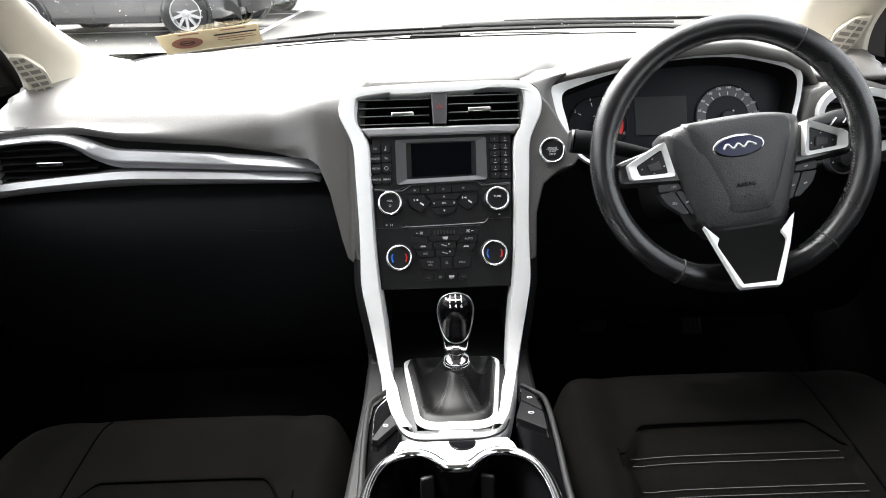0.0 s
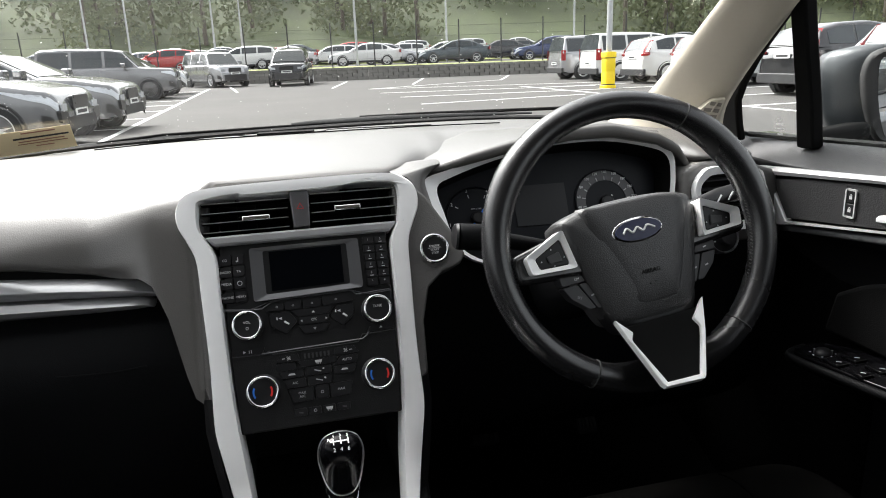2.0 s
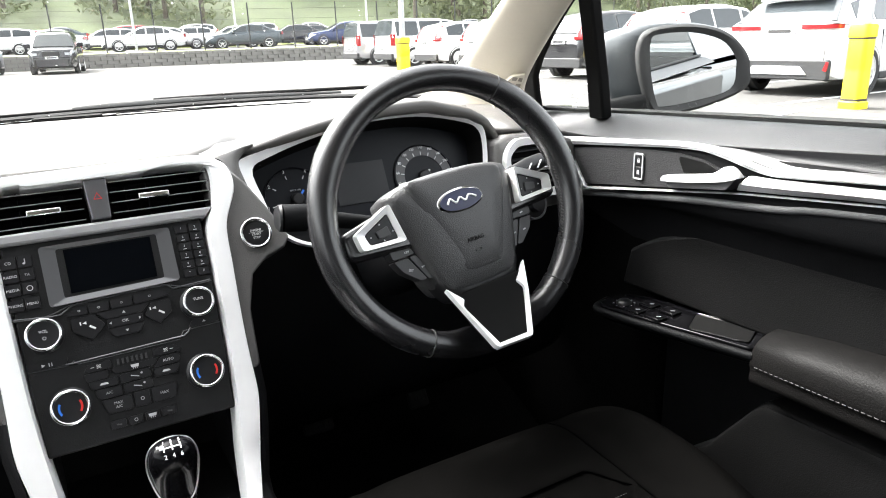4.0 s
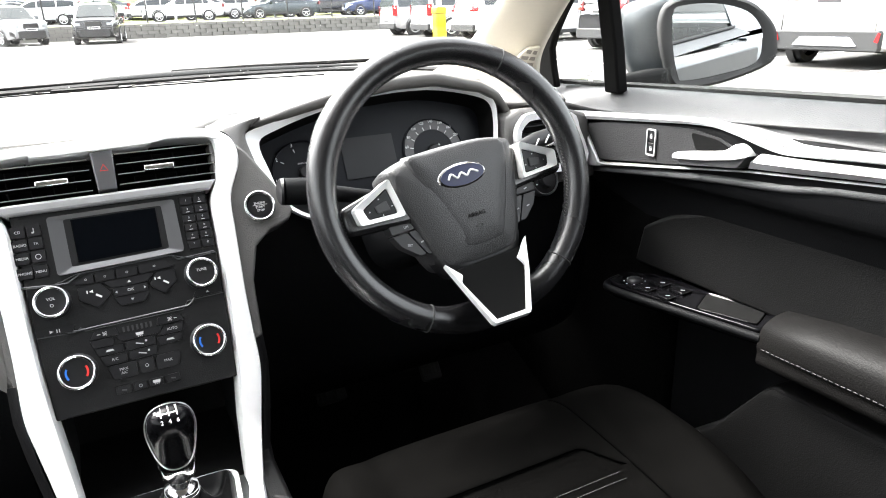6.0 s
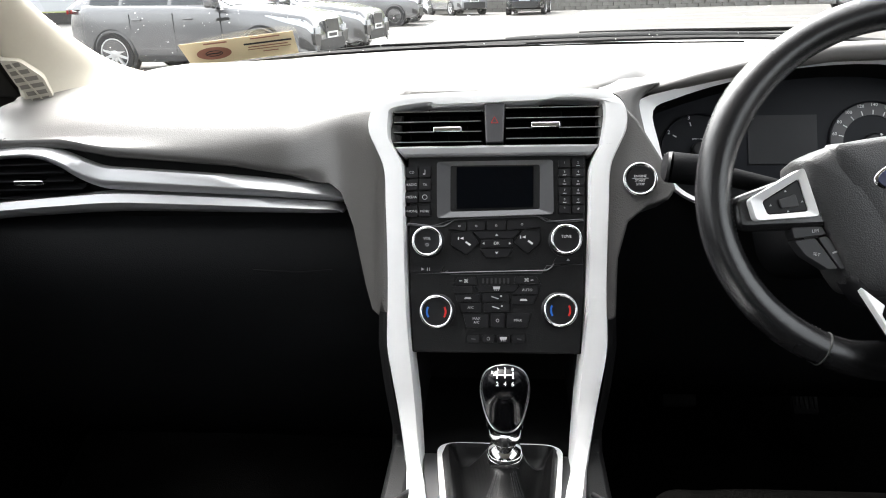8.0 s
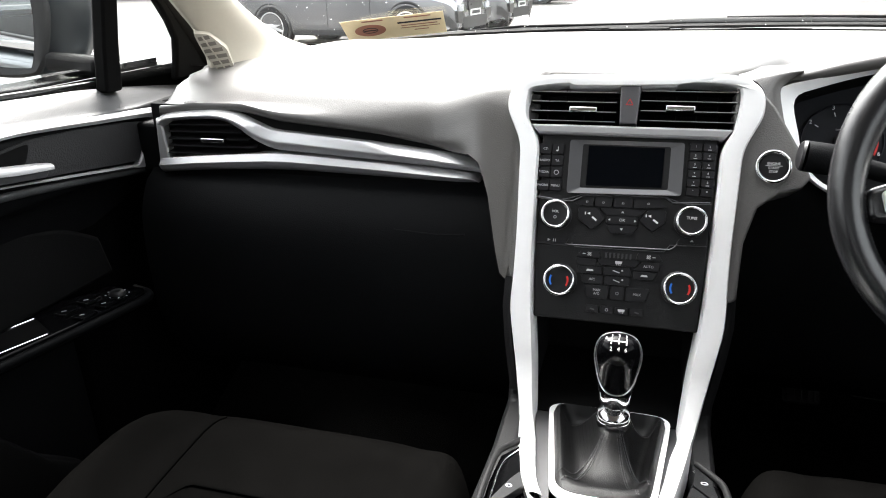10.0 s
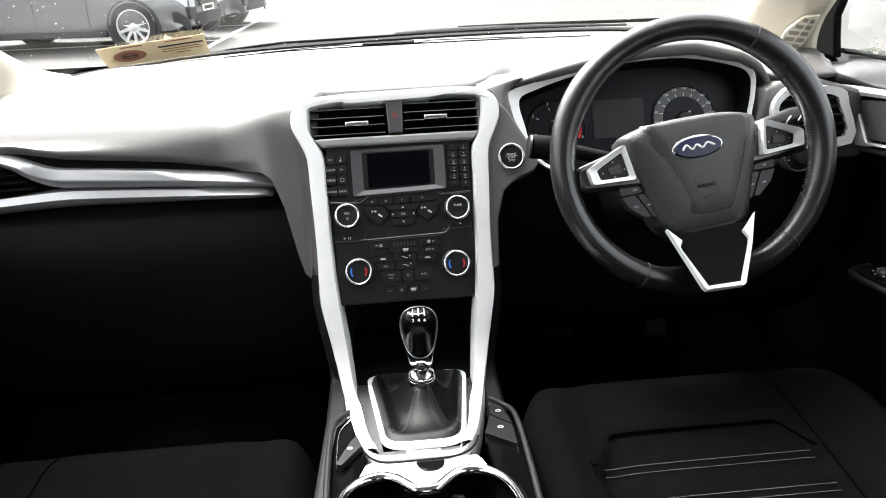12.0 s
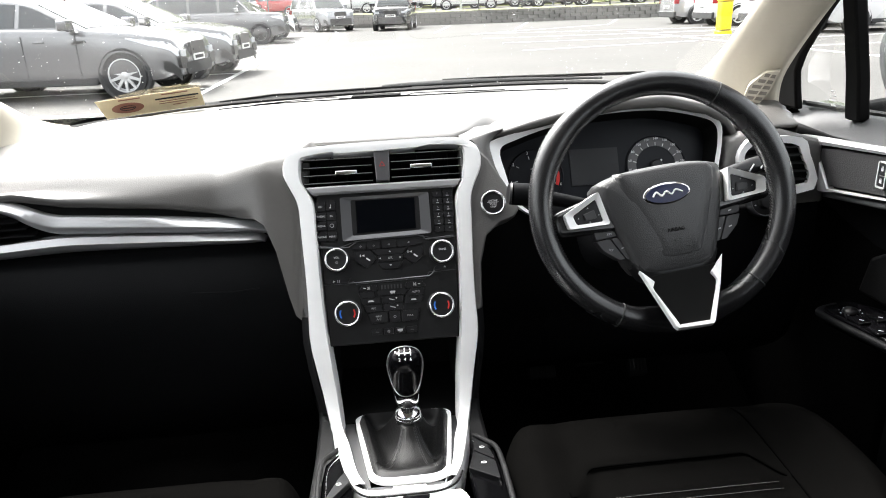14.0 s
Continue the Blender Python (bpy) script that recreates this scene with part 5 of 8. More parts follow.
k1 = key([(0.064, -0.1660), (0.099, -0.1650), (0.099, -0.1580), (0.068, -0.1590)], radio, h=0.002)
mark("eject_mark", [(0.080, -0.1625), (0.084, -0.1625), (0.082, -0.1600)], FACE, DIMPRINT, k1, D + 0.0022)

climate = thing("climate_panel", tuple(FACE.at(0, -0.21, -0.005)), "black climate control keypad with white legends", "climate control")
for poly, legend in (([(-0.050, -0.1900), (-0.020, -0.1900), (-0.022, -0.1815), (-0.044, -0.1815)], "fan"), ([(0.020, -0.1890), (0.052, -0.1885), (0.046, -0.1800), (0.022, -0.1805)], "fan"),
                     ([(-0.020, -0.1980), (0.022, -0.1975), (0.026, -0.1905), (-0.024, -0.1910)], "screen"), ([(-0.048, -0.2000), (-0.026, -0.2000), (-0.026, -0.1915), (-0.050, -0.1915)], ""),
                     ([(-0.045, -0.2095), (-0.018, -0.2095), (-0.018, -0.2010), (-0.047, -0.2010)], "car"), ([(-0.016, -0.2095), (0.016, -0.2090), (0.016, -0.1995), (-0.016, -0.2000)], "body"),
                     ([(0.018, -0.2010), (0.048, -0.2005), (0.049, -0.1905), (0.028, -0.1915)], "AUTO"), ([(0.018, -0.2120), (0.043, -0.2115), (0.047, -0.2020), (0.018, -0.2025)], "car"),
                     ([(-0.040, -0.2215), (-0.016, -0.2215), (-0.016, -0.2110), (-0.043, -0.2110)], "A/C"), ([(-0.014, -0.2210), (0.016, -0.2205), (0.016, -0.2105), (-0.014, -0.2110)], "body"),
                     ([(-0.034, -0.2390), (-0.008, -0.2390), (-0.008, -0.2230), (-0.038, -0.2230)], "MAX\nA/C"), ([(-0.006, -0.2390), (0.010, -0.2390), (0.010, -0.2225), (-0.006, -0.2225)], "power"),
                     ([(0.012, -0.2390), (0.036, -0.2380), (0.040, -0.2220), (0.012, -0.2225)], "MAX"),
                     ([(-0.034, -0.2560), (-0.018, -0.2560), (-0.018, -0.2470), (-0.034, -0.2470)], "red"), ([(-0.016, -0.2560), (-0.001, -0.2560), (-0.001, -0.2470), (-0.016, -0.2470)], "ring"),
                     ([(0.001, -0.2560), (0.016, -0.2560), (0.016, -0.2470), (0.001, -0.2470)], "screen"), ([(0.018, -0.2560), (0.034, -0.2555), (0.034, -0.2465), (0.018, -0.2470)], "red")):
    k1 = key(poly, climate, h=0.0022)
    a, v = sum(p[0] for p in poly) / 4, sum(p[1] for p in poly) / 4
    tt = D + 0.0024
    if legend in ("AUTO", "A/C", "MAX", "MAX\nA/C"):
        words("legend", legend, FACE, a, v, 0.0030, DIMPRINT, k1, tt)
    elif legend == "fan":
        for i in range(4):
            g = FACE.turned(a, v, 45 + 90 * i)
            part("fan_mark", ring(oval(0.0016, 0, 0.0013, 0.0009, 10), oval(0.0016, 0, 0.0009, 0.0005, 10), g, tt, tt + 0.0004), PRINT, k1)
        mark("fan_mark", strip(a - 0.008 if a < 0 else a + 0.0045, v, a - 0.0045 if a < 0 else a + 0.008, v, 0.0007), FACE, PRINT, k1, tt)
    elif legend == "screen":
        mark("screen_mark", [(a - 0.0035, v - 0.001), (a + 0.0035, v - 0.001), (a + 0.0042, v + 0.0022), (a - 0.0042, v + 0.0022)], FACE, DIMPRINT, k1, tt)
        for i in (-1, 0, 1):
            mark("screen_mark", strip(a + i * 0.002, v - 0.0028, a + i * 0.002, v - 0.0012, 0.0007), FACE, DIMPRINT, k1, tt)
    elif legend == "car":
        mark("flow_mark", [(a - 0.0045, v - 0.0012), (a + 0.0045, v - 0.0012), (a + 0.003, v + 0.001), (a - 0.003, v + 0.001)], FACE, DIMPRINT, k1, tt)
    elif legend == "body":
        mark("figure_mark", strip(a - 0.005, v + 0.001, a + 0.003, v - 0.0015, 0.0012), FACE, DIMPRINT, k1, tt)
        mark("figure_mark", oval(a + 0.006, v + 0.0015, 0.0012, 0.0012, 10), FACE, DIMPRINT, k1, tt)
    elif legend in ("power", "ring"):
        part("ring_mark", ring(oval(a, v, 0.0019, 0.0019, 14), oval(a, v, 0.0014, 0.0014, 14), FACE, tt, tt + 0.0004), DIMPRINT, k1)
    elif legend == "red":
        mark("seat_mark", strip(a - 0.002, v, a + 0.003, v - 0.001, 0.0016), FACE, SCALE, k1, tt)
for i in range(7):
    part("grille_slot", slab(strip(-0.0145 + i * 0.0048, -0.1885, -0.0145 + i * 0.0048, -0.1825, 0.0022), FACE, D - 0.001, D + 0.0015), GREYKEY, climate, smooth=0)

# start button
start = thing("start_button", tuple(FACE.at(0.162, -0.07)), "round black engine start button with a chrome ring", "start button")
f = FACE.turned(0.163, -0.070, 0, -0.004)
part("chrome_ring", lathe([(0.0176 + 0.0020 * math.cos(q), 0.0040 + 0.0022 * math.sin(q)) for q in np.linspace(-1.2, math.pi + 0.9, 11)], f, 40), CHROME, start, "chrome ring", smooth=40)
cap = part("cap", lathe([(0.0156, 0), (0.0156, 0.003), (0.0145, 0.0042), (0, 0.0046)], f, 36), KEY, start)
for i, w in enumerate(("ENGINE", "START", "STOP")):
    words("legend", w, f, 0, 0.0032 - 0.0042 * i - (0.0008 if i else 0), 0.0028, PRINT, cap, 0.0047)
mark("rule_mark", strip(-0.009, 0.0008, 0.009, 0.0008, 0.0004), f, PRINT, cap, 0.0047)

# ---- instruments ----
gauge = thing("instrument_cluster", (0.37, 0.885, 0.97), "dark instrument cluster with two dials in a thin silver frame", "instrument cluster")


def cl(pts):
    return [(x - 0.37, (z - 0.97) / 0.9085) for x, z in pts]


OUT = curve(cl([(0.173, 0.995), (0.215, 1.010), (0.28, 1.024), (0.36, 1.037), (0.46, 1.040), (0.54, 1.025), (0.567, 1.010), (0.566, 0.98), (0.556, 0.945), (0.545, 0.905), (0.50, 0.885), (0.40, 0.878), (0.28, 0.880), (0.235, 0.888), (0.205, 0.912), (0.188, 0.95)]), 4, True)
INN = curve(cl([(0.194, 0.9885), (0.222, 1.0025), (0.283, 1.0190), (0.36, 1.0330), (0.459, 1.0360), (0.538, 1.0215), (0.5625, 1.0070), (0.5620, 0.98), (0.552, 0.946), (0.5415, 0.9075), (0.498, 0.8885), (0.40, 0.8815), (0.282, 0.8840), (0.239, 0.8925), (0.2115, 0.9155), (0.200, 0.9520)]), 4, True)
part("silver_frame", ring([tuple(p) for p in OUT], [tuple(p) for p in INN], CLU, -0.008, 0.004, -0.003), SILVER, gauge, "thin satin silver frame", smooth=50)
part("tunnel", grid([[CLU.at(p[0] * k, p[1] * k, d) for p in INN] for k, d in ((1.0, -0.004), (0.97, -0.045))], closed=True), MATT, gauge)
face = part("dial_face", slab([(p[0] * 0.985, p[1] * 0.985) for p in INN], CLU, -0.055, -0.044), DIAL, gauge, "dark dial face")


def dial(x, z, r, numbers, angle, size, red=None):
    a, b = cl([(x, z)])[0]
    f = CLU.turned(a, b, 0, -0.044)
    p = part("dial", lathe([(r * 1.12, 0), (r * 1.12, 0.003), (r * 1.08, 0.004), (r * 1.06, 0.001), (0, 0.001)], f, 44), DIAL, gauge, smooth=40)
    if not red:
        part("scale_ring", ring(oval(0, 0, r * 1.08, r * 1.08, 44), oval(0, 0, r * 0.74, r * 0.74, 44), f, 0.001, 0.0022), SCALE, p, "grey scale ring", smooth=0)
    for n in numbers:
        t = radians(angle(n))
        words("digit", str(n), f, r * 1.02 * math.cos(t) if red else r * 1.00 * math.cos(t), r * 1.0 * math.sin(t), size, PRINT, p, 0.0045)
        part("tick", slab(strip(r * 0.75 * math.cos(t), r * 0.75 * math.sin(t), r * 0.87 * math.cos(t), r * 0.87 * math.sin(t), 0.0011), f, 0.0022, 0.0027), PRINT, p, smooth=0)
    part("boss", lathe([(r * 0.22, 0.001), (r * 0.22, 0.008), (r * 0.17, 0.010), (0, 0.010)], f, 20), KEY, p)
    return f, p


f, p = dial(0.4685, 0.9575, 0.047, range(20, 241, 20), lambda n: 187 - (n - 40), 0.0042)
part("needle", slab([(-0.026, -0.0285), (-0.0275, -0.027), (0.0085, 0.0105), (0.0105, 0.0085)], f, 0.005, 0.0065), PRINT, p, "white needle", smooth=0)
f, p = dial(0.258, 0.951, 0.043, range(0, 7), lambda n: 232 - 42 * n, 0.0052, True)
part("needle", slab([(-0.020, -0.026), (-0.022, -0.024), (0.010, 0.013), (0.012, 0.011)], f, 0.005, 0.0065), BLUEPRINT, p, "blue-lit needle", smooth=0)
arc = [(0.040 * math.cos(radians(t)), 0.040 * math.sin(radians(t))) for t in np.linspace(24, -24, 9)]
part("red_zone", grid([[f.at(x * k, y * k, 0.003) for x, y in arc] for k in (0.88, 1.02)], thick=tuple(f.n * 0.0005)), REDPRINT, p, "red zone", smooth=0)
words("legend", "RPM X 1000", f, 0, 0.014, 0.0022, DIMPRINT, p, 0.003)
q = cl([(0.319, 0.9905), (0.403, 0.934)])
# display colour is lifted to grey to hold its reflection
part("display", slab(rect(q[0][0], q[1][0], q[1][1], q[0][1]), CLU, -0.046, -0.042), DISPLAY, gauge, "dark trip display, its reflection put in as grey")

# ---- steering wheel ----
wheel = thing("steering_wheel", (0.378, 0.70, 0.95), "black leather steering wheel with silver spoke trims and grey buttons", "steering wheel")
c5, s5 = math.cos(radians(6.5)), math.sin(radians(6.5))
WT = radians(24)
u0, v0 = Vector((1, 0.03, 0)).normalized(), Vector((0, math.sin(WT), math.cos(WT)))
WH = Frame((0.3755, 0.661, 0.954), u0 * c5 + v0 * s5, v0 * c5 - u0 * s5)
RX, RY = 0.1655, 0.1625
yaw, lean = radians(-5), radians(18)
u2 = Vector((math.cos(yaw), math.sin(yaw), 0))
n2 = Vector((math.sin(yaw) * math.cos(lean), -math.cos(yaw) * math.cos(lean), math.sin(lean)))
RW = Frame((0.3753, 0.671, 0.9487), u2, n2.cross(u2))
rim_rows = []
for i in range(72):
    t = 2 * math.pi * i / 72
    ca, sa = math.cos(t), math.sin(t)
    deg = math.degrees(t)
    fat = 1.0 + 0.12 * math.exp(-((deg - 40) / 20) ** 2) + 0.12 * math.exp(-((deg - 150) / 20) ** 2)
    foot = math.exp(-((deg - 279) / 20) ** 4)
    sec = []
    for k in range(20):
        q = 2 * math.pi * k / 20
        ca2, sa2 = math.cos(q), math.sin(q)
        dr = 0.0162 * fat * ca2 * (1 + (0.45 * foot if ca2 < 0 else 0))
        dn = 0.0178 * fat * sa2 * (1 - (0.72 * foot if sa2 > 0 else 0))
        sec.append(RW.at((RX + dr) * ca, (RY + dr) * sa, dn))
    rim_rows.append(sec)
rim_rows.append(rim_rows[0])
rim = part("rim", grid(rim_rows, closed=True), LEATHER, wheel, "black leather rim", smooth=80)
for t in (63, 134, 248, 318):
    t = radians(t)
    pts = [RW.at((RX + 0.0164 * math.cos(q)) * math.cos(t), (RY + 0.0164 * math.cos(q)) * math.sin(t), 0.0180 * math.sin(q)) for q in np.linspace(0, 2 * math.pi, 20, endpoint=False)]
    part("rim_seam", tube(pts, 0.0010, 5, True), DARKTHREAD, rim, "dark stitched seam")
for t0, t1 in ((-38, 60), (138, 244)):
    bm = bmesh.new()
    for t in np.arange(t0, t1, 1.6):
        a, b = radians(t), radians(t + 0.7)
        tube([RW.at((RX - 0.0158) * math.cos(a), (RY - 0.0158) * math.sin(a), 0.006), RW.at((RX - 0.0164) * math.cos(b), (RY - 0.0164) * math.sin(b), 0.002)], 0.0005, 4, bm=bm)
    tagged(part("stitching", bm, DARKTHREAD, rim, "dark cross stitching"), kind="stuff")


def sym(half):
    """A closed outline from its right half, top to bottom."""
    return half + [(-a, b) for a, b in half[::-1] if a > 1e-9]


HUB = curve(sym([(0.0, 0.0535), (0.050, 0.0515), (0.084, 0.044), (0.0915, 0.035), (0.086, 0.002), (0.0765, -0.033), (0.067, -0.064), (0.058, -0.085), (0.049, -0.095), (0.028, -0.100), (0.0, -0.101)]), 3, True)


HB = WH.turned(0.009, 0, 0)


def domed(outline, steps, name, mat, parent, label=""):
    cx = sum(p[0] for p in outline) / len(outline)
    cy = sum(p[1] for p in outline) / len(outline)
    rows = [[HB.at(cx + (p[0] - cx) * k, cy + (p[1] - cy) * k, d) for p in outline] for k, d in steps]
    return part(name, grid(rows, closed=True, caps=True), mat, parent, label, smooth=60)


LO = Frame(HB.at(0, -0.12, 0.008), HB.u, HB.v - HB.n * 0.42)


hub = domed(HUB, ((0.96, -0.075), (1.0, -0.046), (1.0, -0.034), (0.985, -0.026), (0.95, -0.0190), (0.85, -0.0148), (0.5, -0.0110), (0.2, -0.0095)), "airbag_cover", AIRBAG, wheel, "grained black airbag cover")
# creases that run from the top corners to the bottom panel
PANEL = curve([(-0.064, 0.044), (-0.047, -0.013), (-0.027, -0.068), (-0.016, -0.077), (0.005, -0.0785), (0.026, -0.077), (0.038, -0.070), (0.062, -0.013), (0.076, 0.036), (0.045, 0.0475), (0.002, 0.049), (-0.040, 0.0485)], 3, True)
domed(PANEL, ((1.03, -0.030), (1.0, -0.0160), (0.975, -0.0134), (0.92, -0.0116), (0.6, -0.0090), (0.2, -0.0078)), "centre_panel", AIRBAG, hub)
domed(curve(sym([(0.0, -0.081), (0.028, -0.080), (0.060, -0.072), (0.056, -0.090), (0.046, -0.103), (0.022, -0.109), (0.0, -0.110)]), 3, True), ((1.0, -0.05), (1.0, -0.022), (0.9, -0.018), (0.5, -0.0165)), "lower_cover", KEY, wheel, "smooth black lower cover")
badge = domed([(a, b + 0.0105) for a, b in oval(0, 0, 0.0345, 0.0152, 36)], ((1.0, -0.02), (1.0, -0.009), (0.95, -0.0078), (0.5, -0.007)), "badge", CHROME, hub, "oval silver-edged blue badge")
domed([(a, b + 0.0105) for a, b in oval(0, 0, 0.0318, 0.0126, 36)], ((1.0, -0.012), (0.98, -0.0068), (0.5, -0.0062)), "badge_field", BADGE, badge, "blue enamel")
wave = [(-0.0215, -0.0020), (-0.0160, 0.0035), (-0.0090, -0.0022), (-0.0020, 0.0028), (0.0050, -0.0022), (0.0120, 0.0030), (0.0215, -0.0015)]
part("badge_flourish", tube([HB.at(a, b + 0.0105, -0.0060) for a, b in curve(wave, 6)], 0.0014, 5), SILVER, badge, "pale wavy flourish")
words("legend", "AIRBAG", HB, 0.002, -0.040, 0.0052, MATT, hub, -0.0076)
part("seat_belt_mark", ring(oval(0.002, -0.054, 0.005, 0.0022, 14), oval(0.002, -0.054, 0.0042, 0.0014, 14), HB, -0.0110, -0.0082), DARKTHREAD, hub)

for s in (-1, 1):
    def m(pts):
        return [(s * a, b) for a, b in pts]

    part("spoke", slab(rounded(m([(0.060, 0.036), (0.158, 0.012), (0.158, -0.020), (0.06, -0.028)]), 0.01), HB, -0.045, -0.022), LEATHER, wheel, "black spoke", bevel=0.006)
    o = rounded(m([(0.094, 0.031), (0.146, 0.008), (0.143, -0.0125), (0.086, -0.0155)]), 0.004)
    i = rounded(m([(0.0985, 0.0215), (0.1345, 0.0045), (0.131, -0.0085), (0.0935, -0.0100)]), 0.003)
    b = part("spoke_trim", ring(o, i, HB, -0.03, -0.010, -0.014), SILVER, wheel, "satin silver spoke trim", smooth=30)
    pad = part("button_pad", slab([(a * 1.0, c) for a, c in i], HB, -0.03, -0.0145), KEY, b, "black four-way pad", bevel=0.0015)
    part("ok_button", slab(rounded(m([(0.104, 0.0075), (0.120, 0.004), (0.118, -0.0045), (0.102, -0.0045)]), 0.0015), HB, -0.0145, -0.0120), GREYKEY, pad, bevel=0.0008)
    for a, c in ((0.112, 0.0115), (0.112, -0.0075), (0.098, 0.0), (0.127, 0.0)):
        mark("arrow", [(s * a - 0.0012, c - 0.0008), (s * a + 0.0012, c - 0.0008), (s * a, c + 0.0010)], HB, DIMPRINT, pad, -0.0145)
    for poly, t in (((((0.107, -0.0225), (0.079, -0.0250), (0.0755, -0.0330), (0.106, -0.0335))), "LIM" if s < 0 else ""), (((0.106, -0.0350), (0.0865, -0.0350), (0.0700, -0.0660), (0.0790, -0.0660), (0.098, -0.0500)), "SET"), (((0.0845, -0.0350), (0.0755, -0.0345), (0.0560, -0.0670), (0.0685, -0.0670)), "")):
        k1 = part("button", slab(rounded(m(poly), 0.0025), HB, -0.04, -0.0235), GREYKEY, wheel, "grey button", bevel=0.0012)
        a = sum(p[0] for p in poly) / len(poly)
        c = sum(p[1] for p in poly) / len(poly)
        if s < 0 and t:
            words("legend", t, HB, s * a + (0.006 if t == "LIM" else 0), c, 0.0030, DIMPRINT, k1, -0.0232, 0 if t == "LIM" else -20)
        else:
            mark("symbol", strip(s * a - 0.0022, c, s * a + 0.0022, c + 0.001, 0.0016), HB, DIMPRINT, k1, -0.0233)
# lower spoke: two silver blades joined by a bar, round a black web
for blade in ([(-0.0607, 0.0392), (-0.0415, -0.0460), (-0.0385, -0.0500), (-0.0348, -0.0462), (-0.0508, 0.0060), (-0.0515, 0.0110), (-0.0462, 0.0188)], [(0.0593, 0.0390), (0.0395, -0.0026), (0.0125, -0.0505), (0.0090, -0.0535), (0.0076, -0.0468), (0.0368, 0.0020), (0.0375, 0.0060), (0.0335, 0.0168)]):
    part("lower_trim", slab(blade, LO, -0.010, 0.0), SILVER, wheel, "satin silver blade of the lower spoke", bevel=0.0012)
part("lower_trim", slab(rounded([(-0.0390, -0.0500), (0.0095, -0.0535), (0.0080, -0.0480), (-0.0350, -0.0458)], 0.001), LO, -0.010, 0.0002), SILVER, wheel, "satin silver bar of the lower spoke", bevel=0.0012)
part("lower_spoke", slab([(-0.055, 0.030), (0.052, 0.030), (0.010, -0.049), (-0.037, -0.047)], LO, -0.02, -0.005), MATT, wheel, "black lower spoke", bevel=0.003)

column = thing("steering_column", (0.375, 0.80, 0.90), "black steering column shroud with two stalks", "steering column")
rows = []
for d, w, h in ((-0.055, 0.045, 0.045), (-0.10, 0.058, 0.052), (-0.20, 0.066, 0.060)):
    rows.append([WH.at(w * math.copysign(abs(math.cos(t)) ** 0.7, math.cos(t)), -0.02 + h * math.copysign(abs(math.sin(t)) ** 0.7, math.sin(t)), d) for t in np.linspace(0, 2 * math.pi, 24, endpoint=False)])
part("shroud", grid(rows, closed=True, caps=True), DARK, column, smooth=60)
st = part("stalk", tube([(0.32, 0.735, 0.925), (0.25, 0.752, 0.940), (0.222, 0.757, 0.946), (0.215, 0.758, 0.947), (0.187, 0.760, 0.950)], [0.009, 0.010, 0.011, 0.0165, 0.0165], 14, flat=1.0), DARK, column, "black stalk", smooth=60)
part("stalk_end", tube([(0.187, 0.760, 0.950), (0.183, 0.761, 0.9503), (0.181, 0.761, 0.9505)], [0.0168, 0.0160, 0.0135], 16), KEY, st)
st = part("stalk", tube([(0.43, 0.735, 0.945), (0.50, 0.745, 0.962), (0.545, 0.752, 0.972), (0.572, 0.757, 0.976)], [0.009, 0.010, 0.012, 0.011], 12), KEY, column, "black wiper stalk", smooth=60)
for x in (0.535, 0.552):
    part("stalk_mark", tube([(x, 0.7385, 0.967 + (x - 0.535) * 0.2), (x + 0.006, 0.7385, 0.978 + (x - 0.535) * 0.2)], 0.0012, 5), DIMPRINT, st)

# rotary lamp switch and right-hand vent
lamps = thing("lamp_switch", (0.63, 0.865, 0.89), "round black rotary lamp switch with a bright ring", "lamp switch")
f = Frame((0.632, 0.852, 0.884), (1, 0, 0), (0, 0.3, 0.95))
part("ring", lathe([(0.026, -0.02), (0.026, 0.004), (0.0245, 0.006), (0.0228, 0.004)], f, 32), BEZEL, lamps, "bright ring", smooth=40)
kk = part("knob", lathe([(0.0226, -0.01), (0.0226, 0.003), (0.013, 0.004), (0.012, 0.016), (0.0, 0.017)], f, 28), KEY, lamps, smooth=40)
for i in range(7):
    t = radians(200 - i * 36)
    mark("lamp_mark", oval(0.018 * math.cos(t), 0.018 * math.sin(t), 0.0016, 0.0012, 8), f, DIMPRINT, kk, 0.0038)


def end_vent(name, frame, outer, inner, tab, label, slats, lean):
    t = thing(name, tuple(frame.at(*outer[0])), label, "air vent", "dashboard end vents")
    part("surround", ring(outer, inner, frame, -0.02, 0.010, 0.007), SILVER, t, "satin silver surround", smooth=40)
    part("duct", slab(inner, frame, -0.04, -0.0010), MATT, t)
    zs = [p[1] for p in inner]
    for i in range(slats):
        z = min(zs) + (max(zs) - min(zs)) * (i + 0.7) / (slats + 0.4)
        xs = []
        for a, b in zip(inner, inner[1:] + inner[:1]):
            if (a[1] - z) * (b[1] - z) < 0:
                xs.append(a[0] + (b[0] - a[0]) * (z - a[1]) / (b[1] - a[1]))
        if len(xs) > 1:
            a0, a1 = min(xs) + 0.001, max(xs) - 0.001
            rows = [[frame.at(a0, z + 0.004, -0.001), frame.at(a1, z + 0.004 + lean, -0.001)], [frame.at(a0, z + 0.0012, 0.006), frame.at(a1, z + 0.0012 + lean, 0.006)], [frame.at(a0, z - 0.0004, 0.006), frame.at(a1, z - 0.0004 + lean, 0.006)], [frame.at(a0, z + 0.001, -0.001), frame.at(a1, z + 0.001 + lean, -0.001)]]
            part("slat", grid(rows), KEY, t, smooth=20)
    part("tab", slab(rounded(rect(tab[0] - 0.0185, tab[0] + 0.0185, tab[1] - 0.0025, tab[1] + 0.0035), 0.0015), frame, -0.001, 0.010), CHROME, t, "chrome tab", bevel=0.001)
    return t


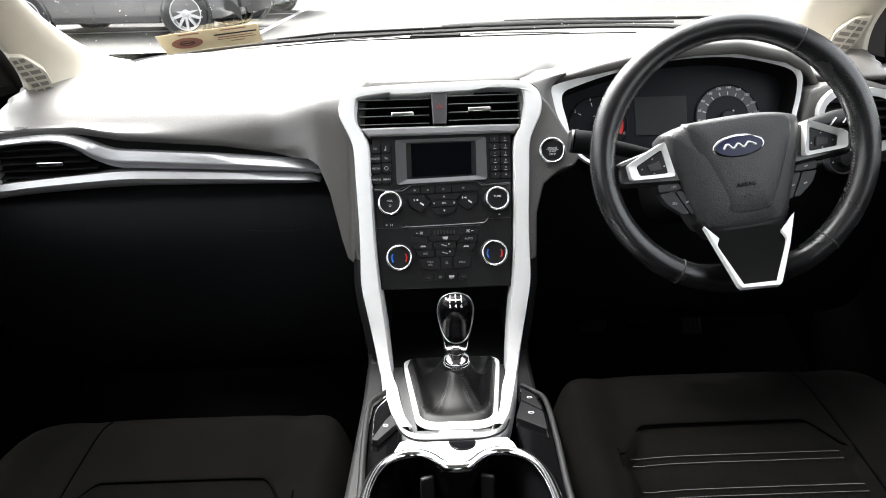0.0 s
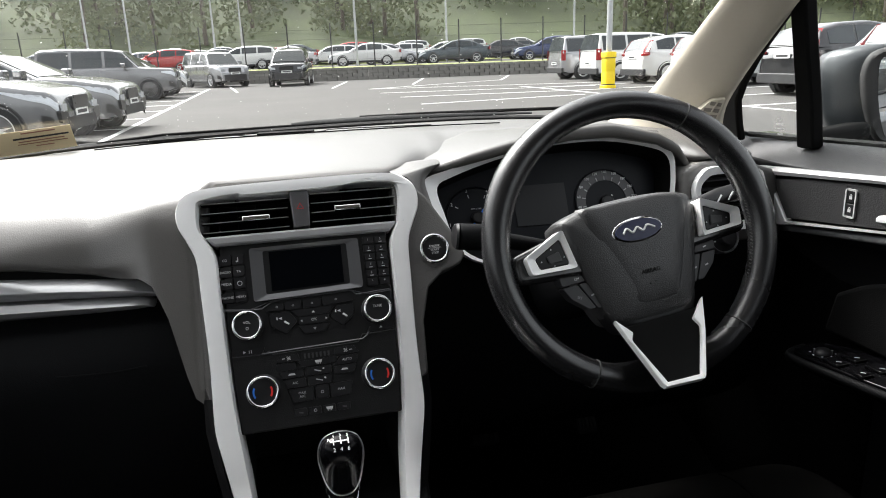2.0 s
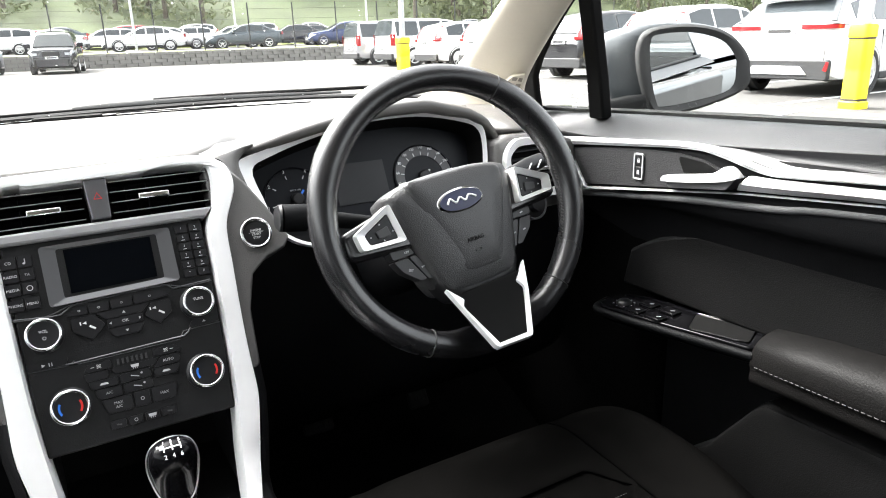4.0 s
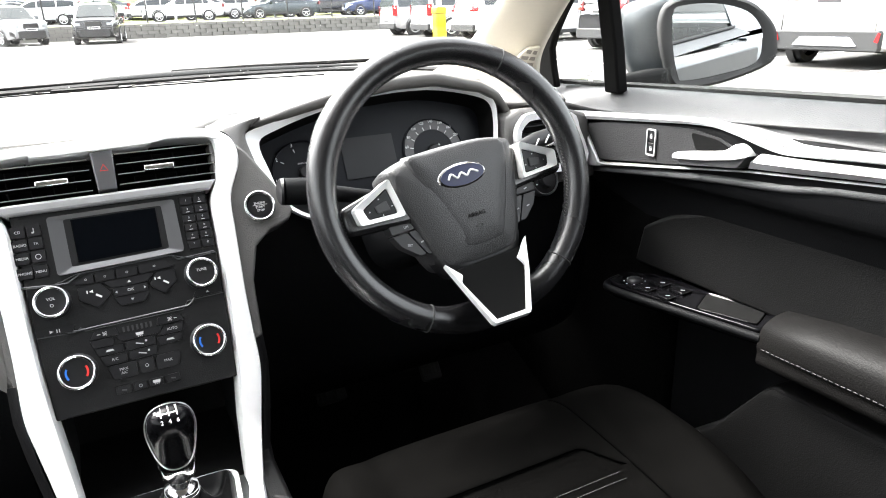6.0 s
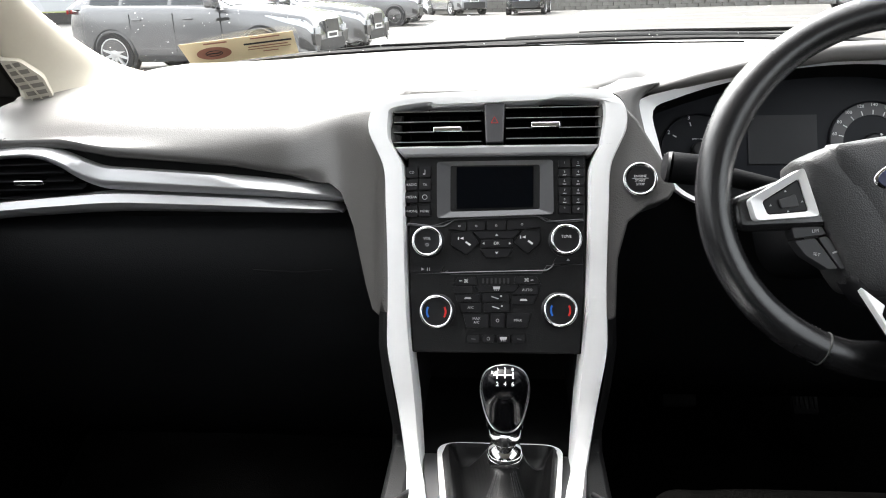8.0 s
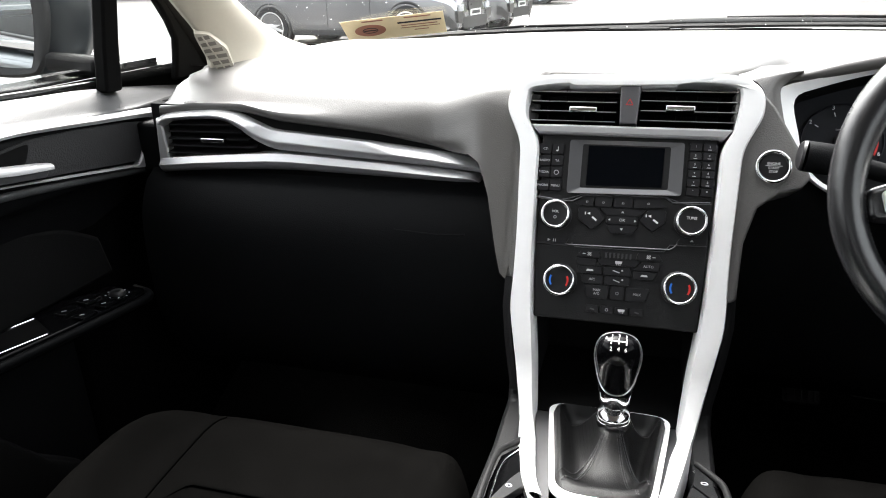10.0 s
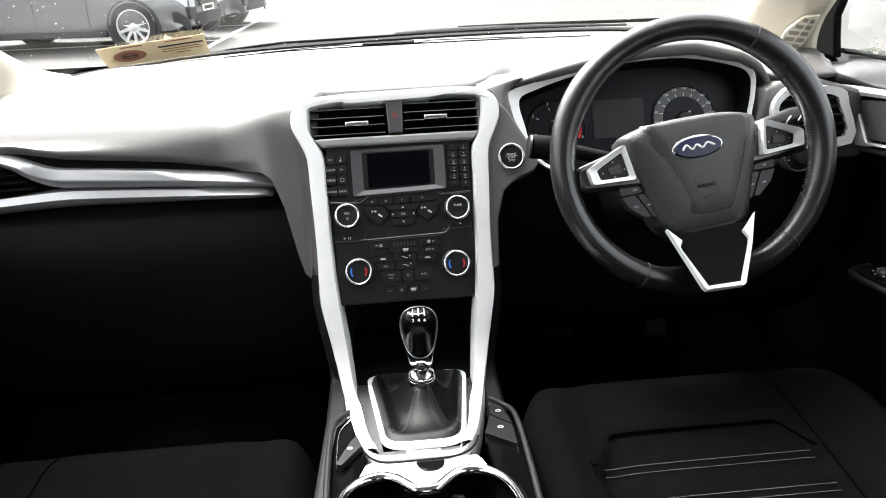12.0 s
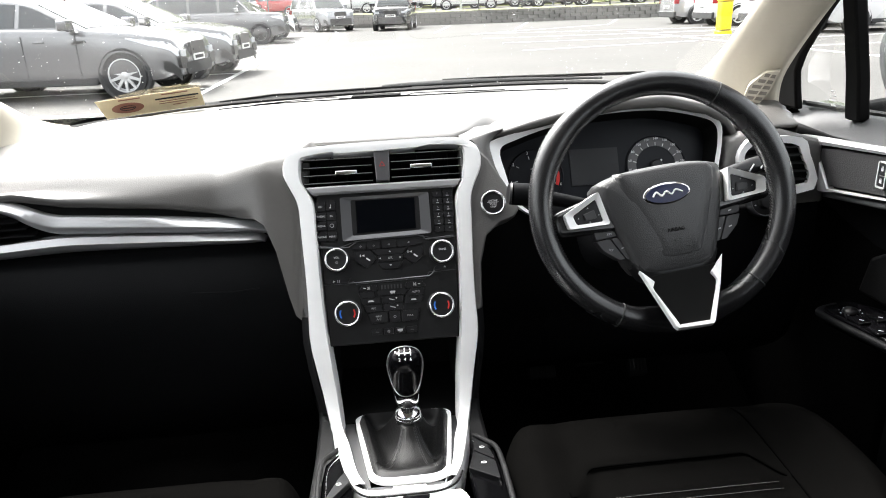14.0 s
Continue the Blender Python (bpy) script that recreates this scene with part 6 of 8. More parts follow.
end_vent("end_vent", DRV.turned(0, 0, 0, 0.002), [tuple(p) for p in curve([(0.583, 0.965), (0.596, 0.990), (0.62, 0.998), (0.69, 0.992), (0.706, 0.965), (0.717, 0.905), (0.61, 0.902), (0.592, 0.925)], 3, True)],
         [tuple(p) for p in curve([(0.594, 0.964), (0.604, 0.980), (0.622, 0.986), (0.68, 0.982), (0.695, 0.962), (0.706, 0.916), (0.616, 0.914), (0.602, 0.93)], 3, True)], (0.65, 0.945), "black louvred air vent in a silver surround", 5, 0.0)

# ---- passenger's trims and vent ----
up_top = curve([(-0.682, 0.949), (-0.664, 0.958), (-0.60, 0.9645), (-0.565, 0.9640), (-0.540, 0.958), (-0.515, 0.947), (-0.49, 0.9385), (-0.45, 0.935), (-0.33, 0.9255), (-0.22, 0.9135), (-0.185, 0.907), (-0.172, 0.898)], 4)
up_low = curve([(-0.672, 0.939), (-0.655, 0.9475), (-0.60, 0.9520), (-0.572, 0.9510), (-0.548, 0.942), (-0.522, 0.925), (-0.49, 0.9125), (-0.45, 0.9095), (-0.33, 0.9030), (-0.22, 0.8955), (-0.188, 0.8925), (-0.175, 0.8900)], 4)
rows = [[PASS.at(a[0], a[1], -0.012), PASS.at(a[0], a[1], 0.000), PASS.at(*(a * 0.55 + b * 0.45), 0.010), PASS.at(*(a * 0.4 + b * 0.6), 0.010), PASS.at(b[0], b[1], 0.002), PASS.at(b[0], b[1], -0.012)] for a, b in zip(up_top, up_low)]
part("upper_trim", grid(rows), PTRIM, dash, "satin silver trim that drops from the vent", smooth=45)
lo_top = curve([(-0.684, 0.890), (-0.62, 0.8965), (-0.53, 0.9035), (-0.49, 0.9060), (-0.45, 0.9055), (-0.33, 0.8995), (-0.23, 0.8930), (-0.198, 0.8905), (-0.186, 0.884)], 4)
lo_low = curve([(-0.684, 0.868), (-0.62, 0.8745), (-0.53, 0.8800), (-0.49, 0.8815), (-0.45, 0.8822), (-0.33, 0.8800), (-0.23, 0.8780), (-0.198, 0.8785), (-0.186, 0.8795)], 4)
rows = [[PASS.at(a[0], a[1], -0.012), PASS.at(a[0], a[1], 0.006), PASS.at(*(a * 0.6 + b * 0.4), 0.013), PASS.at(*(a * 0.3 + b * 0.7), 0.010), PASS.at(b[0], b[1], 0.002), PASS.at(b[0], b[1], -0.012)] for a, b in zip(lo_top, lo_low)]
part("lower_trim", grid(rows, caps=True), PTRIM, dash, "satin silver lower trim", smooth=45)
part("shadow_gap", slab([(-0.70, 0.97), (-0.55, 0.968), (-0.48, 0.95), (-0.32, 0.936), (-0.165, 0.912), (-0.165, 0.87), (-0.70, 0.86)], PASS, -0.03, -0.012), MATT, dash)
part("end_trim", slab([(-0.684, 0.952), (-0.674, 0.946), (-0.670, 0.888), (-0.678, 0.868), (-0.690, 0.87)], PASS, -0.02, 0.004), PTRIM, dash, "satin silver end of the trim", bevel=0.003)
vp = thing("end_vent", (-0.58, 0.835, 0.92), "black louvred air vent with a chrome tab beside silver trim", "air vent", "dashboard end vents")
part("duct", slab([(-0.674, 0.888), (-0.664, 0.952), (-0.565, 0.956), (-0.49, 0.905)], PASS, -0.03, -0.011), MATT, vp)
for i in range(5):
    z = 0.899 + i * 0.0108
    x1 = np.interp(z, (0.90, 0.952), (-0.512, -0.562))
    x0 = np.interp(z, (0.90, 0.95), (-0.671, -0.660))
    rows = [[PASS.at(x0, z + 0.004, -0.012), PASS.at(x1, z + 0.006, -0.012)], [PASS.at(x0, z + 0.0010, 0.003), PASS.at(x1, z + 0.003, 0.003)], [PASS.at(x0, z - 0.0004, 0.003), PASS.at(x1, z + 0.0016, 0.003)], [PASS.at(x0, z + 0.001, -0.012), PASS.at(x1, z + 0.003, -0.012)]]
    part("slat", grid(rows), KEY, vp, smooth=20)
part("tab", slab(rounded(rect(-0.608, -0.569, 0.9185, 0.9245), 0.0015), PASS, -0.005, 0.008), CHROME, vp, "chrome tab", bevel=0.001)

# ---- gear lever ----
gear = thing("gear_lever", (0.008, 0.62, 0.64), "gloss black gear knob with chrome collar on a black leather boot", "gear lever")
BOOT = rounded(on_shelf([(-0.0695, 0.700), (0.0775, 0.700), (0.054, 0.486), (-0.042, 0.486)]), 0.030, 8)
part("boot_frame", ring(BOOT, shrunk(BOOT, 0.0054), SHF, -0.006, 0.0042, 0.002), SILVER, gear, "satin silver frame", smooth=40)
axis = Vector((0.0, -0.19, 0.98)).normalized()
LV = Frame((0.012, 0.630, 0.667), (1, 0, 0), axis.cross(Vector((1, 0, 0))))
inner_b = shrunk(BOOT, 0.0052)
rows = []
angles = []
for k in range(17):
    s = k / 16
    row = []
    for j, (a, b) in enumerate(inner_b):
        base = SHF.at(a, b, 0.0)
        t = math.atan2(b + 0.075, a - 0.003)
        topp = LV.at(0.0165 * math.cos(t), 0.0165 * math.sin(t), 0.010)
        q = base.lerp(topp, s)
        # slack leather: rolls up inside the frame, most at the sides, sinks towards the collar and gathers in folds
        flank = abs(math.cos(t)) ** 1.5
        roll = (0.006 + 0.011 * flank) * math.exp(-((s - 0.14) / 0.13) ** 2) * min(1, s / 0.05)
        sink = math.sin(math.pi * min(max(s - 0.10, 0) * 1.2, 1)) ** 0.9
        fold = math.sin(5 * t + 0.6) * 0.5 + math.sin(9 * t + 2.1 + 2 * s) * 0.35 + math.sin(17 * t + 5 * s) * 0.12
        q += Vector((0, 0, roll - 0.021 * sink + 0.0055 * fold * math.sin(math.pi * s)))
        q += Vector((q.x - 0.012, q.y - 0.615, 0)).normalized() * 0.004 * fold * math.sin(math.pi * s)
        row.append(q)
        if k == 0:
            angles.append(math.degrees(t))
    rows.append(row)
boot = part("boot", grid(rows, closed=True), BOOTHIDE, gear, "creased black leather boot", smooth=70)
for want in (-107, -73, -142, -38, 142, 38):
    j = min(range(len(angles)), key=lambda i: abs(angles[i] - want))
    for shift in (-0.0011, 0.0011) if abs(want) < 141 else (0.0,):
        line = [rows[k][j] + Vector((shift, 0, 0.0007)) for k in range(1, 16)]
        bm = bmesh.new()
        for p, q in zip(line, line[1:]):
            for m in (0.0, 0.5):
                tube([p.lerp(q, m), p.lerp(q, m + 0.32)], 0.0005, 4, bm=bm)
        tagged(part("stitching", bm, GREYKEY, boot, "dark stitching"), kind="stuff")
part("collar", lathe([(0.0165, 0.003), (0.0186, 0.005), (0.0186, 0.0135), (0.0178, 0.0150), (0.0182, 0.0165), (0.0165, 0.0210), (0.0110, 0.0245), (0.0108, 0.0345), (0.0150, 0.0370), (0.0166, 0.0400), (0.0166, 0.0540), (0.0145, 0.0565)], LV, 32), CHROME, gear, "ribbed chrome collar", smooth=40)
prof = [(0.0165, 0.054, 0.0), (0.0195, 0.0575, 0.0), (0.0215, 0.075, 0.001), (0.0228, 0.092, 0.001), (0.0236, 0.104, 0.0), (0.0228, 0.117, -0.002), (0.0195, 0.127, -0.003), (0.0135, 0.1325, -0.004), (0.006, 0.1345, -0.004)]
prof = [(r, 0.054 + (h - 0.054) * 0.93, off) for r, h, off in prof]
rows = [[LV.at(r * math.cos(t), off + r * (0.96 if math.sin(t) > 0 else 0.86) * math.sin(t), h) for t in np.linspace(0, 2 * math.pi, 32, endpoint=False)] for r, h, off in prof]
kb = part("knob", grid(rows, closed=True, caps=True), PIANO, gear, "gloss black knob", smooth=80)
loop = []
for h in (0.0610, 0.0625, 0.067, 0.076, 0.088, 0.100, 0.111, 0.119, 0.1245, 0.1275):
    r = float(np.interp(h, [p[1] for p in prof], [p[0] for p in prof]))
    off = float(np.interp(h, [p[1] for p in prof], [p[2] for p in prof]))
    v = float(np.interp(h, (0.061, 0.0635, 0.070, 0.1275), (-0.0166, -0.0148, -0.0108, 0.0065)))
    squash = 0.86 if v < off else 0.96
    loop.append((r * math.sqrt(max(0.0, 1 - ((v - off) / (squash * r)) ** 2)) * 1.01, v - 0.0003, h + 0.0002))
loop[0] = (0.0, loop[0][1], loop[0][2])
loop[-1] = (0.0, loop[-1][1], loop[-1][2])
loop = curve(loop + [(-a, v, h) for a, v, h in loop[-2:0:-1]], 4, True)
loop = [LV.at(p[0], p[1], p[2]) for p in loop]
part("knob_band", tube(loop, 0.0008, 6, True), STEEL, kb, "thin chrome band")
# the shift pattern lies over the top of the knob and its rounded edge
CROWN = Frame(LV.at(0, -0.0095, 0.1284), (1, 0, 0), LV.v * 0.98 + LV.n * 0.15)
BROW = Frame(LV.at(0, -0.0178, 0.1252), (1, 0, 0), LV.v * 0.80 + LV.n * 0.60)
for a in (-0.0075, 0.0, 0.0075):
    mark("shift_gate", strip(a, -0.0040, a, 0.0040, 0.0011), CROWN, PRINT, kb, 0.0009 - 12 * a * a)
mark("shift_gate", strip(-0.0110, 0.0, 0.0078, 0.0, 0.0011), CROWN, PRINT, kb, 0.0006)
for t, a in (("R", -0.0120), ("1", -0.0068), ("3", 0.0), ("5", 0.0072)):
    words("digit", t, CROWN, a, 0.0072 - (0.0030 if t == "R" else 0.0), 0.0036, PRINT, kb, 0.0008 - 12 * a * a)
for t, a in (("2", -0.0072), ("4", 0.0), ("6", 0.0072)):
    words("digit", t, BROW, a, 0.0, 0.0042, PRINT, kb, 0.0010 - 18 * a * a)

# small plate, cup holders, side keys
part("plate", slab(on_shelf(rounded([(-0.0160, 0.4615), (0.0235, 0.4605), (0.0240, 0.4760), (-0.0160, 0.4775)], 0.002)), SHF, -0.012, -0.002), SILVER, console, "small silver plate", bevel=0.001)
rim_half = [(0.102, 0.20), (0.101, 0.30), (0.0985, 0.350), (0.090, 0.386), (0.074, 0.408), (0.052, 0.4165), (0.032, 0.409), (0.016, 0.391), (0.008, 0.3855)]
RIM = curve([(-a * 0.925 + 0.005, b) for a, b in rim_half] + [(a * 0.925 + 0.005, b) for a, b in rim_half[::-1]], 4)
cups = thing("cup_holders", (0, 0.35, 0.62), "twin cup holders with chrome rim in gloss black", "cup holder")
part("chrome_rim", tube([(p[0], p[1], shelf_z(p[1]) + 0.003) for p in RIM], 0.0058, 10), CHROME, cups, "chrome rim", smooth=60)
rows = [[(p[0], p[1], shelf_z(p[1]) + 0.001) for p in RIM], [(p[0] * 0.9, p[1] - 0.006, shelf_z(p[1]) - 0.03) for p in RIM], [(p[0] * 0.84, p[1] - 0.010, 0.625) for p in RIM]]
part("well", grid(rows), PIANO, cups, "gloss black well", smooth=60)
part("well_floor", box(-0.09, 0.098, 0.18, 0.41, 0.615, 0.628), MATT, cups)
for a in (-0.028, 0.037):
    part("spring_tab", slab(rounded(rect(-0.0075, 0.0075, -0.014, 0.014), 0.003), Frame((a, 0.392, 0.672), (1, 0.3 if a < 0 else -0.3, 0), (0, 0.35, 0.94)), -0.004, 0.004), KEY, cups, bevel=0.002)
outer_line = []
for p in RIM:
    k = smoothstep(0.060, 0.074, abs(p[0] - 0.004))
    outer_line.append((p[0], 0.451 * (1 - k) + (p[1] + 0.003) * k, 0))
rows = [[(p[0], p[1], shelf_z(p[1]) + 0.001) for p in RIM], [(q[0], q[1], shelf_z(q[1])) for q in outer_line]]
part("silver_plate", grid(rows, thick=(0, 0, -0.01)), SILVER, console, "satin silver plate before the cup holders", smooth=40)
part("thumb_catch", slab(on_shelf(rounded([(-0.0065, 0.4445), (0.0265, 0.4445), (0.0235, 0.4310), (0.0160, 0.4235), (0.0040, 0.4235), (-0.0025, 0.4310)], 0.004)), SHF, -0.004, 0.0022), PIANO, console, "dark thumb catch", bevel=0.001)
for s in (-1, 1):
    c = 0.008
    poly = [(c + s * a, b) for a, b in ((0.090, 0.585), (0.1085, 0.548), (0.1095, 0.495), (0.105, 0.41), (0.100, 0.33), (0.098, 0.25), (0.090, 0.25), (0.092, 0.345), (0.086, 0.385), (0.070, 0.412), (0.070, 0.468), (0.070, 0.50))]
    part("side_panel", slab(on_shelf(poly), SHF, -0.02, -0.0005), CONSOLEGLOSS, console, "gloss black side panel", bevel=0.002)
    edge = [(XC + c + s * a, b, shelf_z(b) + h) for a, b, h in ((0.090, 0.592, 0.002), (0.103, 0.568, 0.003), (0.1115, 0.545, 0.004), (0.1115, 0.495, 0.005), (0.107, 0.41, 0.004), (0.102, 0.33, 0.002), (0.100, 0.22, 0.0))]
    part("side_edge", tube(curve(edge, 4), 0.0036, 8), SIDEPLASTIC, console, smooth=60)
    line = [(XC + c + s * (a - 0.0055), b, shelf_z(b) + h) for a, b, h in ((0.091, 0.578, 0.001), (0.108, 0.538, 0.001), (0.109, 0.495, 0.001), (0.106, 0.445, 0.001))]
    part("chrome_line", tube(curve(line, 4), 0.0009, 6), CHROME, console, "thin bright line", smooth=60)
brake = part("parking_brake_switch", slab(on_shelf(rounded([(-0.0925, 0.445), (-0.0800, 0.492), (-0.0735, 0.508), (-0.0660, 0.482), (-0.0860, 0.441)], 0.002)), SHF, -0.002, 0.007), KEY, console, "dark grey parking brake switch", bevel=0.002)
part("brake_mark", ring(oval(-0.079, -0.220, 0.003, 0.003, 14), oval(-0.079, -0.220, 0.0023, 0.0023, 14), SHF, 0.007, 0.0075), PRINT, brake)
for k, poly in enumerate(([(0.095, 0.580), (0.109, 0.548), (0.112, 0.510), (0.090, 0.540)], [(0.089, 0.537), (0.112, 0.506), (0.110, 0.458), (0.077, 0.492)])):
    kk = part("console_key", slab(on_shelf(rounded(poly, 0.003)), SHF, -0.002, 0.005), DARK, console, "black console key", bevel=0.0015)
    a, b = (0.102, 0.546) if k == 0 else (0.098, 0.502)
    part("key_mark", ring(on_shelf(oval(a - 0.001, b, 0.0035, 0.0028, 12)), on_shelf(oval(a - 0.001, b, 0.0027, 0.002, 12)), SHF, 0.005, 0.0055), DIMPRINT, kk)

# ---- pedals, card, wipers ----
for x, z, w, h, lab in ((0.325, 0.455, 0.030, 0.036, "clutch"), (0.430, 0.478, 0.033, 0.036, "brake"), (0.538, 0.47, 0.022, 0.06, "accelerator")):
    pd = thing("pedal", (x, 1.16, z), "black rubber " + lab + " pedal with ribs", "pedal", "pedals")
    f = tilted(x, 1.13, z, 35)
    pad = part("pad", slab(rounded(rect(-w, w, -h, h), 0.008), f, -0.012, 0.0), RUBBER, pd, bevel=0.003)
    for i in range(5):
        part("rib", slab(strip(-w * 0.7 + i * w * 0.35, -h * 0.8, -w * 0.7 + i * w * 0.35, h * 0.8, 0.004), f, 0.0, 0.003), RUBBER, pad, smooth=0)
    part("arm", tube([f.at(0, 0, -0.01), (x, 1.20, z + 0.12), (x, 1.22, 0.80)], 0.010, 8), STEEL if lab == "brake" else MATT, pd)

card = thing("paper_card", (-0.45, 1.24, 1.02), "cream paper card with a brown oval print leaning on the windscreen", "card")
bl, br, tr, tl = Vector((-0.530, 1.224, 1.0245)), Vector((-0.345, 1.249, 1.0405)), Vector((-0.342, 1.224, 1.080)), Vector((-0.540, 1.198, 1.060))
CF = Frame((bl + br) / 2, br - bl, (tl - bl) - (br - bl) * (tl - bl).dot(br - bl) / (br - bl).length_squared)
half = (br - bl).length / 2
cp = part("sheet", slab([(-half, 0), (half, 0), (half, 0.046), (-half - 0.008, 0.046)], CF, -0.0006, 0.0), CARD, card, smooth=0)
part("oval_print", slab(oval(-0.048, 0.021, 0.030, 0.0125, 24), CF, 0.0, 0.0005), CARDRED, cp, "brown-red oval", smooth=0)
part("oval_print", ring(oval(-0.048, 0.021, 0.015, 0.006, 20), oval(-0.048, 0.021, 0.0135, 0.0046, 20), CF, 0.0005, 0.0009), DARKTHREAD, cp, smooth=0)
mark("print_bar", strip(-0.060, 0.021, -0.036, 0.021, 0.0022), CF, DARKTHREAD, cp, 0.0006)
for a0, a1, b, w in ((0.006, 0.088, 0.031, 0.0032), (0.012, 0.080, 0.0245, 0.0016), (0.010, 0.084, 0.0195, 0.0014), (0.035, 0.062, 0.0135, 0.0016), (-0.06, -0.02, 0.041, 0.0026), (0.02, 0.07, 0.041, 0.0022)):
    mark("print_bar", strip(a0, b, a1, b, w), CF, CARDRED if w < 0.003 else DARKTHREAD, cp, 0.0002)

def wiper(pts, label):
    w = thing("wiper", pts[0], label, "wiper", "windscreen wipers")
    part("blade", tube(curve(pts, 5), [0.003 + 0.004 * math.sin(math.pi * min(i / 14, 1)) for i in range(5 * (len(pts) - 1) + 1)], 8, flat=0.6), RUBBER, w, "black rubber blade")
    part("arm", tube([(pts[-1][0] + 0.10, pts[-1][1] + 0.01, pts[-1][2] + 0.005), (pts[2][0], pts[2][1] + 0.004, pts[2][2] + 0.005), (pts[1][0] + 0.05, pts[1][1] + 0.004, pts[1][2] + 0.005)], 0.0035, 8), MATT, w)
    return w


wiper([(0.015, 1.365, 1.047), (0.10, 1.362, 1.0485), (0.28, 1.348, 1.050), (0.50, 1.315, 1.048)], "black windscreen wiper lying at the foot of the glass")
wiper([(-0.50, 1.290, 1.0230), (-0.38, 1.312, 1.0300), (-0.22, 1.335, 1.0370), (-0.02, 1.345, 1.0400)], "black windscreen wiper parked along the cowl")
cowl = part("cowl", grid([[(p[0], p[1] + d, p[2] + h) for p in BASE] for d, h in ((0.012, -0.004), (0.06, -0.006), (0.09, -0.05))]), MATT)
tagged(cowl, "black plastic cowl below the windscreen", "cowl", kind="structure")

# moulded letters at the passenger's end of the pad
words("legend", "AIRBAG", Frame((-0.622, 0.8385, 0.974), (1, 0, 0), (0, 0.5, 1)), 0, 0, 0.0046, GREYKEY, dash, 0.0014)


# ---- the car park ----
ASPHALT = material("worn_asphalt", (0.078, 0.075, 0.072), 0.85, spec=0.15, vary=0.28, grain=0.3, size=3.0, bump=0.5, bump_size=60)
LINE = material("white_road_paint", (0.75, 0.75, 0.73), 0.7, vary=0.2, size=8)
GRASS = material("rough_grass", (0.20, 0.22, 0.075), 0.9, vary=0.4, size=2, bump=0.8, bump_size=20)
CONCRETE = material("blockwork", (0.20, 0.195, 0.18), 0.9, vary=0.2, size=4, bump=0.6, bump_size=30)
CLADDING = material("grey_cladding", (0.54, 0.55, 0.57), 0.5, vary=0.05, size=1)
GALV = material("galvanised_steel", (0.45, 0.46, 0.47), 0.5, metal=0.4, vary=0.1, size=4)
YELLOW = material("yellow_plastic", (0.90, 0.66, 0.01), 0.45, vary=0.08, size=4)
BLACKBAND = material("black_band", (0.02, 0.02, 0.02), 0.6)
LEAVES = material("leaves", (0.150, 0.168, 0.098), 0.9, vary=0.2, size=0.9, grain=0.2)
UNDERWOOD = material("underwood", (0.054, 0.068, 0.030), 0.9, vary=0.7, grain=0.5, size=3.0, bump=0.8, bump_size=6)
BARK = material("bark", (0.10, 0.085, 0.07), 0.9, vary=0.3, size=6)
TYRE = material("tyre", (0.02, 0.02, 0.021), 0.8, vary=0.2)
ALLOY = material("alloy", (0.62, 0.62, 0.63), 0.35, metal=0.7, vary=0.05)
BLACKALLOY = material("black_alloy", (0.02, 0.02, 0.02), 0.3, vary=0.05)
TRIMBLACK = material("body_black_plastic", (0.022, 0.022, 0.023), 0.6, vary=0.1, size=8)
LAMPGLASS = material("lamp_glass", (0.5, 0.52, 0.54), 0.08, metal=0.4, vary=0.2, size=20)
REDLAMP = material("red_lamp", (0.26, 0.012, 0.014), 0.12, coat=0.5, vary=0.1)
PLATE = material("plate", (0.75, 0.75, 0.73), 0.5)
PLATEBAR = material("plate_bar", (0.03, 0.03, 0.03), 0.6)


def paint(name, c, metal=0.3):
    return material(name, c, 0.22, metal=metal, coat=0.9, vary=0.04, size=2)


GREY = paint("grey_paint", (0.185, 0.185, 0.19), 0.6)
PALEGREY = paint("silver_paint", (0.42, 0.42, 0.43), 0.6)
WHITE = paint("white_paint", (0.60, 0.60, 0.595), 0.0)
BLACK = paint("black_paint", (0.012, 0.012, 0.014), 0.2)
NAVY = paint("navy_paint", (0.015, 0.03, 0.10), 0.4)
SLATE = paint("slate_paint", (0.05, 0.065, 0.075), 0.5)
RED = paint("red_paint", (0.35, 0.02, 0.02), 0.2)

ground = part("ground", grid([[(x, y, 0) for x in (-2500, -60, -20, 0, 20, 60, 2500)] for y in (-2500, -40, 0, 20, 41.5, 70, 2500)]), ASPHALT)
tagged(ground, "grey worn asphalt of a car park", "ground", kind="structure")


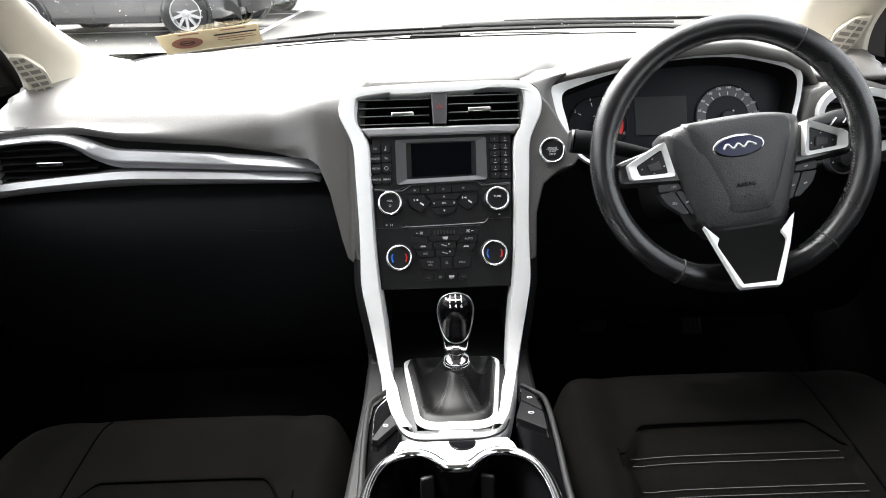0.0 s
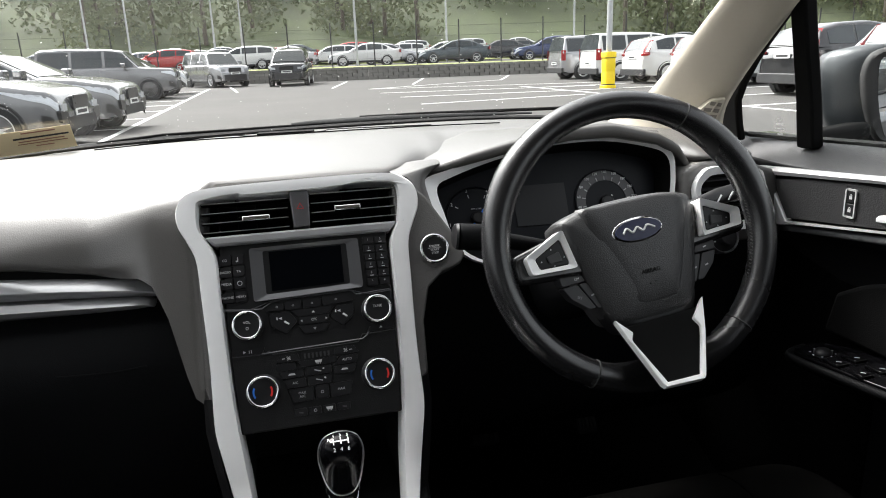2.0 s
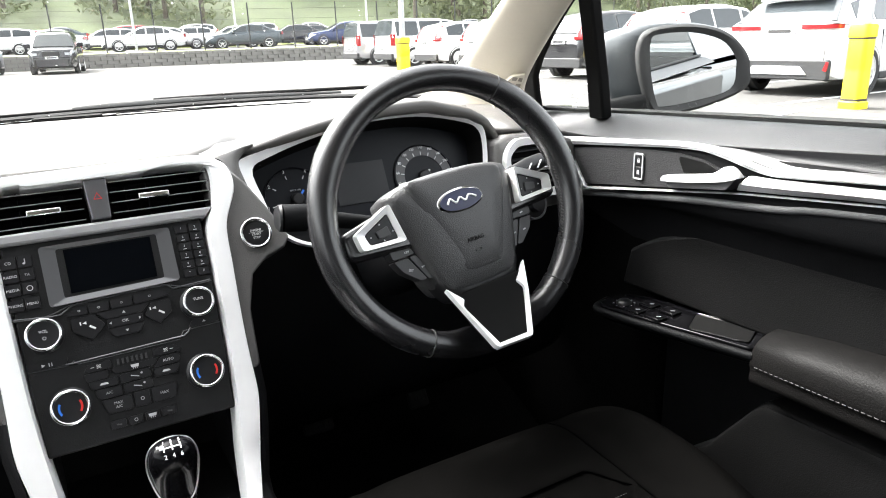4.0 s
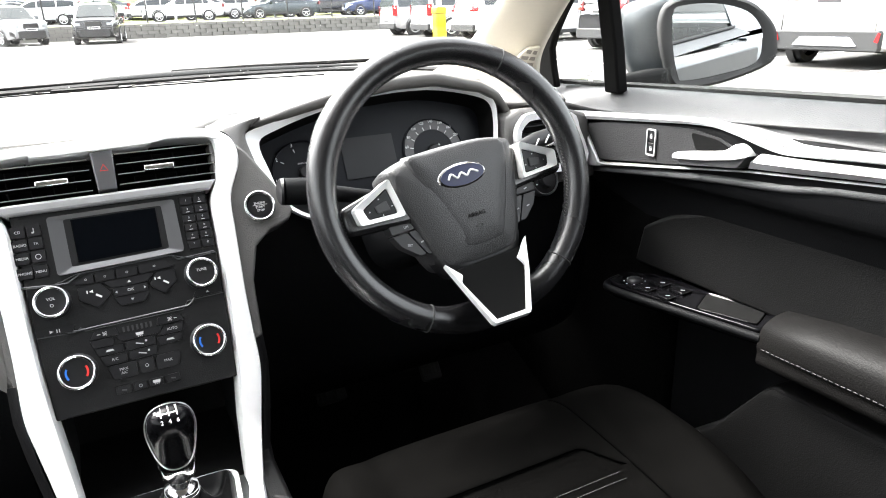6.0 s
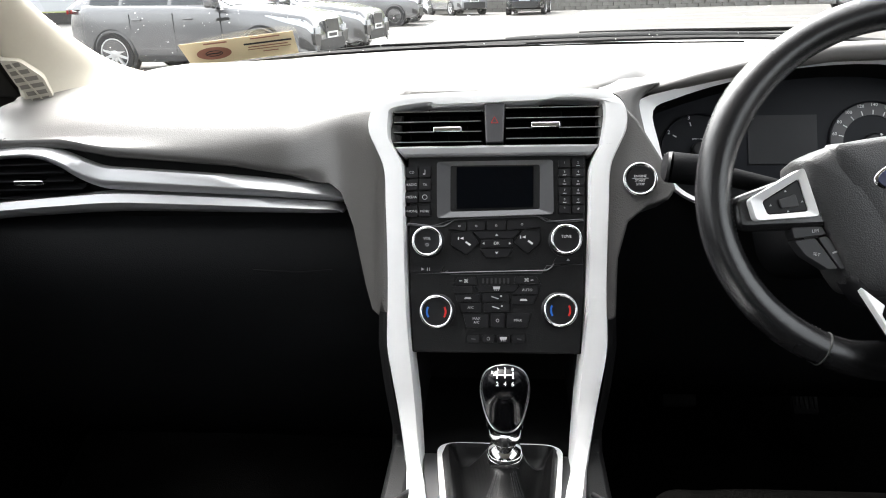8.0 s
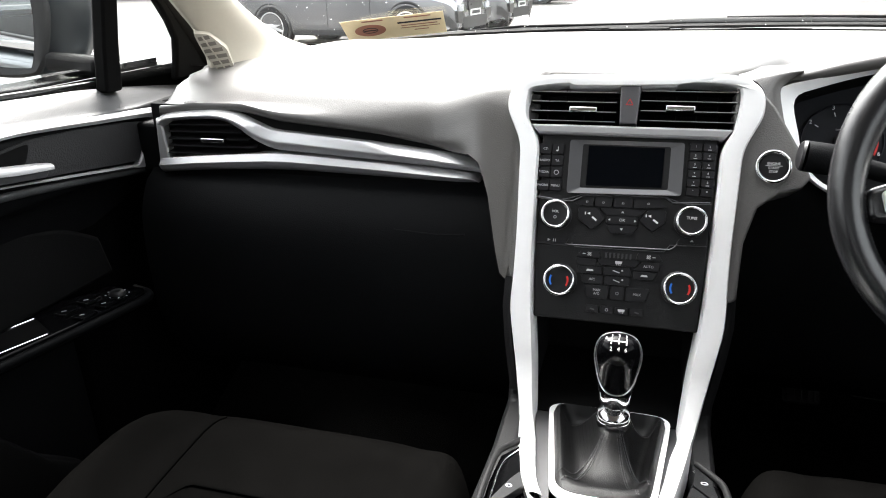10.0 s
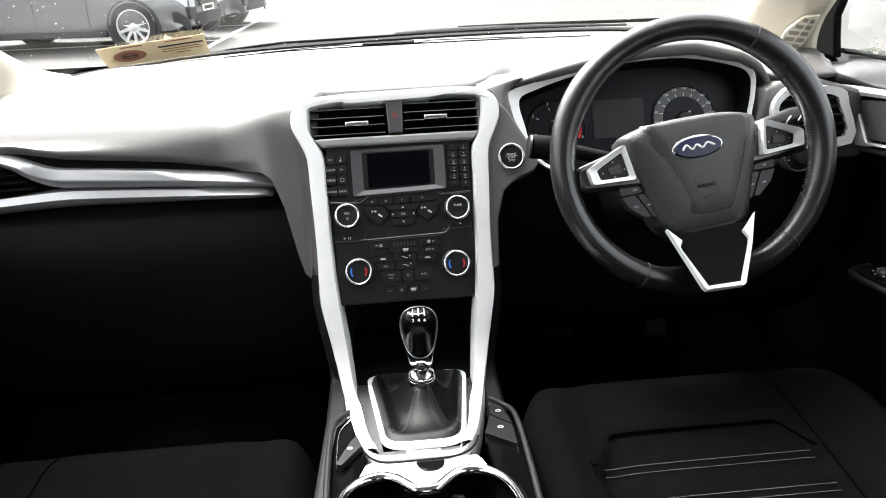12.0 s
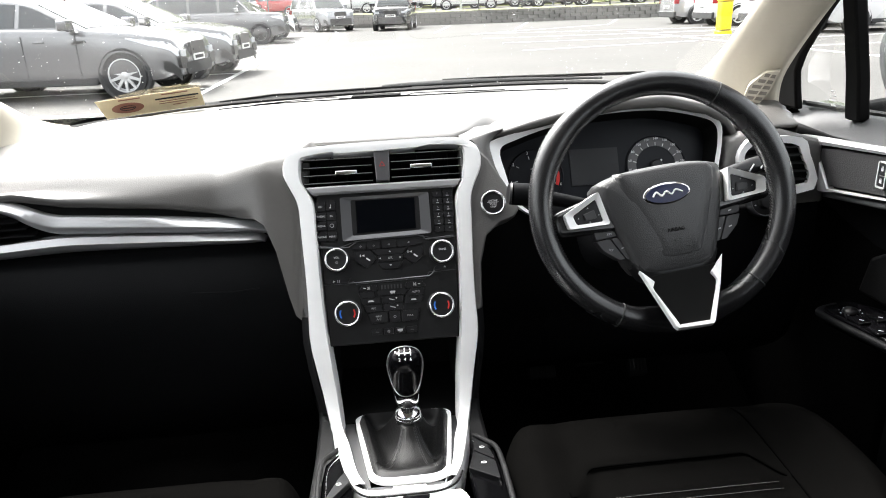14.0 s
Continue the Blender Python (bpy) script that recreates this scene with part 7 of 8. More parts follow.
def lines():
    t = thing("bay_markings", (0, 20, 0), "white painted bay lines on the asphalt", "road marking", kind="structure")

    def line(x0, y0, x1, y1, w=0.11):
        f = Frame((0, 0, 0.003), (1, 0, 0), (0, 1, 0))
        part("painted_line", slab(strip(x0, y0, x1, y1, w), f, 0, 0.003), LINE, t, smooth=0)

    line(-2.75, 9, -2.75, 37)
    for i in range(10):
        line(-7.6, 9.3 + 2.75 * i, -2.75, 9.3 + 2.75 * i)
    line(2.8, 31, 4.4, 39.5)
    line(-1.2, 31, -1.9, 39.5)
    line(6.5, 31.5, 8.9, 40)
    line(10.9, 32, 13.6, 38.5)
    line(4.05, 28.4, 12.8, 25.3)
    line(4.0, 21.4, 9.9, 20.6)
    line(3.9, 24.6, 11.4, 23.0)
    line(3.85, 17.7, 8.8, 18.4)
    line(4.05, 28.4, 10.9, 32.3)
    for i in range(9):
        line(9.3, 1.0 + 2.8 * i, 15, 1.0 + 2.8 * i)
    line(9.3, -3, 9.3, 25)
    line(7.2, 5.5, 9.9, 6.0)


lines()

WALL = [(-14, 45.5), (6, 42.0), (30, 37.5)]


def terrace():
    upper = [[(x, np.interp(x, [p[0] for p in WALL], [p[1] for p in WALL]) + d, 0.72 + h) for x in (-200, -60, -14, 6, 30, 80, 200)] for d, h in ((0.2, 0), (1.2, 0.05), (1.5, 0.0), (14, 0.1))]
    tagged(part("ground_upper", grid(upper, thick=(0, 0, -0.7)), ASPHALT), "asphalt of the raised upper car park", "ground", kind="structure")
    verge = [[(x, np.interp(x, [p[0] for p in WALL], [p[1] for p in WALL]) + d, 0.73 + h) for x in np.linspace(-60, 80, 60)] for d, h in ((0.22, 0.0), (0.5, 0.08), (1.3, 0.06))]
    tagged(part("verge", grid(verge), GRASS), "narrow strip of rough grass on the wall", "grass verge", kind="structure")
    bank = [[(x, 56 + d - 0.2 * (x - 6) * 0.7, 0.8 + h + 0.25 * noise.noise((x * 0.2, d * 0.3, 0))) for x in np.linspace(-160, 160, 80)] for d, h in ((0, 0), (3, 0.35), (7, 0.9), (12, 1.5))]
    hill = [[(x, 56 + d - 0.2 * (x - 6) * 0.7, 0.8 + h) for x in np.linspace(-160, 160, 40)] for d, h in ((11, 1.3), (28, 9), (45, 20), (70, 32), (110, 40))]
    tagged(part("hill", grid(hill), UNDERWOOD), "dark wooded hillside behind the trees", "hillside", kind="structure")
    tagged(part("bank", grid(bank), GRASS), "grassy bank below the woods", "grass bank", kind="structure")
    w = thing("retaining_wall", (6, 42, 0), "low grey blockwork retaining wall with rough courses", "wall", kind="structure")
    for k, (z0, z1, off) in enumerate(((0, 0.20, 0.0), (0.20, 0.40, 0.01), (0.40, 0.60, 0.02), (0.60, 0.76, 0.0))):
        bm = bmesh.new()
        x = -24 + (k % 2) * 0.3
        while x < 44:
            y = np.interp(x, [p[0] for p in WALL], [p[1] for p in WALL]) + (WALL[0][0] - x) * 0.175 * (x < -14)
            o = off + random.uniform(-0.02, 0.02)
            box(x, x + 0.58, y + o, y + 0.3, z0, z1 - 0.012, bm)
            x += 0.6
        tagged(part("block_course", bm, CONCRETE, w, smooth=0), kind="stuff")


terrace()


# ---- vehicles ----
KINDS = {
    # length, width, height, wheel radius, wheel stations, lower body (x, top), glasshouse (x, z), belt
    "suv": dict(L=4.4, W=1.92, H=1.65, R=0.36, ax=(1.36, -1.32), deck=[(2.2, 0.62), (2.17, 0.80), (2.02, 0.95), (1.5, 1.03), (0.98, 1.09), (-1.9, 1.16), (-2.12, 1.12), (-2.2, 0.85)], house=[(1.02, 1.08), (0.22, 1.56), (-0.5, 1.65), (-1.3, 1.62), (-1.85, 1.50), (-2.12, 1.12)], belt=(1.06, 1.14)),
    "sport": dict(L=4.75, W=2.04, H=1.67, R=0.385, ax=(1.47, -1.40), deck=[(2.375, 0.60), (2.35, 0.80), (2.22, 0.95), (1.6, 1.08), (0.80, 1.145), (-1.9, 1.24), (-2.26, 1.22), (-2.375, 1.00)], house=[(0.95, 1.12), (0.02, 1.58), (-0.5, 1.67), (-1.3, 1.64), (-1.85, 1.54), (-2.28, 1.18)], belt=(1.11, 1.20)),
    "box": dict(L=4.8, W=1.95, H=1.86, R=0.38, ax=(1.46, -1.42), deck=[(2.4, 0.65), (2.38, 0.98), (2.25, 1.08), (1.6, 1.13), (1.15, 1.17), (-2.25, 1.18), (-2.36, 1.15), (-2.4, 0.8)], house=[(1.18, 1.16), (0.62, 1.76), (0.1, 1.84), (-1.2, 1.88), (-2.20, 1.85), (-2.36, 1.18)], belt=(1.15, 1.17)),
    "saloon": dict(L=4.75, W=1.84, H=1.46, R=0.33, ax=(1.43, -1.40), deck=[(2.37, 0.5), (2.33, 0.66), (2.1, 0.78), (1.5, 0.88), (1.05, 0.94), (-1.6, 1.00), (-2.25, 1.02), (-2.37, 0.7)], house=[(1.1, 0.93), (0.2, 1.38), (-0.4, 1.46), (-1.1, 1.40), (-1.9, 1.03), (-1.95, 1.01)], belt=(0.93, 1.0)),
    "estate": dict(L=4.7, W=1.84, H=1.50, R=0.33, ax=(1.40, -1.35), deck=[(2.35, 0.5), (2.3, 0.68), (2.1, 0.8), (1.5, 0.9), (1.05, 0.96), (-2.0, 1.02), (-2.28, 1.0), (-2.35, 0.7)], house=[(1.1, 0.95), (0.25, 1.40), (-0.4, 1.50), (-1.4, 1.48), (-2.0, 1.40), (-2.28, 1.02)], belt=(0.95, 1.02)),
}


def vehicle(kind, coat, label, at, heading, group="", near=False, dark_wheels=False, size=1.0):
    k = KINDS[kind]
    L, W, H, R = k["L"], k["W"], k["H"], k["R"]
    t = thing("parked_car", (0, 0, 0), label, "car", group)
    hw = W / 2
    n = 34 if near else 20
    dx = [p[0] for p in k["deck"]][::-1]
    dz = [p[1] for p in k["deck"]][::-1]
    rows = []
    for x in np.concatenate((np.linspace(-L / 2, -L / 2 + 0.25, 5), np.linspace(-L / 2 + 0.3, L / 2 - 0.3, n), np.linspace(L / 2 - 0.25, L / 2, 5))):
        top = np.interp(x, dx, dz)
        e = abs(x) / (L / 2)
        w = hw * (1 - 0.20 * max(e - 0.80, 0) ** 1.3 / 0.2 ** 1.3 - 0.02 * e * e)
        bot = 0.26 + 0.10 * max(e - 0.86, 0) / 0.14
        arch = max(math.exp(-((x - a) / 0.42) ** 4) for a in k["ax"]) * 0.018
        half = [(0, bot), (w * 0.86, bot), (w * 0.985 + arch, bot + 0.09), (w + arch, top * 0.55), (w * 0.985 + arch * 0.6, top - 0.14), (w * 0.955, top - 0.05), (w * 0.88, top), (w * 0.5, top + 0.02), (0, top + 0.028)]
        sec = curve(half, 2)
        rows.append([(x, -p[0], p[1]) for p in sec[::-1]] + [(x, p[0], p[1]) for p in sec[1:]])
    body = part("body", grid(rows, caps=False), coat, t, smooth=45)

    def skin(x, drop, s, proud=0.006):
        """A point on the flank, so far below the bonnet line."""
        top = np.interp(x, dx, dz)
        e = abs(x) / (L / 2)
        w = hw * (1 - 0.20 * max(e - 0.80, 0) ** 1.3 / 0.2 ** 1.3 - 0.02 * e * e)
        arch = max(math.exp(-((x - a) / 0.42) ** 4) for a in k["ax"]) * 0.018
        y = np.interp(drop, (0, 0.05, 0.14, top * 0.45), (w * 0.88, w * 0.955, w * 0.985 + arch * 0.6, w + arch))
        return (x, s * (y + proud), top - drop)

    for s in (-1, 1):
        x = s * (L / 2 - 0.006)
        top = np.interp(x, dx, dz)
        part("end_panel", box(min(x, x - s * 0.02), max(x, x - s * 0.02), -hw * 0.76, hw * 0.76, 0.36, top), coat, t, bevel=0.01)
    b0, b1 = k["belt"]
    hx = [p[0] for p in k["house"]][::-1]
    hz = [p[1] for p in k["house"]][::-1]

    def side_w(x, z):
        b = np.interp(x, (-L / 2, L / 2), (b1, b0))
        return hw * (0.935 - 0.235 * (z - b) / (H - b)) * (1 - 0.05 * max(abs(x + 0.4) / (L / 2) - 0.45, 0))

    rows = []
    for x in np.linspace(hx[0], hx[-1], 26):
        z = np.interp(x, hx, hz)
        b = np.interp(x, (-L / 2, L / 2), (b1, b0)) - 0.04
        z = max(z, b + 0.01)
        zs = max(z - 0.06, b)
        half = [(side_w(x, b), b), (side_w(x, zs), zs), (side_w(x, zs) * 0.93, z - 0.012), (side_w(x, zs) * 0.6, z + 0.01), (0, z + 0.015)]
        rows.append([(x, -p[0], p[1]) for p in half] + [(x, p[0], p[1]) for p in half[-2::-1]])
    part("roof", grid(rows), coat, t, smooth=40)
    x_f, x_r = hx[-1], hx[0]
    # side panes
    cuts = {"sport": ((0.62, -0.18), (-0.26, -1.15), (-1.22, -1.80)), "suv": ((0.80, 0.05, -0.0), (-0.10, -0.95), (-1.02, -1.72)), "box": ((0.98, 0.05), (-0.05, -1.05), (-1.15, -2.15)), "saloon": ((0.85, -0.10), (-0.18, -1.10), (-1.16, -1.45)), "estate": ((0.85, -0.05), (-0.13, -1.05), (-1.13, -2.0))}[kind]
    for s in (-1, 1):
        for c in cuts:
            a, e = c[0], c[-1]
            xs = np.linspace(a, e, 7)
            lo, hi = [], []
            for x in xs:
                z1 = min(np.interp(x, hx, hz) - 0.075, H - 0.10)
                z0 = np.interp(x, (-L / 2, L / 2), (b1, b0)) + 0.035
                z1 = max(z1, z0 + 0.01)
                lo.append((x, s * (side_w(x, z0) + 0.008), z0))
                hi.append((x, s * (side_w(x, z1) + 0.008), z1))
            part("side_window", grid([lo, hi], thick=(0, -s * 0.012, 0)), CARGLASS, t, smooth=0)
    # windscreen and rear screen
    def screen(pa, pb, name):
        nrm = Vector((pb[1] - pa[1], 0, pa[0] - pb[0])).normalized()
        if nrm.z < 0:
            nrm = -nrm
        rr = []
        for q in (0.06, 0.5, 0.93):
            x, z = pa[0] + (pb[0] - pa[0]) * q, pa[1] + (pb[1] - pa[1]) * q
            w = side_w(x, max(z - 0.05, pa[1] - 0.05)) * 0.90
            rr.append([tuple(Vector((x, w * g, z + 0.012 - 0.015 * abs(g) ** 3)) + nrm * 0.016) for g in np.linspace(-1, 1, 7)])
        return part(name, grid(rr, thick=tuple(nrm * -0.02)), SCREENGLASS if name == "windscreen" else CARGLASS, t, smooth=60)

    hp = k["house"]
    screen(hp[0], hp[1], "windscreen")
    screen(hp[-1] if hp[-1][1] > 1.05 else hp[-2], hp[-2] if hp[-1][1] > 1.05 else hp[-3], "rear_window")
    # wheels
    for ax in k["ax"]:
        for s in (-1, 1):
            f = Frame((ax, s * (hw - 0.10), R), (s, 0, 0), (0, 0, 1))
            f = Frame((ax, s * (hw - 0.085), R), (-s, 0, 0), (0, 0, 1))
            # proud black ring puts the arch gap's shade round the tyre
            part("wheel_arch", lathe([(R + 0.060, -0.05), (R + 0.060, 0.086), (R + 0.040, 0.095), (R * 0.8, 0.06), (R * 0.8, -0.05)], f, 28), TRIMBLACK, t, "black ring for the shaded wheel arch gap")
            w = part("wheel", lathe([(R * 0.70, -0.12), (R * 0.94, -0.12), (R, -0.08), (R, 0.07), (R * 0.95, 0.104), (R * 0.72, 0.108), (R * 0.70, 0.09)], f, 32), TYRE, t, "tyre")
            rim = BLACKALLOY if dark_wheels else ALLOY
            part("rim", lathe([(R * 0.70, 0.03), (R * 0.72, 0.106), (R * 0.67, 0.106), (R * 0.63, 0.05), (0.0, 0.03)], f, 28), rim if near else rim, w)
            part("brake", lathe([(R * 0.60, 0.052), (0, 0.052)], f, 20), BLACKALLOY, w)
            m = 10 if kind in ("suv", "sport") else 5
            bm = bmesh.new()
            for i in range(m):
                g = f.turned(0, 0, 360 / m * i)
                slab([(-0.028, 0.05), (0.028, 0.05), (0.020, R * 0.68), (-0.020, R * 0.68)], g, 0.055, 0.092, bm)
            part("spokes", bm, rim, w, smooth=0)
            part("hub", lathe([(0.065, 0.05), (0.065, 0.094), (0.05, 0.099), (0, 0.099)], f, 16), rim, w)
    # lights, grille, plates
    zf = {"sport": 0.80, "suv": 0.80, "box": 0.92, "saloon": 0.66, "estate": 0.68}[kind]
    for s in (-1, 1):
        bm = bmesh.new()
        xs = np.linspace(L / 2 - 0.035, L / 2 - (0.80 if kind == "sport" else 0.48), 9)
        lamp = []
        for i, x in enumerate(xs):
            q = i / 8
            lamp.append([skin(x, d, s, 0.008) for d in np.linspace(0.055 + 0.045 * q, (0.19 if kind == "sport" else 0.21) - 0.07 * q ** 1.5, 4)])
        nose_y = [(L / 2 + 0.004, s * hw * y, z) for y, z in ((0.56, 0), (0.70, 0), (0.76, 0))]
        grid(lamp, thick=(0, -s * 0.02, 0), bm=bm)
        zt = np.interp(L / 2 - 0.035, dx, dz)
        grid([[(x, y, zt - 0.06 - g) for x, y, z in nose_y] for g in (0.0, 0.11)], thick=(-0.02, 0, 0), bm=bm)
        part("headlight", bm, LAMPGLASS, t, "clear swept headlight")
        low = np.interp(L / 2 - 0.1, dx, dz) * 0.5
        part("corner_intake", grid([[skin(x, low + d, s, 0.005) for d in (-0.07, 0.03, 0.11)] for x in np.linspace(L / 2 - 0.03, L / 2 - 0.26, 5)], thick=(0, -s * 0.02, 0)), BLACKALLOY, t, "dark corner intake")
        zr = {"sport": 1.12, "suv": 1.0, "box": 1.05, "saloon": 0.88, "estate": 0.95}[kind]
        tall = 0.22 if kind == "box" else (0.034 if kind in ("suv", "sport") else 0.09)
        wide = {"box": 0.80, "sport": 0.36}.get(kind, 0.62)
        bm = grid([[(-L / 2 - 0.006, s * hw * wide, zr + tall * g), (-L / 2 + 0.01, s * hw * 0.82, zr + tall * g), (-L / 2 + 0.12, s * hw * 0.97, zr + tall * g)] for g in (-1, 1)], thick=(0.03, -s * 0.01, 0))
        part("tail_light", bm, REDLAMP, t, "red tail lamp")
        part("mirror", slab(rounded(rect(-0.13, 0.13, -0.085, 0.085), 0.05), Frame((0.70, s * (hw + 0.12), b0 + 0.10), (0, s, 0), (0, 0, 1)), -0.08, 0.08), coat, t, bevel=0.02)
        part("mirror_stalk", box(0.68, 0.74, min(s * hw * 0.9, s * (hw + 0.08)), max(s * hw * 0.9, s * (hw + 0.08)), b0 + 0.0, b0 + 0.03), TRIMBLACK, t)
        part("sill", box(k["ax"][1] + R + 0.08, k["ax"][0] - R - 0.08, min(s * hw * 0.93, s * hw * 1.003), max(s * hw * 0.93, s * hw * 1.003), 0.24, 0.36), TRIMBLACK, t, bevel=0.02)
        for x in (0.35, -0.65):
            part("door_handle", box(x - 0.30, x - 0.12, min(s * hw * 0.96, s * hw * 1.02), max(s * hw * 0.96, s * hw * 1.02), b0 - 0.17, b0 - 0.14), coat, t, bevel=0.008)
        for x in (0.75, -0.15, -1.0):
            part("door_gap", box(x - 0.0025, x + 0.0025, min(s * hw * 0.90, s * hw * 1.003), max(s * hw * 0.90, s * hw * 1.003), 0.40, b0 - 0.06), TRIMBLACK, t)
    nose = Frame((L / 2 + 0.003, 0, 0), (0, 1, 0), (0, 0, 1))
    tail = Frame((-L / 2 - 0.003, 0, 0), (0, -1, 0), (0, 0, 1))
    part("grille", slab(rounded(rect(-0.34, 0.34, zf - 0.16, zf + 0.07), 0.06), nose, -0.04, 0.012), BLACKALLOY, t, "dark mesh grille", bevel=0.006)
    part("front_intake", slab(rounded(rect(-0.62, 0.62, 0.34, zf - 0.26), 0.06), nose, -0.04, 0.008), TRIMBLACK, t, bevel=0.006)
    part("rear_bumper", slab(rounded(rect(-hw * 0.86, hw * 0.86, 0.28, 0.60 if kind == "sport" else 0.52), 0.05), tail, -0.10, 0.012), TRIMBLACK, t, bevel=0.02)
    for f, z in ((nose, zf - 0.20), (tail, {"suv": 0.92, "sport": 1.06}.get(kind, 0.70))):
        p = part("number_plate", slab(rect(-0.26, 0.26, z - 0.055, z + 0.055), f, 0.0, 0.016), PLATE, t)
        part("plate_bar", slab(rect(-0.20, 0.20, z - 0.028, z + 0.028), f, 0.016, 0.018), PLATEBAR, p, smooth=0)
    if kind == "suv":
        for s in (-1, 1):
            bm = grid([[(-2.17, s * hw * 0.70, 0.98), (-2.07, s * hw * 0.955, 0.98)], [(-2.16, s * hw * 0.72, 1.14), (-2.04, s * hw * 0.935, 1.14)], [(-2.02, s * hw * 0.70, 1.32), (-1.92, s * hw * 0.835, 1.32)], [(-1.88, s * hw * 0.68, 1.50), (-1.82, s * hw * 0.755, 1.50)]], thick=(0.06, -s * 0.02, 0))
            part("tail_light", bm, REDLAMP, t, "tall red tail lamp", smooth=50)
    if kind == "sport":
        part("spoiler", slab(rounded([(-2.02, 1.545), (-1.70, 1.60), (-1.70, 1.625), (-2.06, 1.575)], 0.01), Frame((0, 0, 0), (1, 0, 0), (0, 0, 1)), -0.60, 0.60), coat, t, bevel=0.01)
        part("diffuser", slab(rounded([(-0.55, 0.36), (0.55, 0.36), (0.42, 0.50), (-0.42, 0.50)], 0.03), tail, 0.0, 0.03), ALLOY, t, "grey rear diffuser", bevel=0.01)
        part("lamp_bar", slab(rect(-0.36, 0.36, 1.135, 1.15), tail, 0.0, 0.006), TRIMBLACK, t)
        for s in (-1, 1):
            part("reflector", slab(rounded([(s * 0.80, 0.44), (s * 0.865, 0.42), (s * 0.885, 0.57), (s * 0.85, 0.58)], 0.01), tail, 0.0, 0.03), REDLAMP, t, "red reflector")
            part("side_intake", slab(rounded([(s * 0.52, 0.42), (s * 0.84, 0.46), (s * 0.86, 0.66), (s * 0.56, 0.62)], 0.04), nose, -0.05, 0.006), BLACKALLOY, t, "dark side intake", bevel=0.006)
            part("wing_vent", slab(rounded([(0.93, 0.93), (0.68, 0.90), (0.70, 0.955), (0.90, 0.965)], 0.01), Frame((0, s * hw * 1.0, 0), (1, 0, 0), (0, 0, 1)), -0.02, 0.02), BLACKALLOY, t, "wing vent")
    t.matrix_basis = pose(at[0], at[1], at[2], 0, 0, heading) @ Matrix.Scale(size, 4)
    return t


ROWA = "cars parked along the aisle"
jag = vehicle("sport", GREY, "dark grey sport utility car, parked nose to the aisle", (-5.0, 12.10, 0), -7, ROWA, near=True, size=0.92)
copy_thing(jag, pose(-4.72, 15.0, 0, 0, 0, -7))
sport = vehicle("box", GREY, "dark grey family off-road car with black wheels", (-5.6, 28.6, 0), 0, ROWA, dark_wheels=True)
white_suv = vehicle("suv", WHITE, "white compact sport utility car", (-5.4, 32.0, 0), 0, ROWA)
silver_box = vehicle("box", PALEGREY, "silver family off-road car", (-2.6, 40.5, 0), -62, ROWA)
black_box = vehicle("box", BLACK, "black boxy off-road car facing the aisle", (1.4, 38.3, 0), -98)
ROWB = "cars parked tail to the aisle"
grey_disco = vehicle("box", PALEGREY, "grey boxy off-road car parked tail first", (15.2, 30.0, 0), 0, ROWB, near=True)
white_disco = vehicle("box", WHITE, "white boxy off-road car parked tail first", (15.2, 26.6, 0), 0, ROWB, near=True)
white_est = vehicle("suv", WHITE, "white estate-like car with tall red lamps", (15.0, 23.0, 0), 0, ROWB, near=True)
copy_thing(white_est, pose(15.0, 19.8, 0))
black_suv = vehicle("suv", BLACK, "black sport utility car", (14.0, 14.2, 0), 0, ROWB, near=True, dark_wheels=True)
copy_thing(white_est, pose(13.9, 11.2, 0))
white_sport = vehicle("sport", WHITE, "white sport utility car with slim red tail lamps", (13.35, 7.65, 0), 4, ROWB, near=True)
ROWC = "cars on the upper car park"
white_saloon = vehicle("saloon", WHITE, "white saloon car on the upper car park", (6.5, 46.5, 0.76), 172, ROWC)
slate_saloon = vehicle("saloon", SLATE, "dark slate saloon car on the upper car park", (12.2, 45.3, 0.76), 172, ROWC)
navy_hatch = vehicle("estate", NAVY, "navy blue estate car on the upper car park", (18.5, 44.5, 0.76), 170, ROWC)
white_estate = vehicle("estate", WHITE, "white estate car on the upper car park", (-1.3, 48.0, 0.76), 172, ROWC)
red_estate = vehicle("estate", RED, "red hatchback car on the upper car park", (-6.5, 50.5, 0.76), 172, ROWC)
silver_saloon = vehicle("saloon", PALEGREY, "silver saloon car on the upper car park", (1.5, 52.5, 0.80), 170, ROWC)
black_saloon = vehicle("saloon", BLACK, "black saloon car on the upper car park", (17.0, 50.5, 0.8), 170, ROWC)
for i, (ob, x, y) in enumerate(((silver_saloon, 9.0, 51.3), (white_estate, 24.0, 46.0), (white_saloon, -10, 53.5), (silver_saloon, -5, 55), (white_estate, -9.5, 50.0), (white_saloon, 12.8, 51.0), (slate_saloon, -14, 54), (silver_saloon, 30, 45), (black_saloon, -2.5, 54.5), (white_saloon, 22.5, 50.0), (red_estate, 36, 46), (white_estate, 42, 44))):
    copy_thing(ob, pose(x, y, 0.8, 0, 0, 172 if i % 2 else -8))

FILL = (white_saloon, silver_saloon, white_estate, black_saloon, slate_saloon, white_estate, silver_saloon, red_estate)
for r in range(2):
    for i in range(13):
        x = -24 + 4.9 * i + 1.7 * r + random.uniform(-0.4, 0.4)
        copy_thing(FILL[(3 * i + 5 * r) % 8], pose(x, 57.5 + 4.2 * r - 0.14 * (x - 6), 0.85 + 0.3 * r, 0, 0, random.choice((172, -8))))


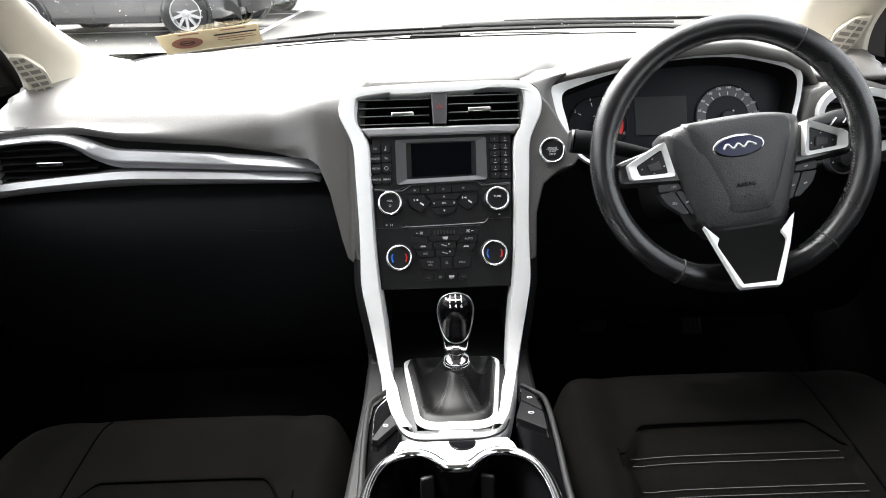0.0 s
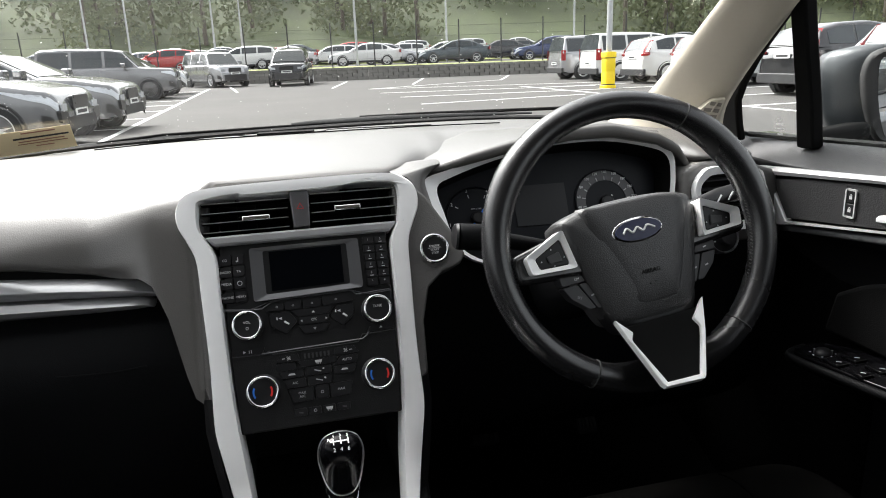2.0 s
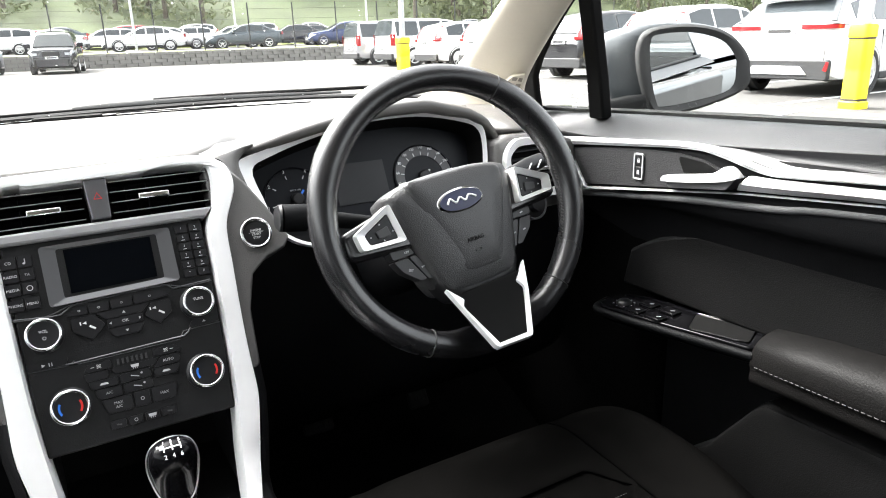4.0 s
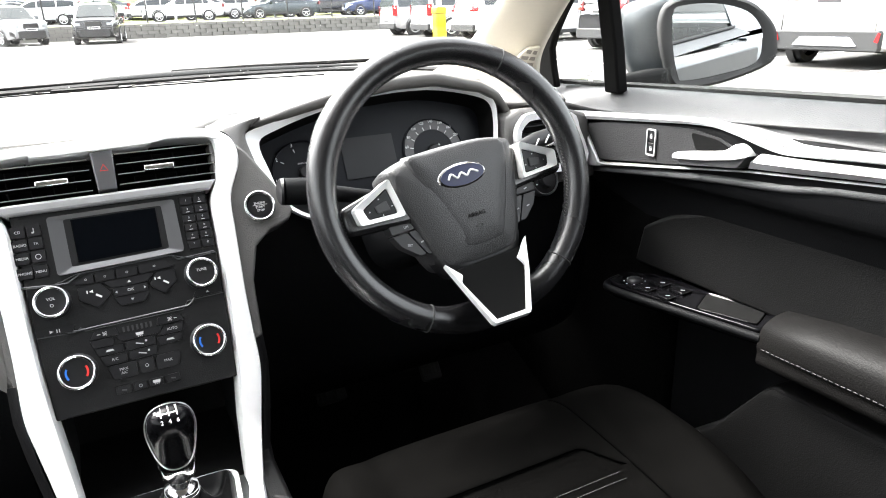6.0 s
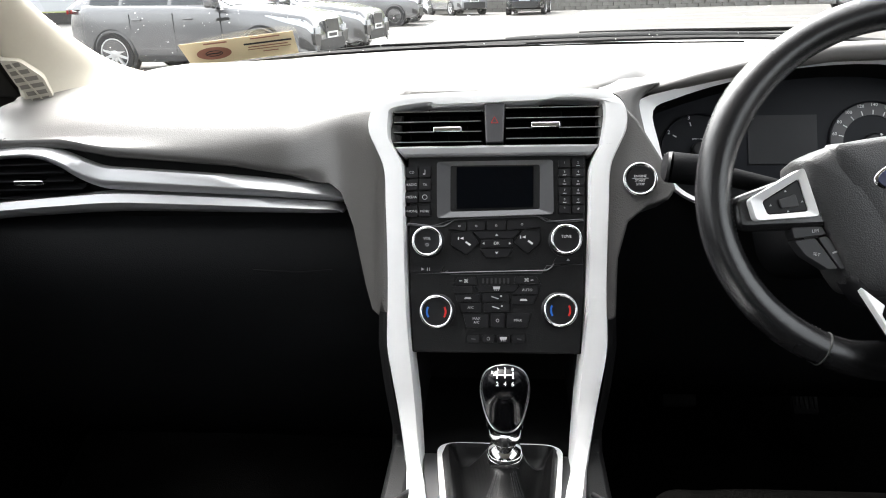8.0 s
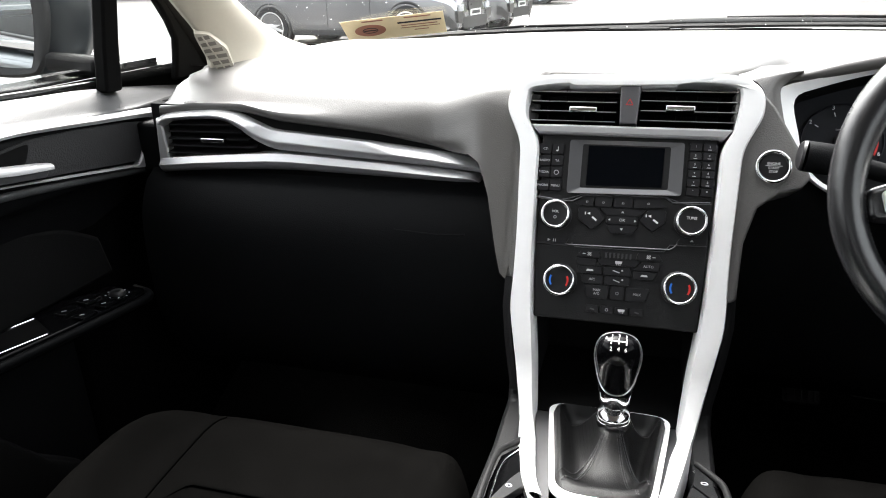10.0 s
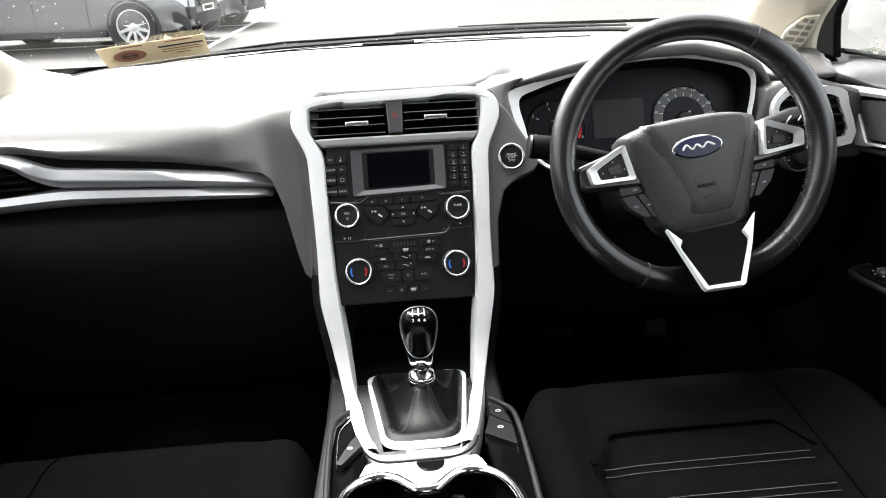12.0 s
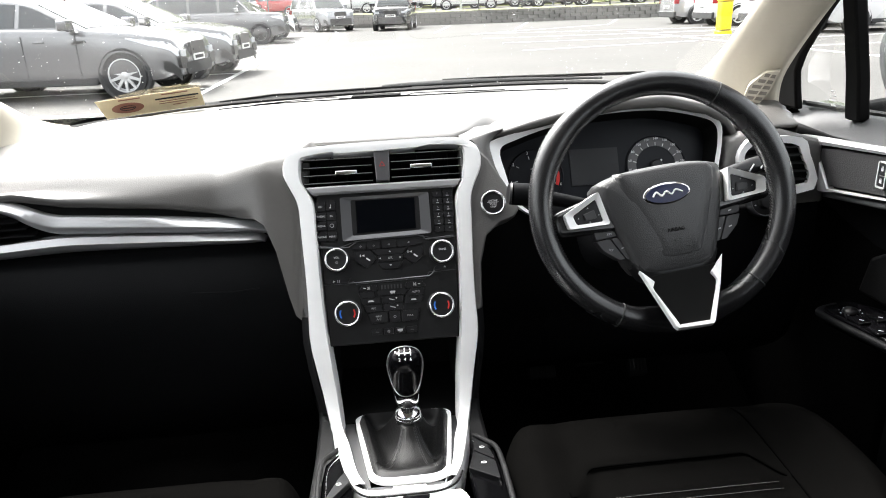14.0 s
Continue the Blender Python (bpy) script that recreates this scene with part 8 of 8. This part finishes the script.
def bollard(at, k=1.0):
    b = thing("lamp_post", at, "grey lamp post with a bright yellow plastic guard and black bands", "lamp post", "lamp posts")
    f = Frame(at, (1, 0, 0), (0, 1, 0))
    prof = [(0.215, 0), (0.215, 0.09), (0.185, 0.11), (0.185, 0.48), (0.18, 0.50), (0.18, 0.56), (0.185, 0.58), (0.185, 0.93), (0.178, 0.96), (0.205, 0.975), (0.205, 1.11), (0.19, 1.14), (0.08, 1.15)]
    sq = bmesh.new()
    rows = []
    for r, h in prof:
        rows.append([tuple(f.at(a, c, h)) for a, c in rounded(rect(-r * k, r * k, -r * k, r * k), r * k * 0.5)])
    part("guard", grid(rows, closed=True, bm=sq), YELLOW, b, "yellow plastic guard", smooth=40)
    for h in (0.105, 0.945):
        part("band", ring(rounded(rect(-0.19 * k, 0.19 * k, -0.19 * k, 0.19 * k), 0.095 * k), rounded(rect(-0.17 * k, 0.17 * k, -0.17 * k, 0.17 * k), 0.085 * k), f, h, h + 0.035), BLACKBAND, b, "black band")
    part("post", tube([f.at(0, 0, 0), f.at(0, 0, 3.5), f.at(0, 0, 7.5)], [0.10, 0.085, 0.06], 14), GALV, b, "grey post")
    part("lamp_head", box(at[0] - 0.6, at[0] + 0.1, at[1] - 0.14, at[1] + 0.14, 7.45, 7.6), GALV, b, bevel=0.03)
    return b


bollard((9.99, 5.55, 0), 0.72)
bollard((10.8, 20.9, 0))


def far_post(at, h=8.0):
    b = thing("street_lamp", at, "slim galvanised lamp post above the parked cars", "street lamp", "far lamp posts")
    f = Frame(at, (1, 0, 0), (0, 1, 0))
    part("post", tube([f.at(0, 0, 0), f.at(0, 0, h * 0.5), f.at(0, 0, h)], [0.08, 0.065, 0.05], 10), GALV, b)
    part("lamp_head", box(at[0] - 0.5, at[0] + 0.5, at[1] - 0.12, at[1] + 0.12, at[2] + h - 0.05, at[2] + h + 0.1), GALV, b, bevel=0.03)
    return b


lampx = far_post((5.6, 43.5, 0.72))
for x, y in ((-3.4, 56), (13.5, 52), (-9.5, 57), (-13, 60), (22, 48), (-1.5, 60)):
    copy_thing(lampx, pose(x, y, 0.75))


def fence():
    t = thing("mesh_fence", (6, 42.4, 0.76), "dark mesh fence with thin posts on the retaining wall", "fence")
    for i in range(26):
        x = -26 + 2.5 * i
        y = float(np.interp(x, [p[0] for p in WALL], [p[1] for p in WALL])) + 0.4 + (WALL[0][0] - x) * 0.175 * (x < -14)
        part("post", tube([(x, y, 0.7), (x, y, 3.3)], 0.04, 6), TRIMBLACK, t)
    for z in (1.2, 1.8, 2.4, 2.95):
        part("wire", tube([(-26, 48.0, z), (-14, 45.9, z), (6, 42.4, z), (30, 37.9, z), (36, 36.8, z)], 0.006, 4), TRIMBLACK, t)


fence()


def building():
    b = thing("warehouse", (-30, 52, 0), "plain grey clad warehouse with small windows and a dark doorway", "building")
    part("wall", box(-60, -17.8, 48, 50.5, 0, 9.5), CLADDING, b, "grey cladding", bevel=0.05)
    part("roof", box(-60.3, -17.5, 47.7, 50.8, 9.5, 9.8), TRIMBLACK, b)
    f = Frame((0, 48, 0), (1, 0, 0), (0, 0, 1))
    for x, z, w, h in ((-21.2, 4.1, 1.0, 1.0), (-18.3, 3.8, 0.8, 0.85)):
        win = part("window", slab(rect(x - w / 2, x + w / 2, z - h / 2, z + h / 2), f, -0.1, 0.04), CLADDING, b, "small barred window", bevel=0.02)
        for i in range(4):
            part("pane", slab(rect(x - w / 2 + 0.08 + i * (w - 0.1) / 4, x - w / 2 + 0.02 + (i + 1) * (w - 0.1) / 4, z - h / 2 + 0.08, z + h / 2 - 0.08), f, 0.04, 0.05), CARGLASS, win, smooth=0)
    part("doorway", slab(rect(-20.2, -19.0, 2.9, 3.85), f, 0.0, 0.06), TRIMBLACK, b, "dark canopy opening")
    return b


building()


def woods():
    """A dense wood beyond the bank: trunks and thousands of leaf clumps."""
    leaf, trunk = bmesh.new(), bmesh.new()
    rnd = random.Random(5)
    verts, faces = [], []

    def clump(c, r):
        q = len(verts)
        for _ in range(5):
            d = Vector((rnd.uniform(-1, 1), rnd.uniform(-1, 1), rnd.uniform(-1, 1))).normalized() * r
            verts.append((c[0] + d.x, c[1] + d.y * 0.35, c[2] + d.z))
        faces.extend(((q, q + 1, q + 2), (q + 2, q + 3, q + 4), (q, q + 3, q + 1), (q + 1, q + 4, q + 2)))

    for i in range(230):
        x = rnd.uniform(-95, 110)
        y = 67 + rnd.uniform(0, 26) - 0.14 * (x - 6)
        h = rnd.uniform(9, 17)
        z0 = 1.6
        tube([(x, y, z0 - 1), (x + rnd.uniform(-0.4, 0.4), y, z0 + h * 0.5), (x + rnd.uniform(-0.8, 0.8), y, z0 + h * 0.9)], [0.25, 0.17, 0.05], 6, bm=trunk)
        for _ in range(600):
            t = rnd.uniform(0.08, 1.0)
            r = 3.4 * math.sin(math.pi * min(0.15 + t * 0.8, 1)) ** 0.7
            a, k = rnd.uniform(0, 6.283), math.sqrt(rnd.random())
            clump((x + r * k * math.cos(a), y + r * k * math.sin(a), z0 + t * h), rnd.uniform(0.14, 0.40))
    me = bpy.data.meshes.new("woodland")
    me.from_pydata(verts, [], faces)
    leaf.free()
    t = thing("woodland", (0, 78, 3), "dense dark green wood beyond the car park", "woodland", kind="stuff")
    tagged(part("foliage", me, LEAVES, t, smooth=0), kind="stuff")
    tagged(part("trunks", trunk, BARK, t), kind="stuff")


woods()
